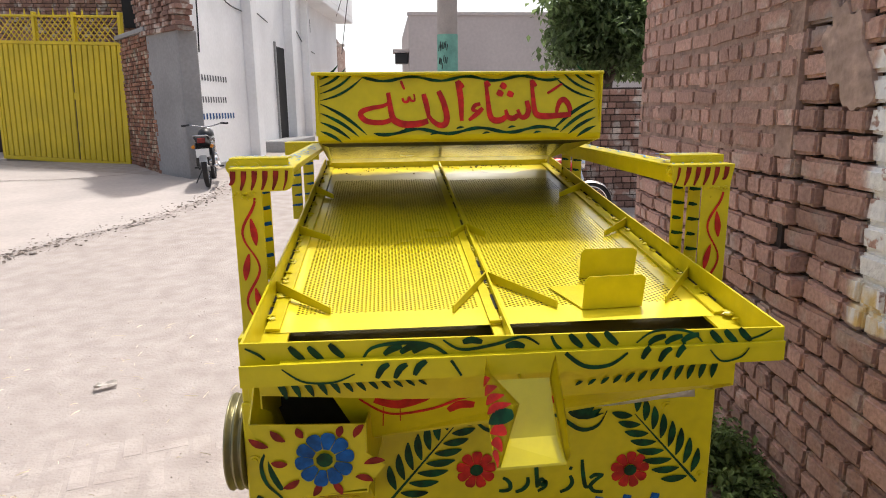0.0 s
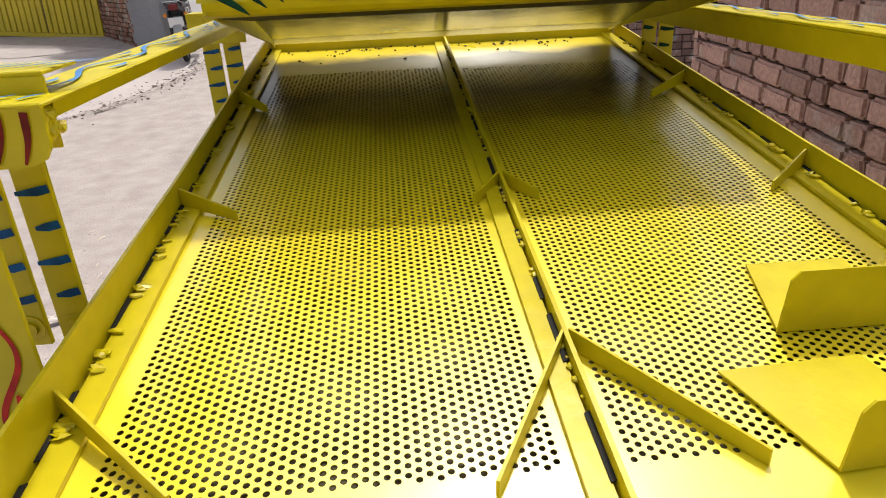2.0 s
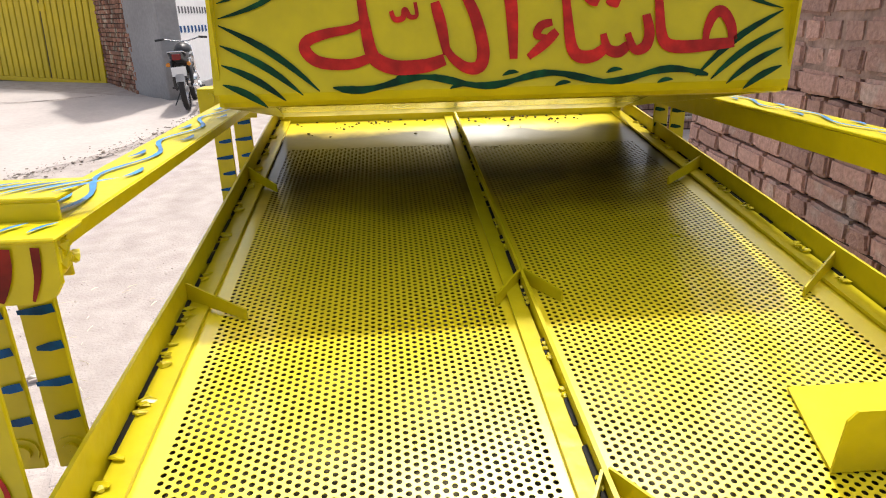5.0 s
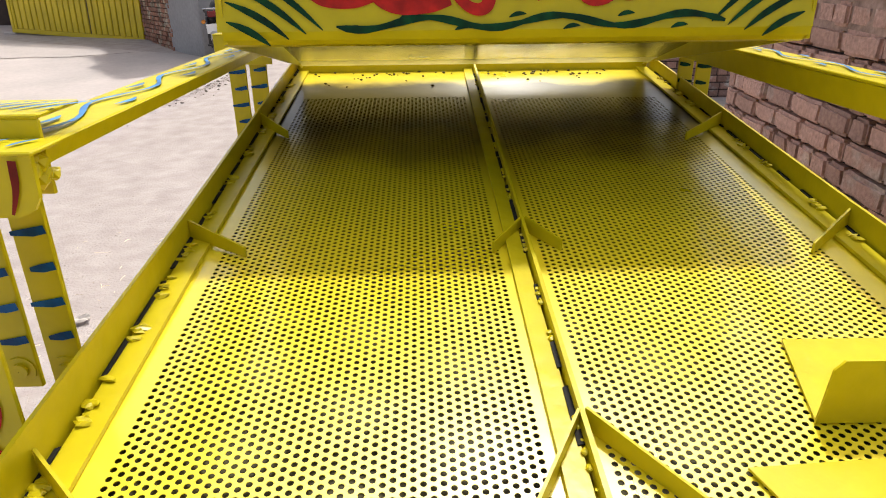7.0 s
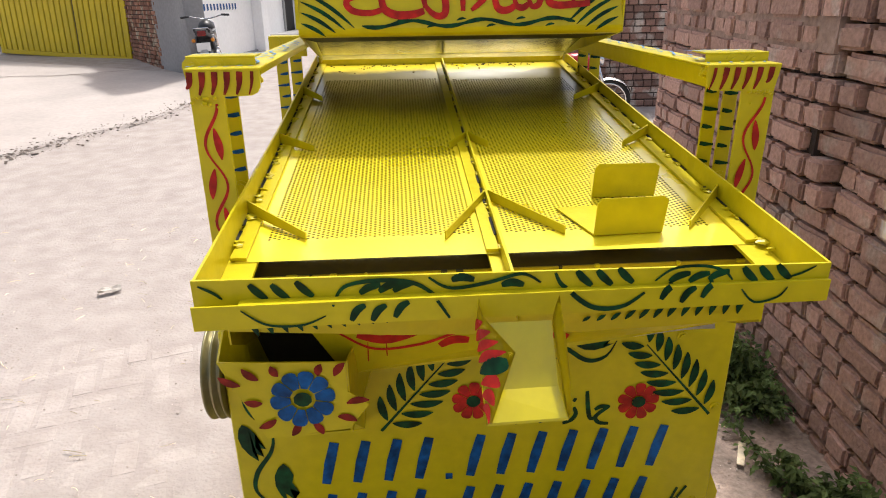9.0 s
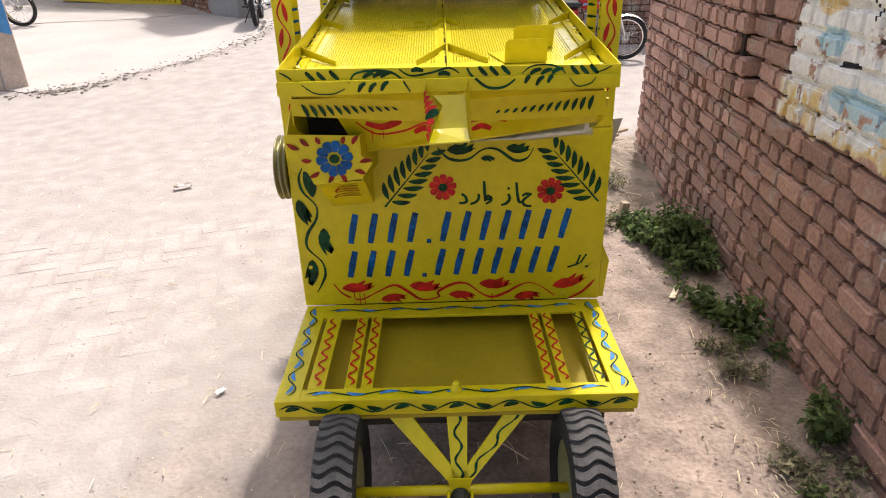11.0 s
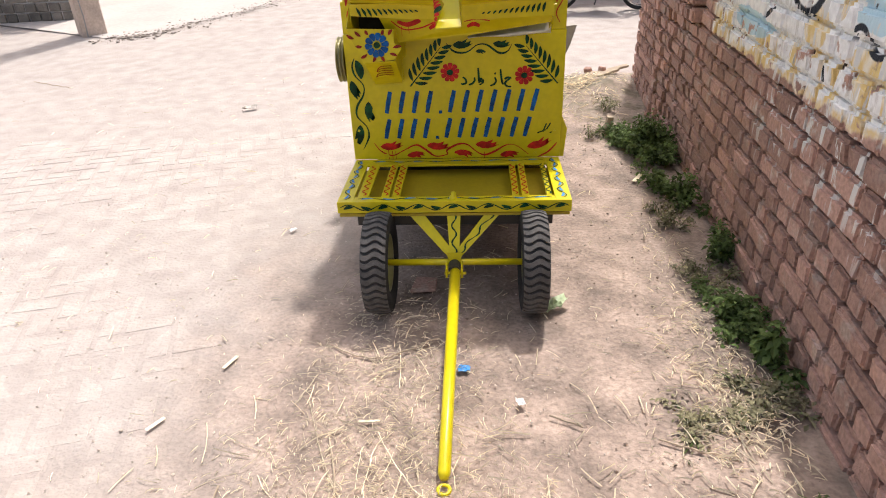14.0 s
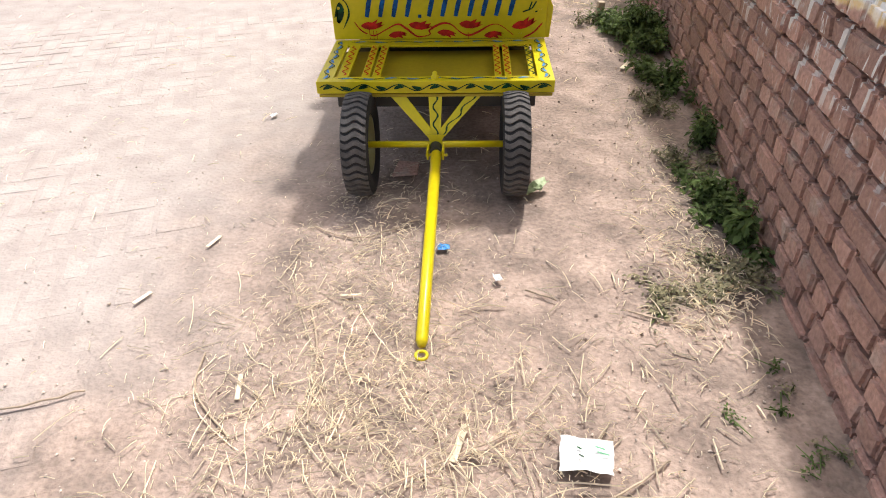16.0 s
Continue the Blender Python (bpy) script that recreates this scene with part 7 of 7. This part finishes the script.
crumpled("blue_wrapper", "small blue wrapper on the earth beside the drawbar", (1.0, 0.69, 0.005), 5, 0.022, 0.017, LBLUE_P, 11, 0.006)
crumpled("dry_leaf", "large pale green leaf beside the tyre", (1.35, 1.06, 0.016), 30, 0.035, 0.022, mat("pale_leaf", (0.35, 0.42, 0.24), 0.6), 13, 0.03)
crumpled("white_rag", "small dusty pale rag on the lane", (-0.845, 4.07, 0.015), 30, 0.06, 0.025, mat("dusty_rag", (0.55, 0.5, 0.45), 0.9, vary=0.15), 15, 0.025)
crumpled("paper_scrap", "small white paper scrap on the lane", (0.1, 1.8, 0.008), 50, 0.02, 0.01, PAPER, 17, 0.01)
PEBBLE = mat("pebbles", (0.44, 0.36, 0.3), 0.9, vary=0.2, island=0.25)
bm = bmesh.new()
rg = random.Random(77)
for k in range(420):
    x, y = rg.uniform(-3.5, 2.0), rg.uniform(-0.8, 5.5) if k % 3 else rg.uniform(-0.6, 1.5)
    r = 0.0015 + 0.006 * rg.random() ** 2
    for v in bmesh.ops.create_icosphere(bm, subdivisions=1, radius=r)["verts"]:
        v.co = Vector((v.co.x * rg.uniform(0.7, 1.4) + x, v.co.y + y, v.co.z * 0.5 + ground_z(x, y)))
tagged(part("pebbles", bm, PEBBLE, None, "small clods and pebbles on the earth"), category="pebble", kind="stuff")

# ---- hazy sky low behind the houses ----
bm = bmesh.new()
arc = [(-50 + 5 * i) for i in range(21)]
lo = [bm.verts.new((330 * math.sin(radians(a)), 330 * math.cos(radians(a)), -5)) for a in arc]
hi = [bm.verts.new((330 * math.sin(radians(a)), 330 * math.cos(radians(a)), 130)) for a in arc]
for i in range(20):
    bm.faces.new((lo[i], lo[i + 1], hi[i + 1], hi[i]))
HAZE = bpy.data.materials.new("white_haze")
HAZE.use_nodes = True
HAZE.node_tree.nodes.remove(HAZE.node_tree.nodes["Principled BSDF"])
em = HAZE.node_tree.nodes.new("ShaderNodeEmission")
em.inputs["Color"].default_value, em.inputs["Strength"].default_value = (0.97, 0.98, 1.0, 1), 1.0
HAZE.node_tree.links.new(em.outputs[0], HAZE.node_tree.nodes["Material Output"].inputs[0])
tagged(part("backdrop", bm, HAZE, None, "white hazy sky"), category="sky", kind="structure")

# ---- brick paving of the lane, half buried in dust ----
lane = thing("paving", "dusty brick paving of the lane, half buried", "paving", (0, 0, 0), 0, "", "structure")
PAVER = mesh_of(box(-0.094, 0.094, -0.0435, 0.0435, -0.05, 0.0, 0.006), "paver")
PAVER.materials.append(PAVING)
rg = random.Random(5)
spots = []
W, TURN = 0.1, radians(17)
for i in range(-46, 70):
    for j in range(-24, 38):
        for up in (0, 1):
            u, v = (i + 2 * j) * W, (i - 2 * j) * W
            u, v = (u + W * 0.5, v + W * 2) if up else (u + W, v + W * 0.5)
            x = -1.6 + u * math.cos(TURN) - v * math.sin(TURN)
            y = 2.2 + u * math.sin(TURN) + v * math.cos(TURN)
            if y < -0.6 or y > 3.4 or x < -3.6 or x > 0.12 + 0.3 * noise.noise((y * 1.3, 3, 0)) + 0.03 * y:
                continue
            sunk = 0.0045 * noise.noise((x * 0.9, y * 0.9, 5)) + 0.004 * max(0, min(1, (x + 0.5) * 1.2))
            z = -0.0042 - 0.0006 * max(0.0, y - 1.0) - sunk + rg.gauss(0, 0.0011)
            if z > -0.0105:
                spots.append((x, y, z, rg.gauss(0, 0.5), rg.gauss(0, 0.35), 17 + 90 * up + rg.gauss(0, 1.2)))
spots.sort(key=lambda q: math.hypot(q[0] - 0.3, q[1] - 1.0))
for x, y, z, a, b, c in spots[:290]:
    ob = new("paver", PAVER)
    ob.parent = lane
    ob.matrix_basis = pose(x, y, z + ground_z(x, y), a, b, c)
verts, faces = [], []
for x, y, z, a, b, c in spots[290:]:
    m = pose(x, y, z + ground_z(x, y), a, b, c)
    k = len(verts)
    verts += [tuple(m @ v.co) for v in PAVER.vertices]
    faces += [tuple(k + i for i in p.vertices) for p in PAVER.polygons]
me = bpy.data.meshes.new("pavers")
me.from_pydata(verts, [], faces)
tagged(part("pavers", me, PAVING, lane), kind="stuff")


# ---- dark clods and dead leaf crumbs on the verge ----
rg = random.Random(19)
verts, faces = [], []
for k in range(2600):
    x, y = 0.35 + 1.7 * rg.random() ** 0.8, -0.9 + 4.6 * rg.random()
    if x > 2.02 + 0.08 * y:
        continue
    r = 0.0012 + 0.0062 * rg.random() ** 7
    c = Vector((x, y, -0.004 + 0.4 * r))
    b = len(verts)
    for d in ((1, 0, 0), (0.3, 1, 0), (-1, 0.2, 0), (-0.1, -1, 0), (0, 0, 0.7), (0, 0, -0.8)):
        verts.append(tuple(c + Vector(d) * r * rg.uniform(0.5, 1.6)))
    for q in range(4):
        faces.append((b + q, b + (q + 1) % 4, b + 4))
        faces.append((b + (q + 1) % 4, b + q, b + 5))
me = bpy.data.meshes.new("clods")
me.from_pydata(verts, [], faces)
tagged(part("clods", me, mat("dark_earth_crumbs", (0.23, 0.17, 0.135), 0.95, vary=0.3, scale=20, island=0.5), None, "dark clods and dead leaf crumbs on the earth"), category="clods", kind="stuff")

# ---- grit: crumbs of earth and small stones strewn over the lane ----
rg = random.Random(77)
verts, faces = [], []
for k in range(14000):
    y = -1.0 + 7.0 * rg.random() ** 1.5
    x = rg.uniform(-2.6, 2.05)
    r = 0.0012 + 0.0045 * rg.random() ** 3
    if x > 2.0 + 0.08 * y or (x < 0.2 and rg.random() < 0.45):
        continue
    c = Vector((x, y, ground_z(x, y) - 0.003 + 0.3 * r))
    b = len(verts)
    for d in ((1, 0, 0), (0, 1, 0), (-1, 0, 0), (0, -1, 0), (0, 0, 0.5), (0, 0, -0.9)):
        verts.append(tuple(c + Vector(d) * r * rg.uniform(0.6, 1.5)))
    for q in range(4):
        faces.append((b + q, b + (q + 1) % 4, b + 4))
        faces.append((b + (q + 1) % 4, b + q, b + 5))
me = bpy.data.meshes.new("grit")
me.from_pydata(verts, [], faces)
tagged(part("grit", me, mat("earth_crumbs", (0.44, 0.37, 0.32), 0.95, vary=0.25, scale=20, island=0.35), None, "crumbs of earth and small stones on the lane"), category="grit", kind="stuff")
